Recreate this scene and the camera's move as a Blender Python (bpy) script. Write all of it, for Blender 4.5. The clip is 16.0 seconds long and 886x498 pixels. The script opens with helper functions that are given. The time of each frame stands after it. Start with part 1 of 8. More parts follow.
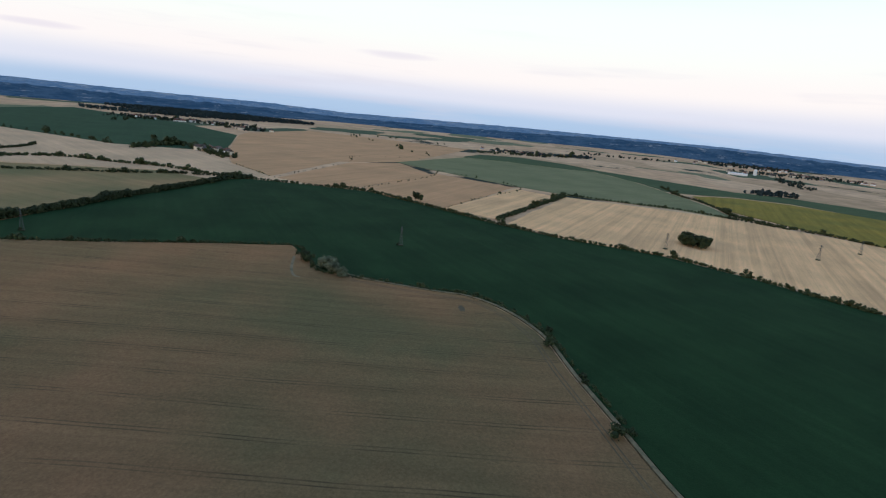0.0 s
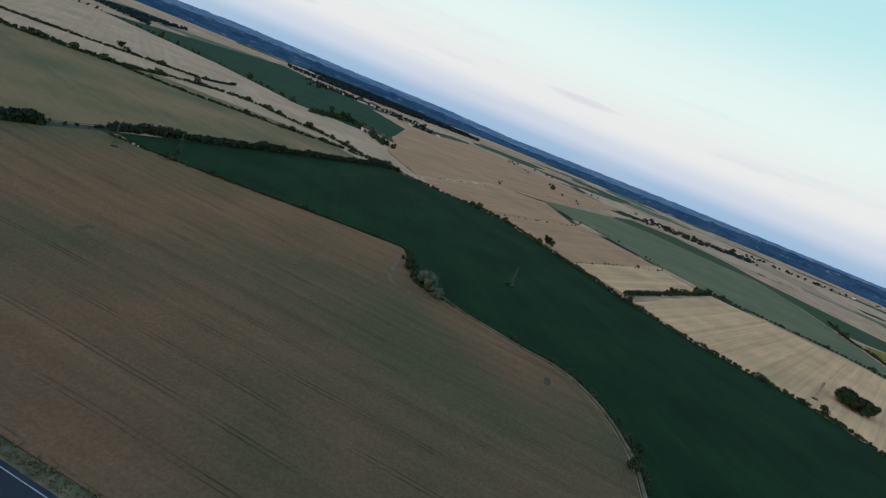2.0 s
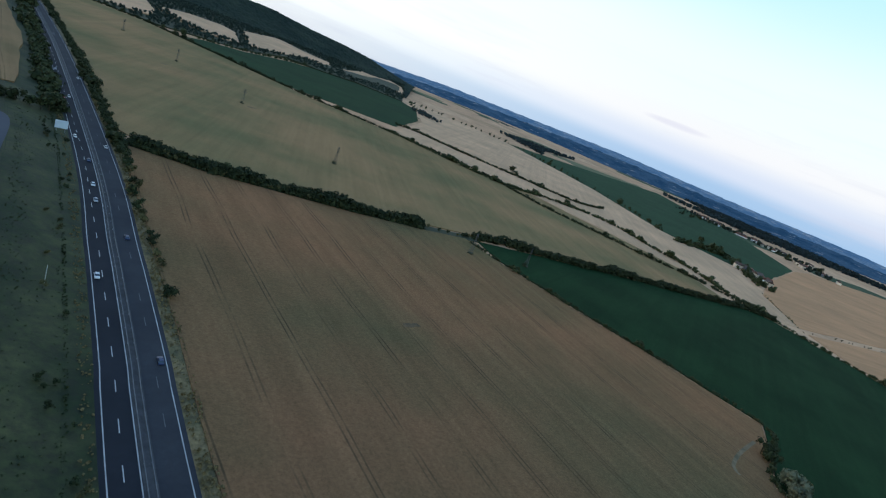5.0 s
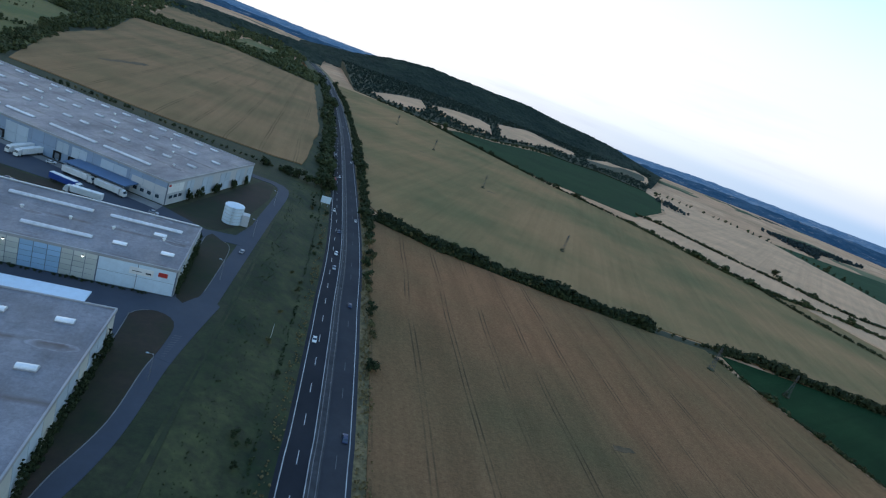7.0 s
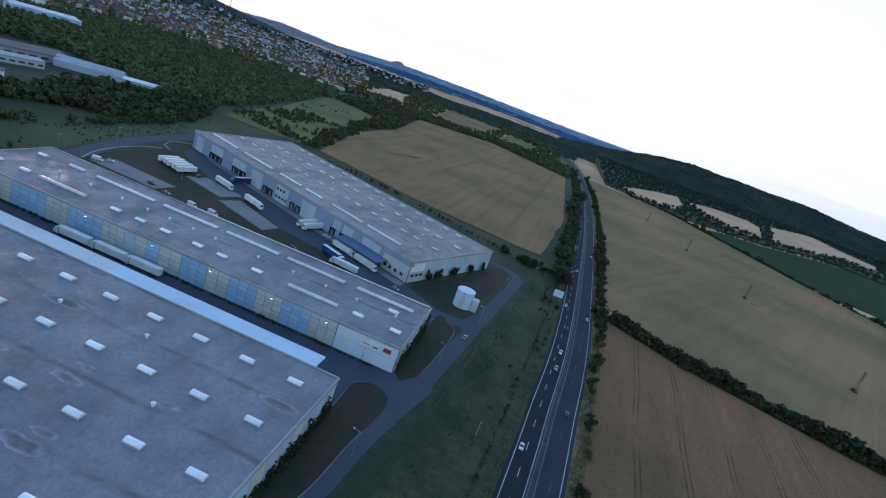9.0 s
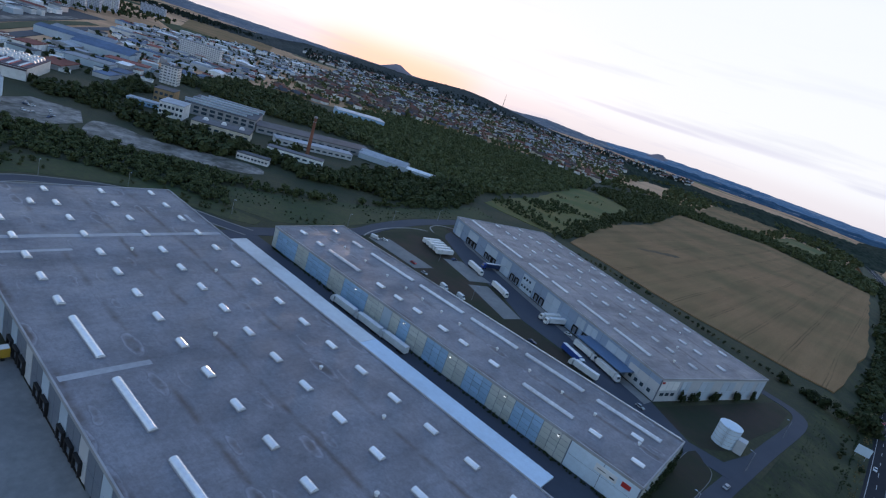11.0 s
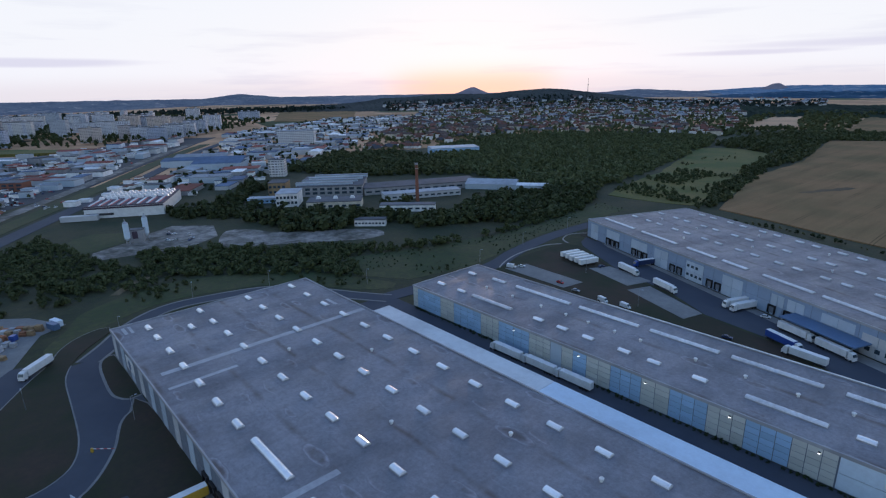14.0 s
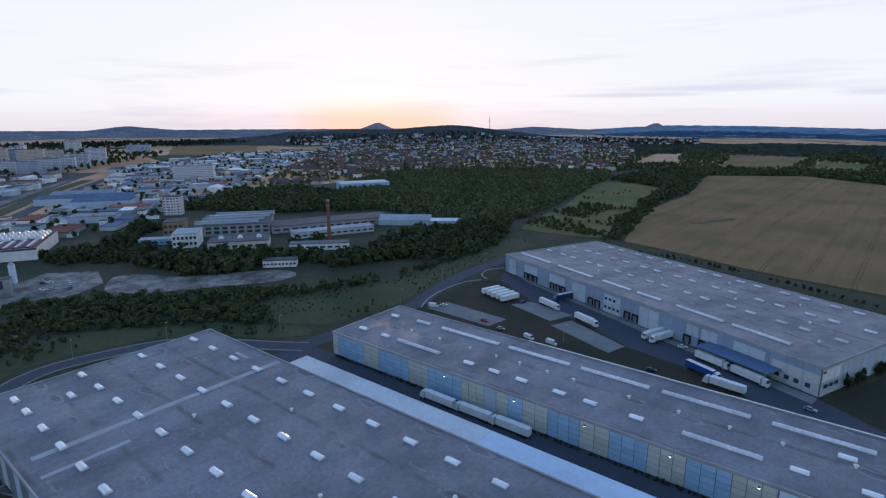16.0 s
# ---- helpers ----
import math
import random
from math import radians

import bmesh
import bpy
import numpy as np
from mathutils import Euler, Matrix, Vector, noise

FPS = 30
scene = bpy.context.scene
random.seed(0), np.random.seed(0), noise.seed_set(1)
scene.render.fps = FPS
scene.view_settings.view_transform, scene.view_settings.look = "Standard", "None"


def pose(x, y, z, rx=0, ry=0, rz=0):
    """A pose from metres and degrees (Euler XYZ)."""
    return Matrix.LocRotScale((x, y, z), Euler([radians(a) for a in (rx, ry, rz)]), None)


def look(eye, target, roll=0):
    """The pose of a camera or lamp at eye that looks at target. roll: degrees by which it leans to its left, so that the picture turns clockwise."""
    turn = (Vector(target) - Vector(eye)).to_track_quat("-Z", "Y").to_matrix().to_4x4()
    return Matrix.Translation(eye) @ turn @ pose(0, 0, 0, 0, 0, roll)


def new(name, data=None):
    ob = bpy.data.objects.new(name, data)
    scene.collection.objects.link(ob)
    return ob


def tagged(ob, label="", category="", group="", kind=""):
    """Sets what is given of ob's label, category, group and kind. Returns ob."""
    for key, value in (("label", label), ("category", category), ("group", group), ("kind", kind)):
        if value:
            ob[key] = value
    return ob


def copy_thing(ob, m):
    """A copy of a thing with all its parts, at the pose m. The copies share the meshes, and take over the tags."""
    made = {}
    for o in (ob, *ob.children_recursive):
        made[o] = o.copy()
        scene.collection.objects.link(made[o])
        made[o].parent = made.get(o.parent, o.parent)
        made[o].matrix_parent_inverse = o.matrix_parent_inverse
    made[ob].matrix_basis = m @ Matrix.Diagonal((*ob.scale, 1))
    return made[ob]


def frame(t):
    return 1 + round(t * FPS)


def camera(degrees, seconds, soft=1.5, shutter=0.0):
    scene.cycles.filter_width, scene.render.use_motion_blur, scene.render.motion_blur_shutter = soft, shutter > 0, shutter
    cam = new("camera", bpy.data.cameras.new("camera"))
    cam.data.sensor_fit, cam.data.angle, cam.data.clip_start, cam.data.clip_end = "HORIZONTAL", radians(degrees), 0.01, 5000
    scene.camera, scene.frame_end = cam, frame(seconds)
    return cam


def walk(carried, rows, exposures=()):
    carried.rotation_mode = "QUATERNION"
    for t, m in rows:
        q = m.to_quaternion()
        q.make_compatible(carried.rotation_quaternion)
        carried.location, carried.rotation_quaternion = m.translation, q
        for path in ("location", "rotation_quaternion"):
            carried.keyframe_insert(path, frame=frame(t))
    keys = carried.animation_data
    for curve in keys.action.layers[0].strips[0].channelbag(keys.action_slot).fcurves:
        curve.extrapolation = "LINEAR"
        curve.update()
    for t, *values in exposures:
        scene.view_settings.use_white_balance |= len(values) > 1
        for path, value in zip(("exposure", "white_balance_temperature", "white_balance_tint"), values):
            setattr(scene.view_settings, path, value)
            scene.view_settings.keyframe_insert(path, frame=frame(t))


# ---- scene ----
WAY = (  # seconds, x, y, z, heading, pitch, lean
    (0.0, -54.2, -49.6, 105.0, -98.37, -13.7, 5.65), (0.5, -46.4, -52.2, 104.8, -100.85, -13.05, 16.67),
    (1.0, -38.7, -54.6, 104.7, -97.63, -13.02, 20.23), (1.5, -30.8, -56.4, 104.5, -90.08, -13.54, 21.42),
    (2.0, -22.7, -57.5, 104.4, -84.77, -13.89, 22.08), (2.5, -14.7, -57.8, 104.3, -78.36, -14.32, 22.37),
    (3.0, -7.2, -57.3, 104.5, -71.4, -14.78, 22.48), (3.5, 0.0, -56.2, 104.4, -66.28, -15.13, 22.38),
    (4.0, 6.6, -54.4, 104.3, -59.91, -15.49, 22.26), (4.5, 12.5, -52.3, 104.1, -52.68, -15.88, 22.32),
    (5.0, 18.1, -49.8, 103.6, -45.81, -16.12, 22.32), (5.2, 20.3, -48.5, 103.4, -43.1, -16.15, 22.3),
    (7.3, 35.1, -33.2, 102.9, -15.7, -16.93, 21.08), (7.5, 36.0, -31.9, 102.9, -13.12, -16.97, 21.01),
    (8.0, 37.6, -28.9, 103.1, -5.72, -17.02, 20.59), (8.5, 38.4, -25.5, 103.0, 0.91, -16.94, 20.31),
    (9.0, 38.4, -22.2, 103.0, 7.91, -16.82, 19.93), (9.2, 38.0, -20.9, 103.0, 10.67, -16.8, 19.6),
    (11.3, 29.2, -10.4, 102.8, 39.6, -16.35, 18.9), (11.5, 27.9, -9.6, 102.6, 42.24, -16.25, 18.37),
    (12.0, 24.9, -8.3, 102.7, 50.69, -16.64, 9.65), (12.5, 21.7, -7.0, 102.6, 56.12, -16.64, 2.81),
    (13.0, 18.3, -5.7, 102.3, 56.19, -16.49, 0.04), (13.5, 15.2, -4.6, 102.1, 51.55, -16.67, -1.43),
    (14.0, 12.1, -3.5, 101.8, 48.54, -16.62, -1.21), (14.5, 8.9, -2.6, 101.8, 45.77, -16.62, -0.99),
    (15.0, 5.9, -1.7, 101.9, 43.3, -16.5, -0.8), (15.5, 2.9, -0.9, 102.1, 40.9, -16.47, -0.57),
    (16.0, 0.0, 0.0, 102.0, 38.6, -13.25, -0.28))


FULL = 1.13     # the plan's numbers are set out this much larger, so that lanes are 3.75 m wide and lorries 16.4 m long


def flown(x, y, z, heading, pitch, lean):
    h, p = radians(heading), radians(pitch)
    eye = Vector((x, y, z)) * FULL
    return look(eye, eye + Vector((-math.sin(h) * math.cos(p), math.cos(h) * math.cos(p), math.sin(p))) * 50, lean)


cam = camera(77.76, 16.0, soft=1.2)
walk(cam, [(row[0], flown(*row[1:])) for row in WAY],
     [(0.0, 0.31, 6650, 5), (1.5, 0.08, 6450, 0), (3.5, 0.22, 6250, -1), (5.0, 0.32, 6200, 0), (8.0, 0.36, 5850, 4), (9.2, 0.32, 5750, 7), (11.3, 0.0, 5900, 12), (12.5, -0.06, 5850, 13), (16.0, -0.04, 5800, 13)])

# ---- sky and light ----
SUN_HEADING = 45.2      # degrees to the left of +y
sun_way = Vector((-math.sin(radians(SUN_HEADING)), math.cos(radians(SUN_HEADING)), 0))


def dusk_world():
    world = bpy.data.worlds.new("dusk_sky")
    scene.world = world
    world.use_nodes = True
    nt = world.node_tree
    nt.nodes.clear()
    N, L = nt.nodes.new, nt.links.new
    coord = N("ShaderNodeTexCoord")
    sep = N("ShaderNodeSeparateXYZ")
    L(coord.outputs["Generated"], sep.inputs[0])

    def ramp(stops):
        r = N("ShaderNodeValToRGB")
        r.color_ramp.interpolation = "EASE"
        el = r.color_ramp.elements
        while len(el) < len(stops):
            el.new(0.5)
        for e, (at, col) in zip(el, stops):
            e.position, e.color = at, (*col, 1)
        return r
    up = N("ShaderNodeMapRange")
    up.inputs["From Min"].default_value, up.inputs["From Max"].default_value = -0.05, 0.95
    L(sep.outputs["Z"], up.inputs["Value"])
    # away from the sun: blue earth shadow, lilac belt, pale turquoise; towards it: rose, cream, white
    away = ramp([(0.0, (0.24, 0.35, 0.56)), (0.052, (0.36, 0.48, 0.69)), (0.08, (0.61, 0.63, 0.77)), (0.12, (0.81, 0.76, 0.80)),
                 (0.21, (0.785, 0.845, 0.85)), (0.38, (0.50, 0.74, 0.81)), (0.55, (0.32, 0.50, 0.76)), (1.0, (0.20, 0.34, 0.66))])
    near = ramp([(0.0, (0.66, 0.52, 0.50)), (0.045, (0.92, 0.83, 0.79)), (0.08, (0.99, 0.955, 0.91)), (0.13, (0.985, 0.955, 0.90)),
                 (0.30, (0.965, 0.945, 0.90)), (0.42, (0.66, 0.77, 0.90)), (0.58, (0.31, 0.49, 0.78)), (1.0, (0.18, 0.33, 0.69))])
    for r in (away, near):
        L(up.outputs[0], r.inputs[0])
    dot = N("ShaderNodeVectorMath")
    dot.operation = "DOT_PRODUCT"
    dot.inputs[1].default_value = sun_way
    L(coord.outputs["Generated"], dot.inputs[0])
    side = N("ShaderNodeMapRange")
    side.interpolation_type = "SMOOTHSTEP"
    side.inputs["From Min"].default_value, side.inputs["From Max"].default_value = -0.40, 0.85
    L(dot.outputs["Value"], side.inputs["Value"])
    mix = N("ShaderNodeMix")
    mix.data_type = "RGBA"
    L(side.outputs[0], mix.inputs["Factor"])
    L(away.outputs[0], mix.inputs["A"])
    L(near.outputs[0], mix.inputs["B"])
    # the glow where the sun has just gone down
    halo = N("ShaderNodeMapRange")
    halo.interpolation_type = "SMOOTHERSTEP"
    halo.inputs["From Min"].default_value, halo.inputs["From Max"].default_value = 0.983, 1.001
    L(dot.outputs["Value"], halo.inputs["Value"])
    sink = N("ShaderNodeMapRange")
    sink.interpolation_type = "SMOOTHERSTEP"
    sink.inputs["From Min"].default_value, sink.inputs["From Max"].default_value = 0.055, -0.016
    L(sep.outputs["Z"], sink.inputs["Value"])
    tight = N("ShaderNodeMath")
    tight.operation = "MULTIPLY"
    halo.inputs["To Max"].default_value = 0.85
    L(halo.outputs[0], tight.inputs[0])
    L(sink.outputs[0], tight.inputs[1])
    glow = N("ShaderNodeMix")
    glow.data_type = "RGBA"
    glow.inputs["B"].default_value = (1.10, 0.70, 0.46, 1)
    L(tight.outputs[0], glow.inputs["Factor"])
    L(mix.outputs["Result"], glow.inputs["A"])
    # thin bands of cloud, long along the horizon
    scale = N("ShaderNodeMapping")
    scale.inputs["Scale"].default_value = (2.2, 2.2, 26)
    L(coord.outputs["Generated"], scale.inputs[0])
    cloud = N("ShaderNodeTexNoise")
    cloud.inputs["Scale"].default_value, cloud.inputs["Detail"].default_value, cloud.inputs["Roughness"].default_value = 1.5, 5, 0.55
    L(scale.outputs[0], cloud.inputs["Vector"])
    streak = N("ShaderNodeMapRange")
    streak.inputs["From Min"].default_value, streak.inputs["From Max"].default_value = 0.55, 0.75
    L(cloud.outputs["Fac"], streak.inputs["Value"])
    low = N("ShaderNodeMapRange")
    low.inputs["From Min"].default_value, low.inputs["From Max"].default_value = 0.22, 0.03
    L(sep.outputs["Z"], low.inputs["Value"])
    amount = N("ShaderNodeMath")
    amount.operation = "MULTIPLY"
    L(streak.outputs[0], amount.inputs[0])
    L(low.outputs[0], amount.inputs[1])
    soft = N("ShaderNodeMath")
    soft.operation = "MULTIPLY"
    soft.inputs[1].default_value = 0.42
    L(amount.outputs[0], soft.inputs[0])
    clouded = N("ShaderNodeMix")
    clouded.data_type = "RGBA"
    clouded.inputs["B"].default_value = (0.56, 0.55, 0.68, 1)
    L(soft.outputs[0], clouded.inputs["Factor"])
    L(glow.outputs["Result"], clouded.inputs["A"])
    # a few longer cloud bars low over the horizon: heading, height, half length and half thickness in degrees
    way = N("ShaderNodeMath")
    way.operation = "ARCTAN2"
    back = N("ShaderNodeMath")
    back.operation = "MULTIPLY"
    back.inputs[1].default_value = -1.0
    L(sep.outputs["X"], back.inputs[0])
    L(back.outputs[0], way.inputs[0])
    L(sep.outputs["Y"], way.inputs[1])
    shown = clouded
    for head, high, long, thick in ((13.0, 2.7, 11.0, 0.42), (20.0, 2.2, 7.0, 0.25), (84.0, 2.4, 10.0, 0.4), (-92.0, 5.2, 4.0, 0.4), (-62.0, 4.0, 3.0, 0.3)):
        terms = []
        for value, mid, half in ((way.outputs[0], radians(head), radians(long)), (sep.outputs["Z"], math.sin(radians(high)), radians(thick))):
            off, wide, square = N("ShaderNodeMath"), N("ShaderNodeMath"), N("ShaderNodeMath")
            off.operation, wide.operation, square.operation = "SUBTRACT", "DIVIDE", "POWER"
            off.inputs[1].default_value, wide.inputs[1].default_value, square.inputs[1].default_value = mid, half, 2.0
            L(value, off.inputs[0])
            L(off.outputs[0], wide.inputs[0])
            L(wide.outputs[0], square.inputs[0])
            terms.append(square.outputs[0])
        total, ragged, bar = N("ShaderNodeMath"), N("ShaderNodeMath"), N("ShaderNodeMapRange")
        total.operation, ragged.operation = "ADD", "MULTIPLY_ADD"
        L(terms[0], total.inputs[0])
        L(terms[1], total.inputs[1])
        ragged.inputs[1].default_value = 2.6
        L(cloud.outputs["Fac"], ragged.inputs[0])
        L(total.outputs[0], ragged.inputs[2])
        bar.interpolation_type = "SMOOTHSTEP"
        bar.inputs["From Min"].default_value, bar.inputs["From Max"].default_value = 2.6, 1.1
        bar.inputs["To Max"].default_value = 0.5
        L(ragged.outputs[0], bar.inputs["Value"])
        banked = N("ShaderNodeMix")
        banked.data_type = "RGBA"
        banked.inputs["B"].default_value = (0.60, 0.56, 0.70, 1)
        L(bar.outputs[0], banked.inputs["Factor"])
        L(shown.outputs["Result"], banked.inputs["A"])
        shown = banked
    nishita = N("ShaderNodeTexSky")
    nishita.sky_type, nishita.sun_disc = "NISHITA", False
    nishita.sun_elevation, nishita.sun_rotation = radians(1.0), radians(-SUN_HEADING)
    air = N("ShaderNodeBackground")
    air.inputs["Strength"].default_value = 0.012
    L(nishita.outputs[0], air.inputs["Color"])
    veil = N("ShaderNodeBackground")
    veil.inputs["Strength"].default_value = 0.98
    L(shown.outputs["Result"], veil.inputs["Color"])
    both = N("ShaderNodeAddShader")
    L(air.outputs[0], both.inputs[0])
    L(veil.outputs[0], both.inputs[1])
    out = N("ShaderNodeOutputWorld")
    L(both.outputs[0], out.inputs["Surface"])


dusk_world()
sun = new("sun", bpy.data.lights.new("sun", "SUN"))
sun.data.energy, sun.data.angle, sun.data.color = 0.55, radians(4), (1.0, 0.62, 0.38)
sun.matrix_world = look(sun_way * 900 + Vector((0, 0, 30)), (0, 0, 0))


# ---- materials ----
def tree_of(name):
    m = bpy.data.materials.new(name)
    m.use_nodes = True
    nt = m.node_tree
    return m, nt, nt.nodes["Principled BSDF"]


def link_noise(nt, scale, detail=4, vec=None, rough=0.6):
    n = nt.nodes.new("ShaderNodeTexNoise")
    n.inputs["Scale"].default_value, n.inputs["Detail"].default_value, n.inputs["Roughness"].default_value = scale, detail, rough
    if vec:
        nt.links.new(vec, n.inputs["Vector"])
    return n.outputs["Fac"]


def span(nt, value, a, b, lo=0.0, hi=1.0):
    r = nt.nodes.new("ShaderNodeMapRange")
    r.inputs["From Min"].default_value, r.inputs["From Max"].default_value = a, b
    r.inputs["To Min"].default_value, r.inputs["To Max"].default_value = lo, hi
    nt.links.new(value, r.inputs["Value"])
    return r.outputs[0]


def blend(nt, fac, a, b, how="MIX"):
    m = nt.nodes.new("ShaderNodeMix")
    m.data_type, m.blend_type = "RGBA", how
    for value, socket in ((fac, "Factor"), (a, "A"), (b, "B")):
        if isinstance(value, tuple):
            m.inputs[socket].default_value = (*value, 1)
        elif isinstance(value, float):
            m.inputs[socket].default_value = value
        else:
            nt.links.new(value, m.inputs[socket])
    return m.outputs["Result"]


def calc(nt, op, a, b=None):
    m = nt.nodes.new("ShaderNodeMath")
    m.operation = op
    for k, value in enumerate((a, b)):
        if value is None:
            continue
        if isinstance(value, (int, float)):
            m.inputs[k].default_value = value
        else:
            nt.links.new(value, m.inputs[k])
    return m.outputs[0]


def bumped(nt, bsdf, height, strength, distance):
    b = nt.nodes.new("ShaderNodeBump")
    b.inputs["Strength"].default_value, b.inputs["Distance"].default_value = strength, distance
    nt.links.new(height, b.inputs["Height"])
    nt.links.new(b.outputs[0], bsdf.inputs["Normal"])


def mat(name, col, other=None, fine=0.6, broad=0.03, rough=0.85, metal=0.0, bump=0.0, grain=0.35, each=0.0, specular=0.3):
    """A worn surface: two tones in broad patches, a fine grain over them; each: how far single pieces differ."""
    m, nt, bsdf = tree_of(name)
    other = other or tuple(c * 0.72 for c in col)
    co = nt.nodes.new("ShaderNodeTexCoord").outputs["Object"]
    patch = span(nt, link_noise(nt, broad, 5, co), 0.38, 0.64)
    tone = blend(nt, patch, col, other)
    g = link_noise(nt, fine, 6, co, 0.7)
    shade = span(nt, g, 0.3, 0.7, 1 - grain, 1 + grain)
    tone = blend(nt, 1.0, tone, shade, "MULTIPLY")
    if each:
        info = nt.nodes.new("ShaderNodeObjectInfo").outputs["Random"]
        tone = blend(nt, 1.0, tone, span(nt, info, 0, 1, 1 - each, 1 + each), "MULTIPLY")
    nt.links.new(tone, bsdf.inputs["Base Color"])
    nt.links.new(span(nt, g, 0.3, 0.7, max(rough - 0.12, 0.04), min(rough + 0.1, 1)), bsdf.inputs["Roughness"])
    bsdf.inputs["Metallic"].default_value = metal
    bsdf.inputs["Specular IOR Level"].default_value = specular
    if bump:
        bumped(nt, bsdf, g, 0.5, bump)
    return m


def crop(name, col, other, heading=87.0, row=0.0, tram=0.0, tram_col=None, strong=0.25, broad=0.012, off=0.0, band=0.0, sheen=0.0):
    """A field: broad patches, stalk grain, drill rows every row metres and paired wheel tracks every tram metres."""
    m, nt, bsdf = tree_of(name)
    co = nt.nodes.new("ShaderNodeTexCoord").outputs["Object"]
    turn = nt.nodes.new("ShaderNodeMapping")
    turn.inputs["Rotation"].default_value = (0, 0, radians(90 - heading))
    nt.links.new(co, turn.inputs[0])
    sep = nt.nodes.new("ShaderNodeSeparateXYZ")
    nt.links.new(turn.outputs[0], sep.inputs[0])
    wob = link_noise(nt, 0.006, 2, co)
    x = calc(nt, "ADD", sep.outputs["X"], calc(nt, "MULTIPLY", wob, 9.0))
    long = nt.nodes.new("ShaderNodeMapping")
    long.inputs["Scale"].default_value = (1, 0.12, 1)
    nt.links.new(turn.outputs[0], long.inputs[0])
    tone = blend(nt, span(nt, link_noise(nt, broad, 6, co, 0.55), 0.36, 0.66), col, other)
    tone = blend(nt, 1.0, tone, span(nt, link_noise(nt, 0.12, 4, long.outputs[0]), 0.3, 0.7, 1 - strong * 0.45, 1 + strong * 0.45), "MULTIPLY")
    tone = blend(nt, 1.0, tone, span(nt, link_noise(nt, 0.9, 5, co, 0.75), 0.3, 0.7, 1 - strong, 1 + strong), "MULTIPLY")
    fine = nt.nodes.new("ShaderNodeMapping")
    fine.inputs["Scale"].default_value = (1, 0.02, 1)
    nt.links.new(turn.outputs[0], fine.inputs[0])
    tone = blend(nt, 1.0, tone, span(nt, link_noise(nt, 0.35, 5, fine.outputs[0], 0.7), 0.3, 0.7, 1 - strong * 0.2, 1 + strong * 0.2), "MULTIPLY")
    if band:
        swath = nt.nodes.new("ShaderNodeMapping")
        swath.inputs["Scale"].default_value = (1, 0.006, 1)
        nt.links.new(turn.outputs[0], swath.inputs[0])
        tone = blend(nt, 1.0, tone, span(nt, link_noise(nt, 0.11, 4, swath.outputs[0], 0.75), 0.32, 0.68, 1 - band, 1 + band), "MULTIPLY")
    if row:
        wave = calc(nt, "SINE", calc(nt, "MULTIPLY", x, 2 * math.pi / row))
        tone = blend(nt, 1.0, tone, span(nt, wave, -1, 1, 1 - strong * 0.45, 1 + strong * 0.3), "MULTIPLY")
    if tram:
        m1 = calc(nt, "ABSOLUTE", calc(nt, "SUBTRACT", calc(nt, "MODULO", calc(nt, "ADD", x, 20000.0 + off), tram), tram / 2))
        d = calc(nt, "ABSOLUTE", calc(nt, "SUBTRACT", m1, 1.0))
        worn = span(nt, link_noise(nt, 0.03, 5, co), 0.40, 0.62, 0.05, 0.8)
        line = calc(nt, "MULTIPLY", span(nt, d, 0.45, 0.15), worn)
        tone = blend(nt, line, tone, tram_col or tuple(c * 0.45 for c in other))
    nt.links.new(tone, bsdf.inputs["Base Color"])
    bsdf.inputs["Roughness"].default_value = 0.95
    bsdf.inputs["Specular IOR Level"].default_value = 0.04
    bsdf.inputs["Sheen Weight"].default_value = sheen
    bsdf.inputs["Sheen Roughness"].default_value = 0.4
    nt.links.new(tone, bsdf.inputs["Sheen Tint"])
    bumped(nt, bsdf, link_noise(nt, 1.6, 4, co), 0.6, 0.3)
    return m


def leaf(name, col, other):
    m, nt, bsdf = tree_of(name)
    geo = nt.nodes.new("ShaderNodeNewGeometry").outputs["Random Per Island"]
    info = nt.nodes.new("ShaderNodeObjectInfo").outputs["Random"]
    tone = blend(nt, geo, col, other)
    tone = blend(nt, 1.0, tone, span(nt, info, 0, 1, 0.65, 1.3), "MULTIPLY")
    nt.links.new(tone, bsdf.inputs["Base Color"])
    bsdf.inputs["Roughness"].default_value, bsdf.inputs["Specular IOR Level"].default_value = 0.8, 0.15
    return m


def glass(name, col=(0.03, 0.045, 0.06), rough=0.08):
    m, nt, bsdf = tree_of(name)
    co = nt.nodes.new("ShaderNodeTexCoord").outputs["Object"]
    nt.links.new(blend(nt, link_noise(nt, 0.4, 3, co), col, tuple(c * 1.6 for c in col)), bsdf.inputs["Base Color"])
    bsdf.inputs["Roughness"].default_value, bsdf.inputs["Specular IOR Level"].default_value = rough, 0.7
    return m


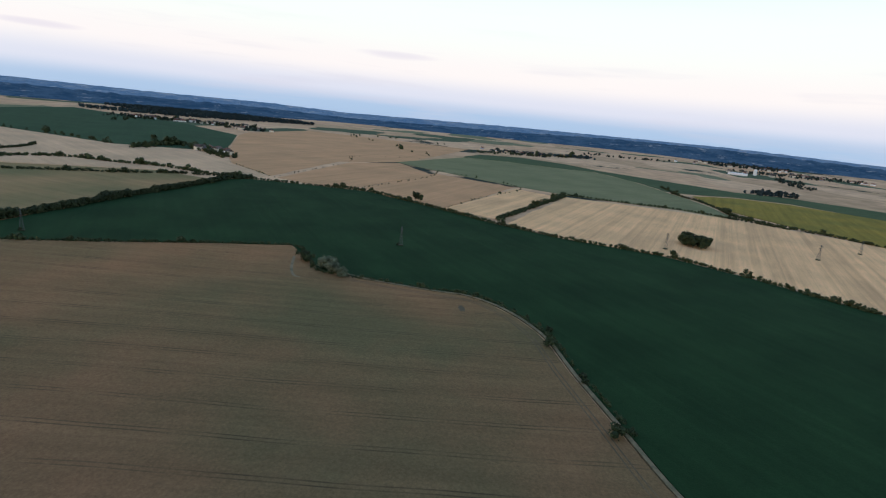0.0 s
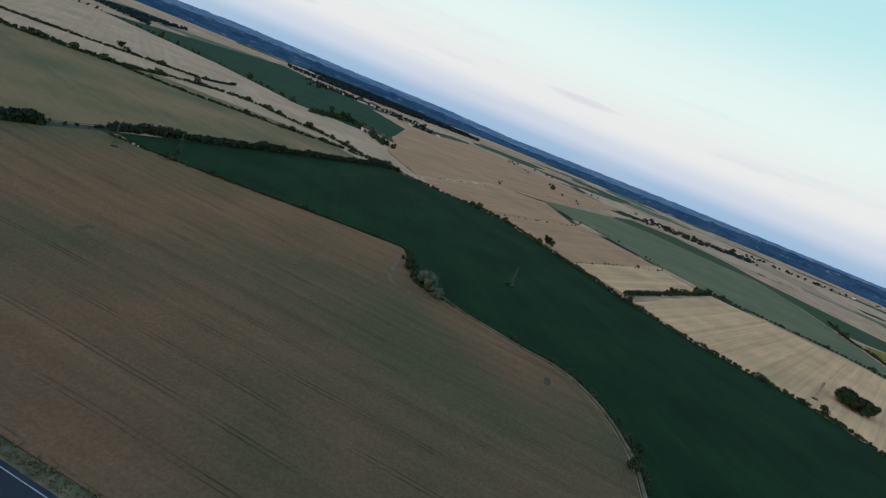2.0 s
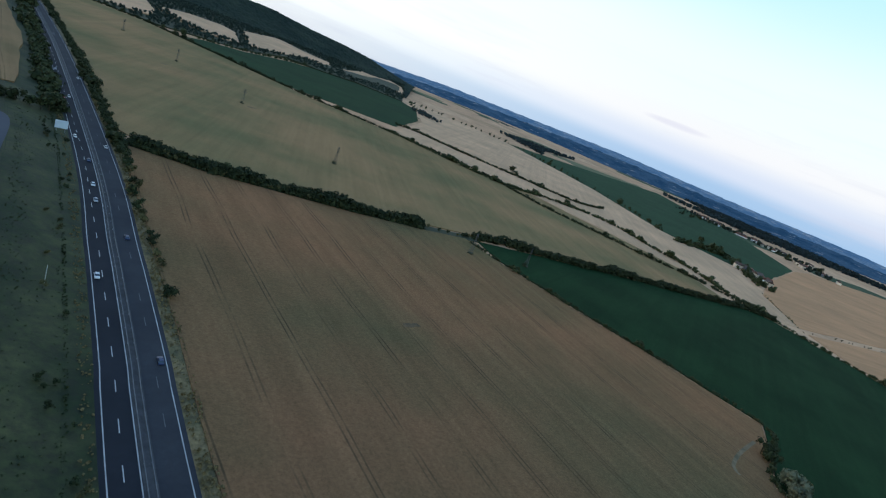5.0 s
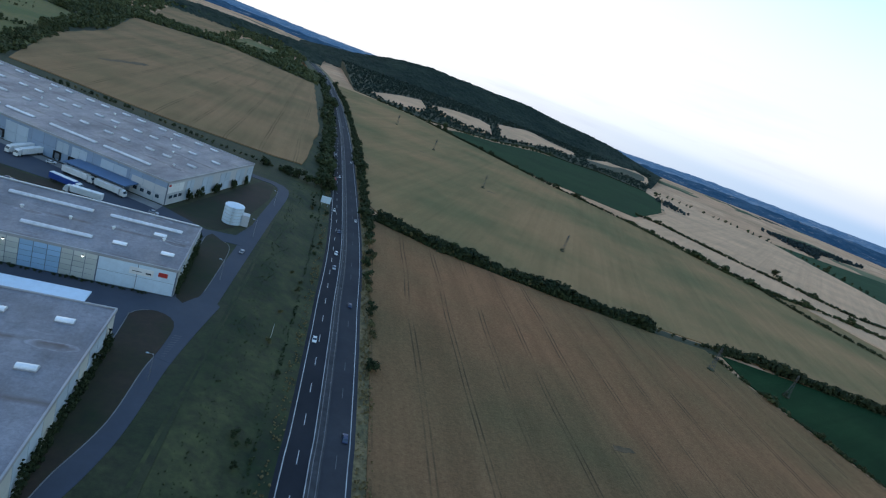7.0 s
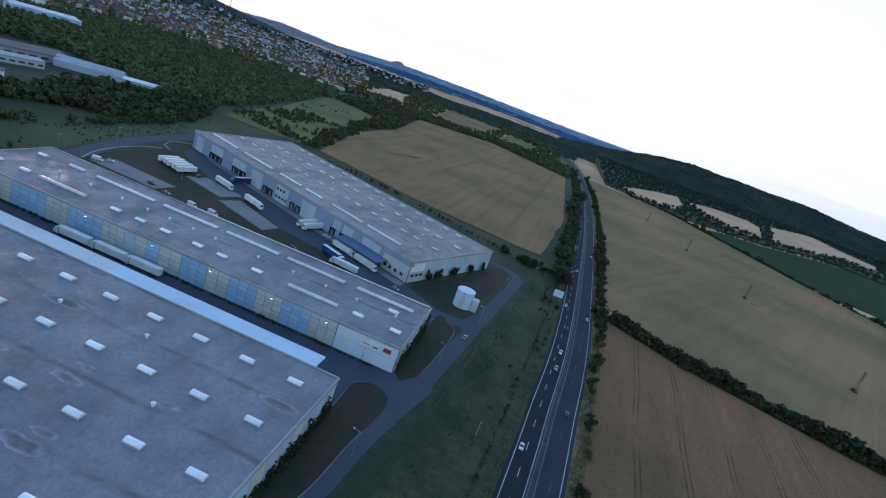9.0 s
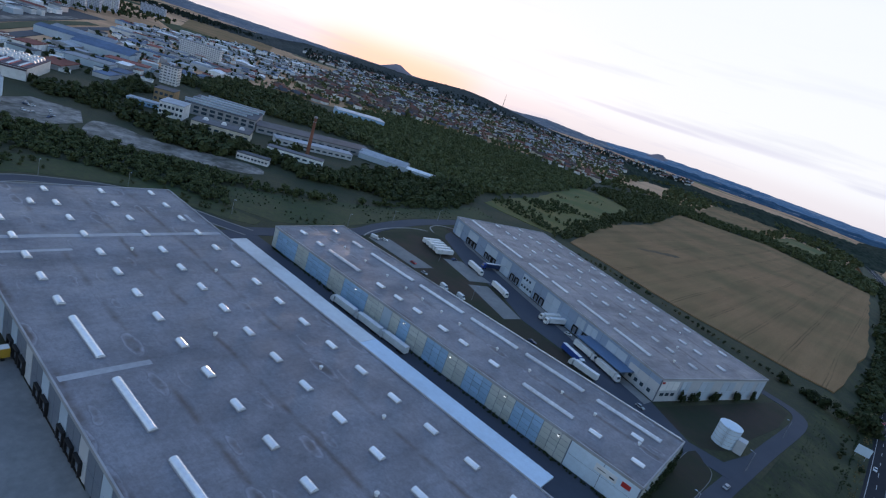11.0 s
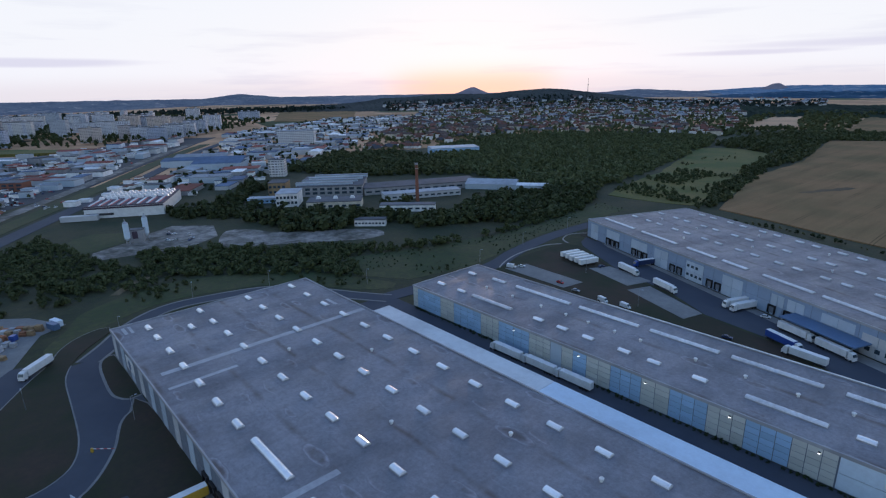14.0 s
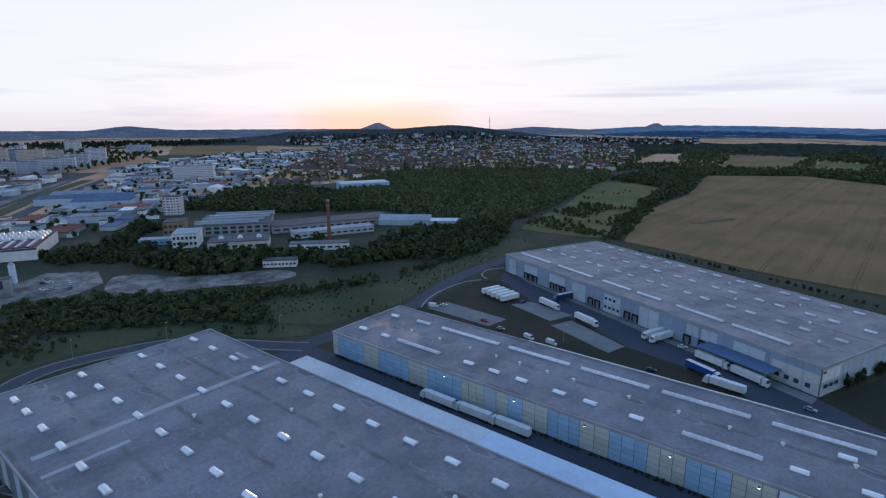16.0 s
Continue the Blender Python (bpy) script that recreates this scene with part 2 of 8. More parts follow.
def roofing(name, col, stain, step=14.6, shift=0.0, turn=0.0):
    """Grey roof sheeting: seams, paler patches, brown dried puddles in the valleys between the bays."""
    m, nt, bsdf = tree_of(name)
    raw = nt.nodes.new("ShaderNodeTexCoord").outputs["Object"]
    mp = nt.nodes.new("ShaderNodeMapping")
    mp.inputs["Rotation"].default_value = (0, 0, radians(turn))
    nt.links.new(raw, mp.inputs[0])
    co = mp.outputs[0]
    sep = nt.nodes.new("ShaderNodeSeparateXYZ")
    nt.links.new(co, sep.inputs[0])
    tone = blend(nt, span(nt, link_noise(nt, 0.05, 6, co), 0.38, 0.64), col, tuple(c * 0.68 for c in col))
    tone = blend(nt, 1.0, tone, span(nt, link_noise(nt, 0.9, 7, co, 0.85), 0.3, 0.7, 0.70, 1.28), "MULTIPLY")
    wob = calc(nt, "MULTIPLY", calc(nt, "SUBTRACT", link_noise(nt, 0.06, 4, co), 0.5), 3.0)
    y = calc(nt, "ADD", calc(nt, "ADD", sep.outputs["Y"], 5000.0 + shift), wob)
    side = calc(nt, "SUBTRACT", calc(nt, "MODULO", y, step), step / 2)
    d = calc(nt, "ABSOLUTE", side)
    damp = calc(nt, "MULTIPLY", span(nt, d, 1.3, 0.1), span(nt, link_noise(nt, 0.08, 5, co), 0.42, 0.58))
    tone = blend(nt, calc(nt, "MULTIPLY", damp, 0.75), tone, stain)
    place = nt.nodes.new("ShaderNodeCombineXYZ")
    nt.links.new(calc(nt, "ADD", calc(nt, "MULTIPLY", sep.outputs["X"], 0.05), calc(nt, "MULTIPLY", calc(nt, "FLOOR", calc(nt, "DIVIDE", y, step)), 7.3)), place.inputs["X"])
    nt.links.new(calc(nt, "ADD", calc(nt, "MULTIPLY", side, 0.15), 0.5), place.inputs["Y"])
    shaky = nt.nodes.new("ShaderNodeVectorMath")
    shaky.operation = "MULTIPLY_ADD"
    shaky.inputs[1].default_value = (0.22, 0.22, 0)
    ripple = nt.nodes.new("ShaderNodeTexNoise")
    ripple.inputs["Scale"].default_value, ripple.inputs["Detail"].default_value = 0.3, 5
    nt.links.new(co, ripple.inputs["Vector"])
    nt.links.new(ripple.outputs["Color"], shaky.inputs[0])
    nt.links.new(place.outputs[0], shaky.inputs[2])
    pool = nt.nodes.new("ShaderNodeTexVoronoi")
    pool.voronoi_dimensions = "2D"
    pool.inputs["Scale"].default_value = 1.0
    pool.inputs["Randomness"].default_value = 0.6
    nt.links.new(shaky.outputs[0], pool.inputs["Vector"])
    pick = nt.nodes.new("ShaderNodeSeparateColor")
    nt.links.new(pool.outputs["Color"], pick.inputs[0])
    wet = calc(nt, "MULTIPLY", calc(nt, "GREATER_THAN", pick.outputs["Red"], 0.35), span(nt, d, 4.5, 3.0))
    size = span(nt, pick.outputs["Green"], 0, 1, 0.12, 0.28)
    rim = span(nt, calc(nt, "ABSOLUTE", calc(nt, "SUBTRACT", pool.outputs["Distance"], size)), 0.10, 0.0)
    floor_of = calc(nt, "MULTIPLY", calc(nt, "LESS_THAN", pool.outputs["Distance"], size), wet)
    tone = blend(nt, calc(nt, "MULTIPLY", floor_of, span(nt, link_noise(nt, 0.5, 4, co), 0.35, 0.65, 0.1, 0.6)), tone, stain)
    tone = blend(nt, calc(nt, "MULTIPLY", calc(nt, "MULTIPLY", rim, wet), span(nt, link_noise(nt, 0.6, 5, co), 0.35, 0.65, 0.15, 0.9)), tone, tuple(c * 1.4 for c in col))
    edge = span(nt, calc(nt, "ABSOLUTE", calc(nt, "SUBTRACT", pool.outputs["Distance"], calc(nt, "ADD", size, 0.05))), 0.03, 0.0)
    tone = blend(nt, calc(nt, "MULTIPLY", calc(nt, "MULTIPLY", edge, wet), 0.5), tone, tuple(c * 0.45 for c in col))
    smear = nt.nodes.new("ShaderNodeMapping")
    smear.inputs["Scale"].default_value = (0.25, 0.04, 1)
    nt.links.new(co, smear.inputs[0])
    tone = blend(nt, span(nt, link_noise(nt, 1.0, 6, smear.outputs[0], 0.7), 0.52, 0.75, 0.0, 0.32), tone, stain)
    seam = calc(nt, "ABSOLUTE", calc(nt, "SUBTRACT", calc(nt, "MODULO", calc(nt, "ADD", sep.outputs["Y"], 5000.0), 2.1), 1.05))
    tone = blend(nt, span(nt, seam, 0.09, 0.02, 0.0, 0.22), tone, tuple(c * 0.5 for c in col))
    nt.links.new(tone, bsdf.inputs["Base Color"])
    worn = nt.nodes.new("ShaderNodeMapping")
    worn.inputs["Scale"].default_value = (1, 0.45, 1)
    nt.links.new(co, worn.inputs[0])
    nt.links.new(span(nt, link_noise(nt, 0.16, 6, worn.outputs[0], 0.7), 0.36, 0.66, 0.42, 0.85), bsdf.inputs["Roughness"])
    bsdf.inputs["Specular IOR Level"].default_value = 0.4
    bumped(nt, bsdf, link_noise(nt, 0.8, 4, co), 0.35, 0.12)
    return m


def countryside():
    """Far land: a patchwork of stubble, meadow and wood, too far off to be built field by field."""
    m, nt, bsdf = tree_of("far_land")
    co = nt.nodes.new("ShaderNodeTexCoord").outputs["Object"]
    warp = nt.nodes.new("ShaderNodeMapping")
    warp.inputs["Scale"].default_value = (0.0028, 0.0045, 1)
    warp.inputs["Rotation"].default_value = (0, 0, radians(24))
    nt.links.new(co, warp.inputs[0])
    cell = nt.nodes.new("ShaderNodeTexVoronoi")
    cell.distance = "CHEBYCHEV"
    cell.inputs["Scale"].default_value = 1.0
    nt.links.new(warp.outputs[0], cell.inputs["Vector"])
    pick = nt.nodes.new("ShaderNodeSeparateColor")
    nt.links.new(cell.outputs["Color"], pick.inputs[0])
    r = nt.nodes.new("ShaderNodeValToRGB")
    r.color_ramp.interpolation = "CONSTANT"
    stops = [(0, (0.54, 0.315, 0.18)), (0.34, (0.07, 0.09, 0.05)), (0.38, (0.46, 0.275, 0.155)), (0.62, (0.16, 0.155, 0.085)), (0.68, (0.58, 0.35, 0.205)), (0.95, (0.07, 0.09, 0.05))]
    el = r.color_ramp.elements
    while len(el) < len(stops):
        el.new(0.5)
    for e, (at, col) in zip(el, stops):
        e.position, e.color = at, (*col, 1)
    nt.links.new(pick.outputs["Red"], r.inputs[0])
    wood = span(nt, link_noise(nt, 0.0016, 6, co, 0.7), 0.60, 0.63)
    tone = blend(nt, wood, r.outputs[0], (0.022, 0.034, 0.026))
    tone = blend(nt, 1.0, tone, span(nt, link_noise(nt, 0.02, 6, co), 0.3, 0.7, 0.75, 1.25), "MULTIPLY")
    nt.links.new(tone, bsdf.inputs["Base Color"])
    bsdf.inputs["Roughness"].default_value, bsdf.inputs["Specular IOR Level"].default_value = 1.0, 0.05
    return m


LAND = countryside()
GRASS = mat("rough_grass", (0.014, 0.024, 0.008), (0.052, 0.056, 0.021), fine=0.3, broad=0.045, bump=0.4, grain=0.55)
DRY_GRASS = mat("dry_grass_bank", (0.19, 0.14, 0.066), (0.085, 0.076, 0.036), fine=0.7, broad=0.12, bump=0.3, grain=0.55)
DARK_PAVING = mat("median_surface", (0.07, 0.071, 0.076), (0.045, 0.046, 0.05), fine=0.8, broad=0.3, grain=0.25)
LAWN = mat("dry_lawn", (0.041, 0.028, 0.019), (0.015, 0.024, 0.008), fine=0.5, broad=0.035, bump=0.1, grain=0.4)
MEADOW = mat("meadow_grass", (0.064, 0.086, 0.016), (0.145, 0.114, 0.030), fine=0.35, broad=0.014, bump=0.3, grain=0.4)
THICK_GRASS = mat("thick_grass", (0.034, 0.050, 0.016), (0.064, 0.066, 0.026), fine=0.35, broad=0.03, bump=0.3, grain=0.45)
GRAVEL = mat("dusty_gravel", (0.27, 0.245, 0.22), (0.075, 0.07, 0.055), fine=0.22, broad=0.075, rough=0.95, bump=0.2, grain=0.5)
SCRUB = mat("scrub_ground", (0.021, 0.031, 0.012), (0.050, 0.048, 0.022), fine=0.4, broad=0.025, bump=0.4, grain=0.5)
WHEAT = crop("ripe_wheat", (0.210, 0.110, 0.056), (0.110, 0.088, 0.043), 84, tram=19.0, off=1.0, strong=0.24, broad=0.007, tram_col=(0.055, 0.040, 0.024), band=0.05, sheen=0.8)
PALE_WHEAT = crop("greenish_wheat", (0.312, 0.190, 0.090), (0.165, 0.138, 0.063), 62, strong=0.14, broad=0.008, band=0.08)
WEST_WHEAT = crop("dull_wheat", (0.295, 0.176, 0.090), (0.190, 0.135, 0.067), 88, tram=25.0, strong=0.18, band=0.08)
BEET = crop("dark_green_beet", (0.018, 0.044, 0.0165), (0.012, 0.031, 0.012), 20, strong=0.16, broad=0.02, band=0.10)
BLUE_GREEN = crop("blue_green_crop", (0.027, 0.056, 0.025), (0.021, 0.044, 0.021), 35, strong=0.12, band=0.06)
STUBBLE = crop("straw_stubble", (0.80, 0.44, 0.215), (0.64, 0.36, 0.18), -34, strong=0.18, band=0.20)
ROSE = crop("reddish_stubble", (0.56, 0.29, 0.145), (0.46, 0.248, 0.125), -30, strong=0.14, band=0.10)
PALE = crop("pale_stubble", (0.64, 0.385, 0.225), (0.50, 0.315, 0.185), 40, strong=0.12, band=0.08)
SAGE = crop("sage_crop", (0.20, 0.184, 0.092), (0.155, 0.152, 0.075), -60, strong=0.12, band=0.06)
GREEN_CROP = crop("mid_green_crop", (0.070, 0.092, 0.042), (0.054, 0.076, 0.036), -60, strong=0.12, band=0.08)
VILLAGE_GRASS = crop("village_grass", (0.036, 0.070, 0.034), (0.028, 0.055, 0.027), 20, strong=0.14, band=0.06)
SUNFLOWER = crop("sunflower_crop", (0.27, 0.180, 0.034), (0.18, 0.140, 0.032), -34, strong=0.28, band=0.15)
ASPHALT = mat("dark_asphalt", (0.018, 0.020, 0.026), (0.025, 0.027, 0.034), fine=0.7, broad=0.05, rough=0.88, grain=0.16, specular=0.15)
OLD_ASPHALT = mat("older_asphalt", (0.034, 0.036, 0.043), (0.046, 0.048, 0.055), fine=0.7, broad=0.06, rough=0.88, grain=0.16, specular=0.15)
ROAD = mat("worn_asphalt", (0.048, 0.055, 0.073), (0.062, 0.069, 0.086), fine=0.5, broad=0.04, rough=0.82, grain=0.14)
PAVING = mat("pale_paving", (0.22, 0.215, 0.205), (0.17, 0.168, 0.165), fine=0.5, broad=0.08, rough=0.85, grain=0.16)
KERB = mat("kerb_concrete", (0.30, 0.29, 0.275), None, fine=1.2, broad=0.1, grain=0.2)
FAINT = mat("worn_paint", (0.12, 0.12, 0.125), (0.06, 0.062, 0.068), fine=1.0, broad=0.4, rough=0.7, grain=0.3)
PAINT = mat("road_paint", (0.46, 0.46, 0.45), (0.30, 0.30, 0.30), fine=1.0, broad=0.3, rough=0.6, grain=0.15)
RAIL = mat("weathered_rail", (0.16, 0.165, 0.175), (0.11, 0.112, 0.12), fine=1.5, broad=0.2, rough=0.6, metal=0.3, grain=0.2)
STEEL = mat("galvanised_steel", (0.42, 0.43, 0.45), (0.33, 0.34, 0.36), fine=1.5, broad=0.2, rough=0.45, metal=0.7, grain=0.1)
ROOF_A = roofing("bay_roof", (0.232, 0.226, 0.246), (0.100, 0.075, 0.066), 20.0, 9.0)
ROOF_C = roofing("rear_roof", (0.285, 0.255, 0.258), (0.12, 0.09, 0.078), 20.0, 9.0)
TRIM = mat("parapet_metal", (0.36, 0.36, 0.37), None, fine=0.8, broad=0.1, rough=0.5, grain=0.1)
DOME = mat("skylight_plastic", (0.90, 0.90, 0.90), (0.80, 0.80, 0.80), fine=1.0, broad=0.4, rough=0.12, grain=0.08, each=0.10, specular=1.0)
DOME.node_tree.nodes["Principled BSDF"].inputs["Coat Weight"].default_value = 1.0
DOME.node_tree.nodes["Principled BSDF"].inputs["Coat Roughness"].default_value = 0.1
DULL_DOME = mat("weathered_skylight", (0.66, 0.66, 0.67), (0.55, 0.55, 0.56), fine=1.0, broad=0.4, rough=0.3, grain=0.1, each=0.15, specular=0.4)
CANOPY = mat("white_canopy_sheet", (0.60, 0.70, 0.79), (0.52, 0.61, 0.69), fine=0.5, broad=0.05, rough=0.45, grain=0.08)
OLD_CANOPY = mat("weathered_canopy_sheet", (0.62, 0.64, 0.64), (0.50, 0.51, 0.51), fine=0.5, broad=0.06, rough=0.5, grain=0.1)
PALE_BLUE = mat("pale_blue_panel", (0.32, 0.47, 0.65), (0.275, 0.415, 0.585), fine=0.4, broad=0.1, rough=0.45, grain=0.06, each=0.10)
CREAM = mat("cream_panel", (0.52, 0.53, 0.49), (0.46, 0.47, 0.44), fine=0.4, broad=0.1, rough=0.5, grain=0.06, each=0.10)
GREY_BLUE = mat("grey_blue_panel", (0.255, 0.325, 0.43), (0.225, 0.29, 0.385), fine=0.4, broad=0.08, rough=0.5, grain=0.06, each=0.05)
PALE_GREY = mat("pale_grey_panel", (0.43, 0.50, 0.57), (0.39, 0.455, 0.52), fine=0.4, broad=0.08, rough=0.5, grain=0.06, each=0.08)
WHITE = mat("white_lacquer", (0.72, 0.72, 0.71), (0.62, 0.62, 0.61), fine=1.0, broad=0.3, rough=0.4, grain=0.06, each=0.06)
BLACK = mat("black_rubber", (0.02, 0.02, 0.022), None, fine=2.0, broad=0.5, rough=0.8)
DARK = mat("dark_metal", (0.06, 0.065, 0.075), None, fine=1.0, broad=0.2, rough=0.5, metal=0.3)
PANE = glass("dark_glass")
BARK = mat("bark", (0.07, 0.055, 0.04), None, fine=2.0, broad=0.4)
LEAF = leaf("dull_green_leaves", (0.014, 0.024, 0.010), (0.044, 0.054, 0.022))
LEAF_WARM = leaf("dry_green_leaves", (0.05, 0.056, 0.022), (0.115, 0.10, 0.045))
LEAF_WEED = leaf("weedy_grass", (0.034, 0.048, 0.020), (0.075, 0.082, 0.038))
LEAF_PALE = leaf("willow_leaves", (0.06, 0.075, 0.045), (0.125, 0.135, 0.085))
WOODS = leaf("wood_canopy", (0.046, 0.062, 0.026), (0.108, 0.114, 0.048))
HEDGE = leaf("hedge_leaves", (0.024, 0.036, 0.014), (0.060, 0.070, 0.030))
SHRUB = leaf("shrub_leaves", (0.036, 0.048, 0.019), (0.074, 0.084, 0.034))
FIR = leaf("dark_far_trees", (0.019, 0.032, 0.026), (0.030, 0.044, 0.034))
# distance haze mixed into these leaves as a blue tint
HAZY_FIR = leaf("blue_green_conifers", (0.026, 0.044, 0.048), (0.042, 0.062, 0.064))
STRAW_LEAF = leaf("dry_grass_tufts", (0.15, 0.12, 0.055), (0.28, 0.21, 0.095))


# ---- building helpers ----
class Build:
    """Collects boxes, prisms and tubes into one mesh."""

    def __init__(self):
        self.v, self.f = [], []

    def add(self, verts, faces):
        n = len(self.v)
        self.v += [tuple(p) for p in verts]
        self.f += [tuple(i + n for i in face) for face in faces]
        return self

    def box(self, x0, y0, z0, x1, y1, z1, chamfer=0.0):
        if not chamfer:
            return self.add([(x0, y0, z0), (x1, y0, z0), (x1, y1, z0), (x0, y1, z0), (x0, y0, z1), (x1, y0, z1), (x1, y1, z1), (x0, y1, z1)],
                            [(3, 2, 1, 0), (4, 5, 6, 7), (0, 1, 5, 4), (1, 2, 6, 5), (2, 3, 7, 6), (3, 0, 4, 7)])
        c = chamfer
        ring = lambda k, z: [(x0 + k, y0, z), (x1 - k, y0, z), (x1, y0 + k, z), (x1, y1 - k, z), (x1 - k, y1, z), (x0 + k, y1, z), (x0, y1 - k, z), (x0, y0 + k, z)]
        inner = [(x0 + 1.5 * c, y0 + c, z1), (x1 - 1.5 * c, y0 + c, z1), (x1 - c, y0 + 1.5 * c, z1), (x1 - c, y1 - 1.5 * c, z1), (x1 - 1.5 * c, y1 - c, z1), (x0 + 1.5 * c, y1 - c, z1), (x0 + c, y1 - 1.5 * c, z1), (x0 + c, y0 + 1.5 * c, z1)]
        faces = [tuple(range(7, -1, -1)), tuple(range(16, 24))]
        for level in (0, 8):
            faces += [(level + i, level + (i + 1) % 8, level + 8 + (i + 1) % 8, level + 8 + i) for i in range(8)]
        return self.add(ring(c, z0) + ring(c, z1 - c) + inner, faces)

    def prism(self, poly, z0, z1):
        n = len(poly)
        if sum(poly[i][0] * poly[(i + 1) % n][1] - poly[(i + 1) % n][0] * poly[i][1] for i in range(n)) < 0:
            poly = poly[::-1]
        verts = [(x, y, z0) for x, y in poly] + [(x, y, z1) for x, y in poly]
        return self.add(verts, [tuple(range(n - 1, -1, -1)), tuple(range(n, 2 * n))] + [(i, (i + 1) % n, n + (i + 1) % n, n + i) for i in range(n)])

    def tube(self, a, b, r0, r1=None, n=8):
        a, b = Vector(a), Vector(b)
        r1 = r0 if r1 is None else r1
        q = (b - a).to_track_quat("Z", "Y")
        ring = [Vector((math.cos(2 * math.pi * i / n), math.sin(2 * math.pi * i / n), 0)) for i in range(n)]
        verts = [a + q @ (p * r0) for p in ring] + [b + q @ (p * r1) for p in ring]
        return self.add(verts, [tuple(range(n - 1, -1, -1)), tuple(range(n, 2 * n))] + [(i, (i + 1) % n, n + (i + 1) % n, n + i) for i in range(n)])

    def mesh(self, name, material):
        me = bpy.data.meshes.new(name)
        me.from_pydata(self.v, [], self.f)
        me.materials.append(material)
        me.update()
        return me


def part(name, build, material, parent=None, label="", at=None):
    me = build.mesh(name, material) if isinstance(build, Build) else build
    ob = new(name, me)
    if parent:
        ob.parent = parent
    if at is not None:
        ob.matrix_basis = at
    if label:
        ob["label"] = label
    return ob


def setting(name, build, material, label, category):
    return tagged(part(name, build, material), label, category, kind="structure")


def thing(name, label, category, group="", at=None):
    ob = new(name)
    if at is not None:
        ob.matrix_basis = at
    return tagged(ob, label, category, group)


def jag(poly, step=25.0, amp=1.5, seed=0):
    """The outline with more corners, slightly uneven, as a field's edge is."""
    rnd, out = random.Random(seed), []
    for (x0, y0), (x1, y1) in zip(poly, poly[1:] + poly[:1]):
        n = max(1, int(math.hypot(x1 - x0, y1 - y0) / step))
        n = min(n, 30)
        for i in range(n):
            k = i / n
            a = amp if i else 0.0
            out.append((x0 + (x1 - x0) * k + rnd.uniform(-a, a), y0 + (y1 - y0) * k + rnd.uniform(-a, a)))
    return out


def curve(points, step=8.0, closed=False):
    """A smooth line through the points."""
    pts = [Vector(p) for p in points]
    n, out = len(pts), []
    for i in range(n if closed else n - 1):
        p0 = pts[(i - 1) % n] if closed or i else pts[0]
        p1, p2 = pts[i], pts[(i + 1) % n]
        p3 = pts[(i + 2) % n] if closed or i + 2 < n else pts[-1]
        m = max(1, int((p2 - p1).length / step))
        for j in range(m):
            t = j / m
            out.append(0.5 * ((2 * p1) + (p2 - p0) * t + (2 * p0 - 5 * p1 + 4 * p2 - p3) * t * t + (3 * p1 - p0 - 3 * p2 + p3) * t ** 3))
    if not closed:
        out.append(pts[-1])
    return out


def strip(line, left, right, z0, z1):
    """A band that follows a line, from left to right metres beside it, with its edges."""
    b, n = Build(), len(line)
    rows = []
    for i, p in enumerate(line):
        d = (line[min(i + 1, n - 1)] - line[max(i - 1, 0)]).normalized()
        s = Vector((d.y, -d.x))
        rows.append((p + s * left, p + s * right))
    verts = []
    for a, c in rows:
        verts += [(a.x, a.y, z1), (c.x, c.y, z1), (a.x, a.y, z0), (c.x, c.y, z0)]
    faces = []
    for i in range(n - 1):
        k = 4 * i
        faces += [(k, k + 1, k + 5, k + 4), (k + 2, k, k + 4, k + 6), (k + 1, k + 3, k + 7, k + 5)]
    faces += [(0, 2, 3, 1), (4 * n - 4, 4 * n - 3, 4 * n - 1, 4 * n - 2)]
    return b.add(verts, faces)


def inside(x, y, poly):
    hit, n = False, len(poly)
    for i in range(n):
        (x0, y0), (x1, y1) = poly[i], poly[(i + 1) % n]
        if (y0 > y) != (y1 > y) and x < (x1 - x0) * (y - y0) / (y1 - y0) + x0:
            hit = not hit
    return hit
# ---- land ----
WEST = 6.0       # the yards and the town lie this much higher than the eastern fields
PAVED = 0.6      # the motorway's level
CENTRE = [(16, -420), (40, -140), (60, 53), (64.2, 88), (69.2, 137), (71.8, 165), (81, 272), (93, 545), (97, 760), (97, 900), (88, 1218), (64, 1500), (20, 1800)]


def centre_x(y):
    return float(np.interp(y, [p[1] for p in CENTRE], [p[0] for p in CENTRE]))


def land():
    """One sheet to the horizon: rings that grow outwards, higher west of the motorway, gently rolling far off."""
    b = Build()
    radii = [0, 150, 300, 500, 700, 950, 1200, 1450, 1700, 2200, 2700, 3200, 3700, 4200, 4700]
    n = 144
    verts = [(0, 0, 0)]
    for r in radii[1:]:
        for i in range(n):
            a = 2 * math.pi * i / n
            x, y = r * math.cos(a), r * math.sin(a)
            roll = noise.noise((x * 0.0011, y * 0.0011, 3.0)) * 14 * max(0, min(1, (r - 2300) / 1200))
            s = x - centre_x(y)
            verts.append((x, y, roll + (WEST - 0.4) * max(0.0, min(1.0, (-s - 40) / 160))))
    faces = [(0, 1 + i, 1 + (i + 1) % n) for i in range(n)]
    for k in range(len(radii) - 2):
        o = 1 + k * n
        faces += [(o + i, o + n + i, o + n + (i + 1) % n, o + (i + 1) % n) for i in range(n)]
    return b.add(verts, faces)


setting("ground", land(), LAND, "open farmland of stubble, meadow and dark woods", "ground")


def field(name, poly, material, label, z=0.3, seed=0, category="field", amp=1.5):
    return setting(name, Build().prism(jag(poly, 25, amp, seed), -1.0, z), material, label, category)


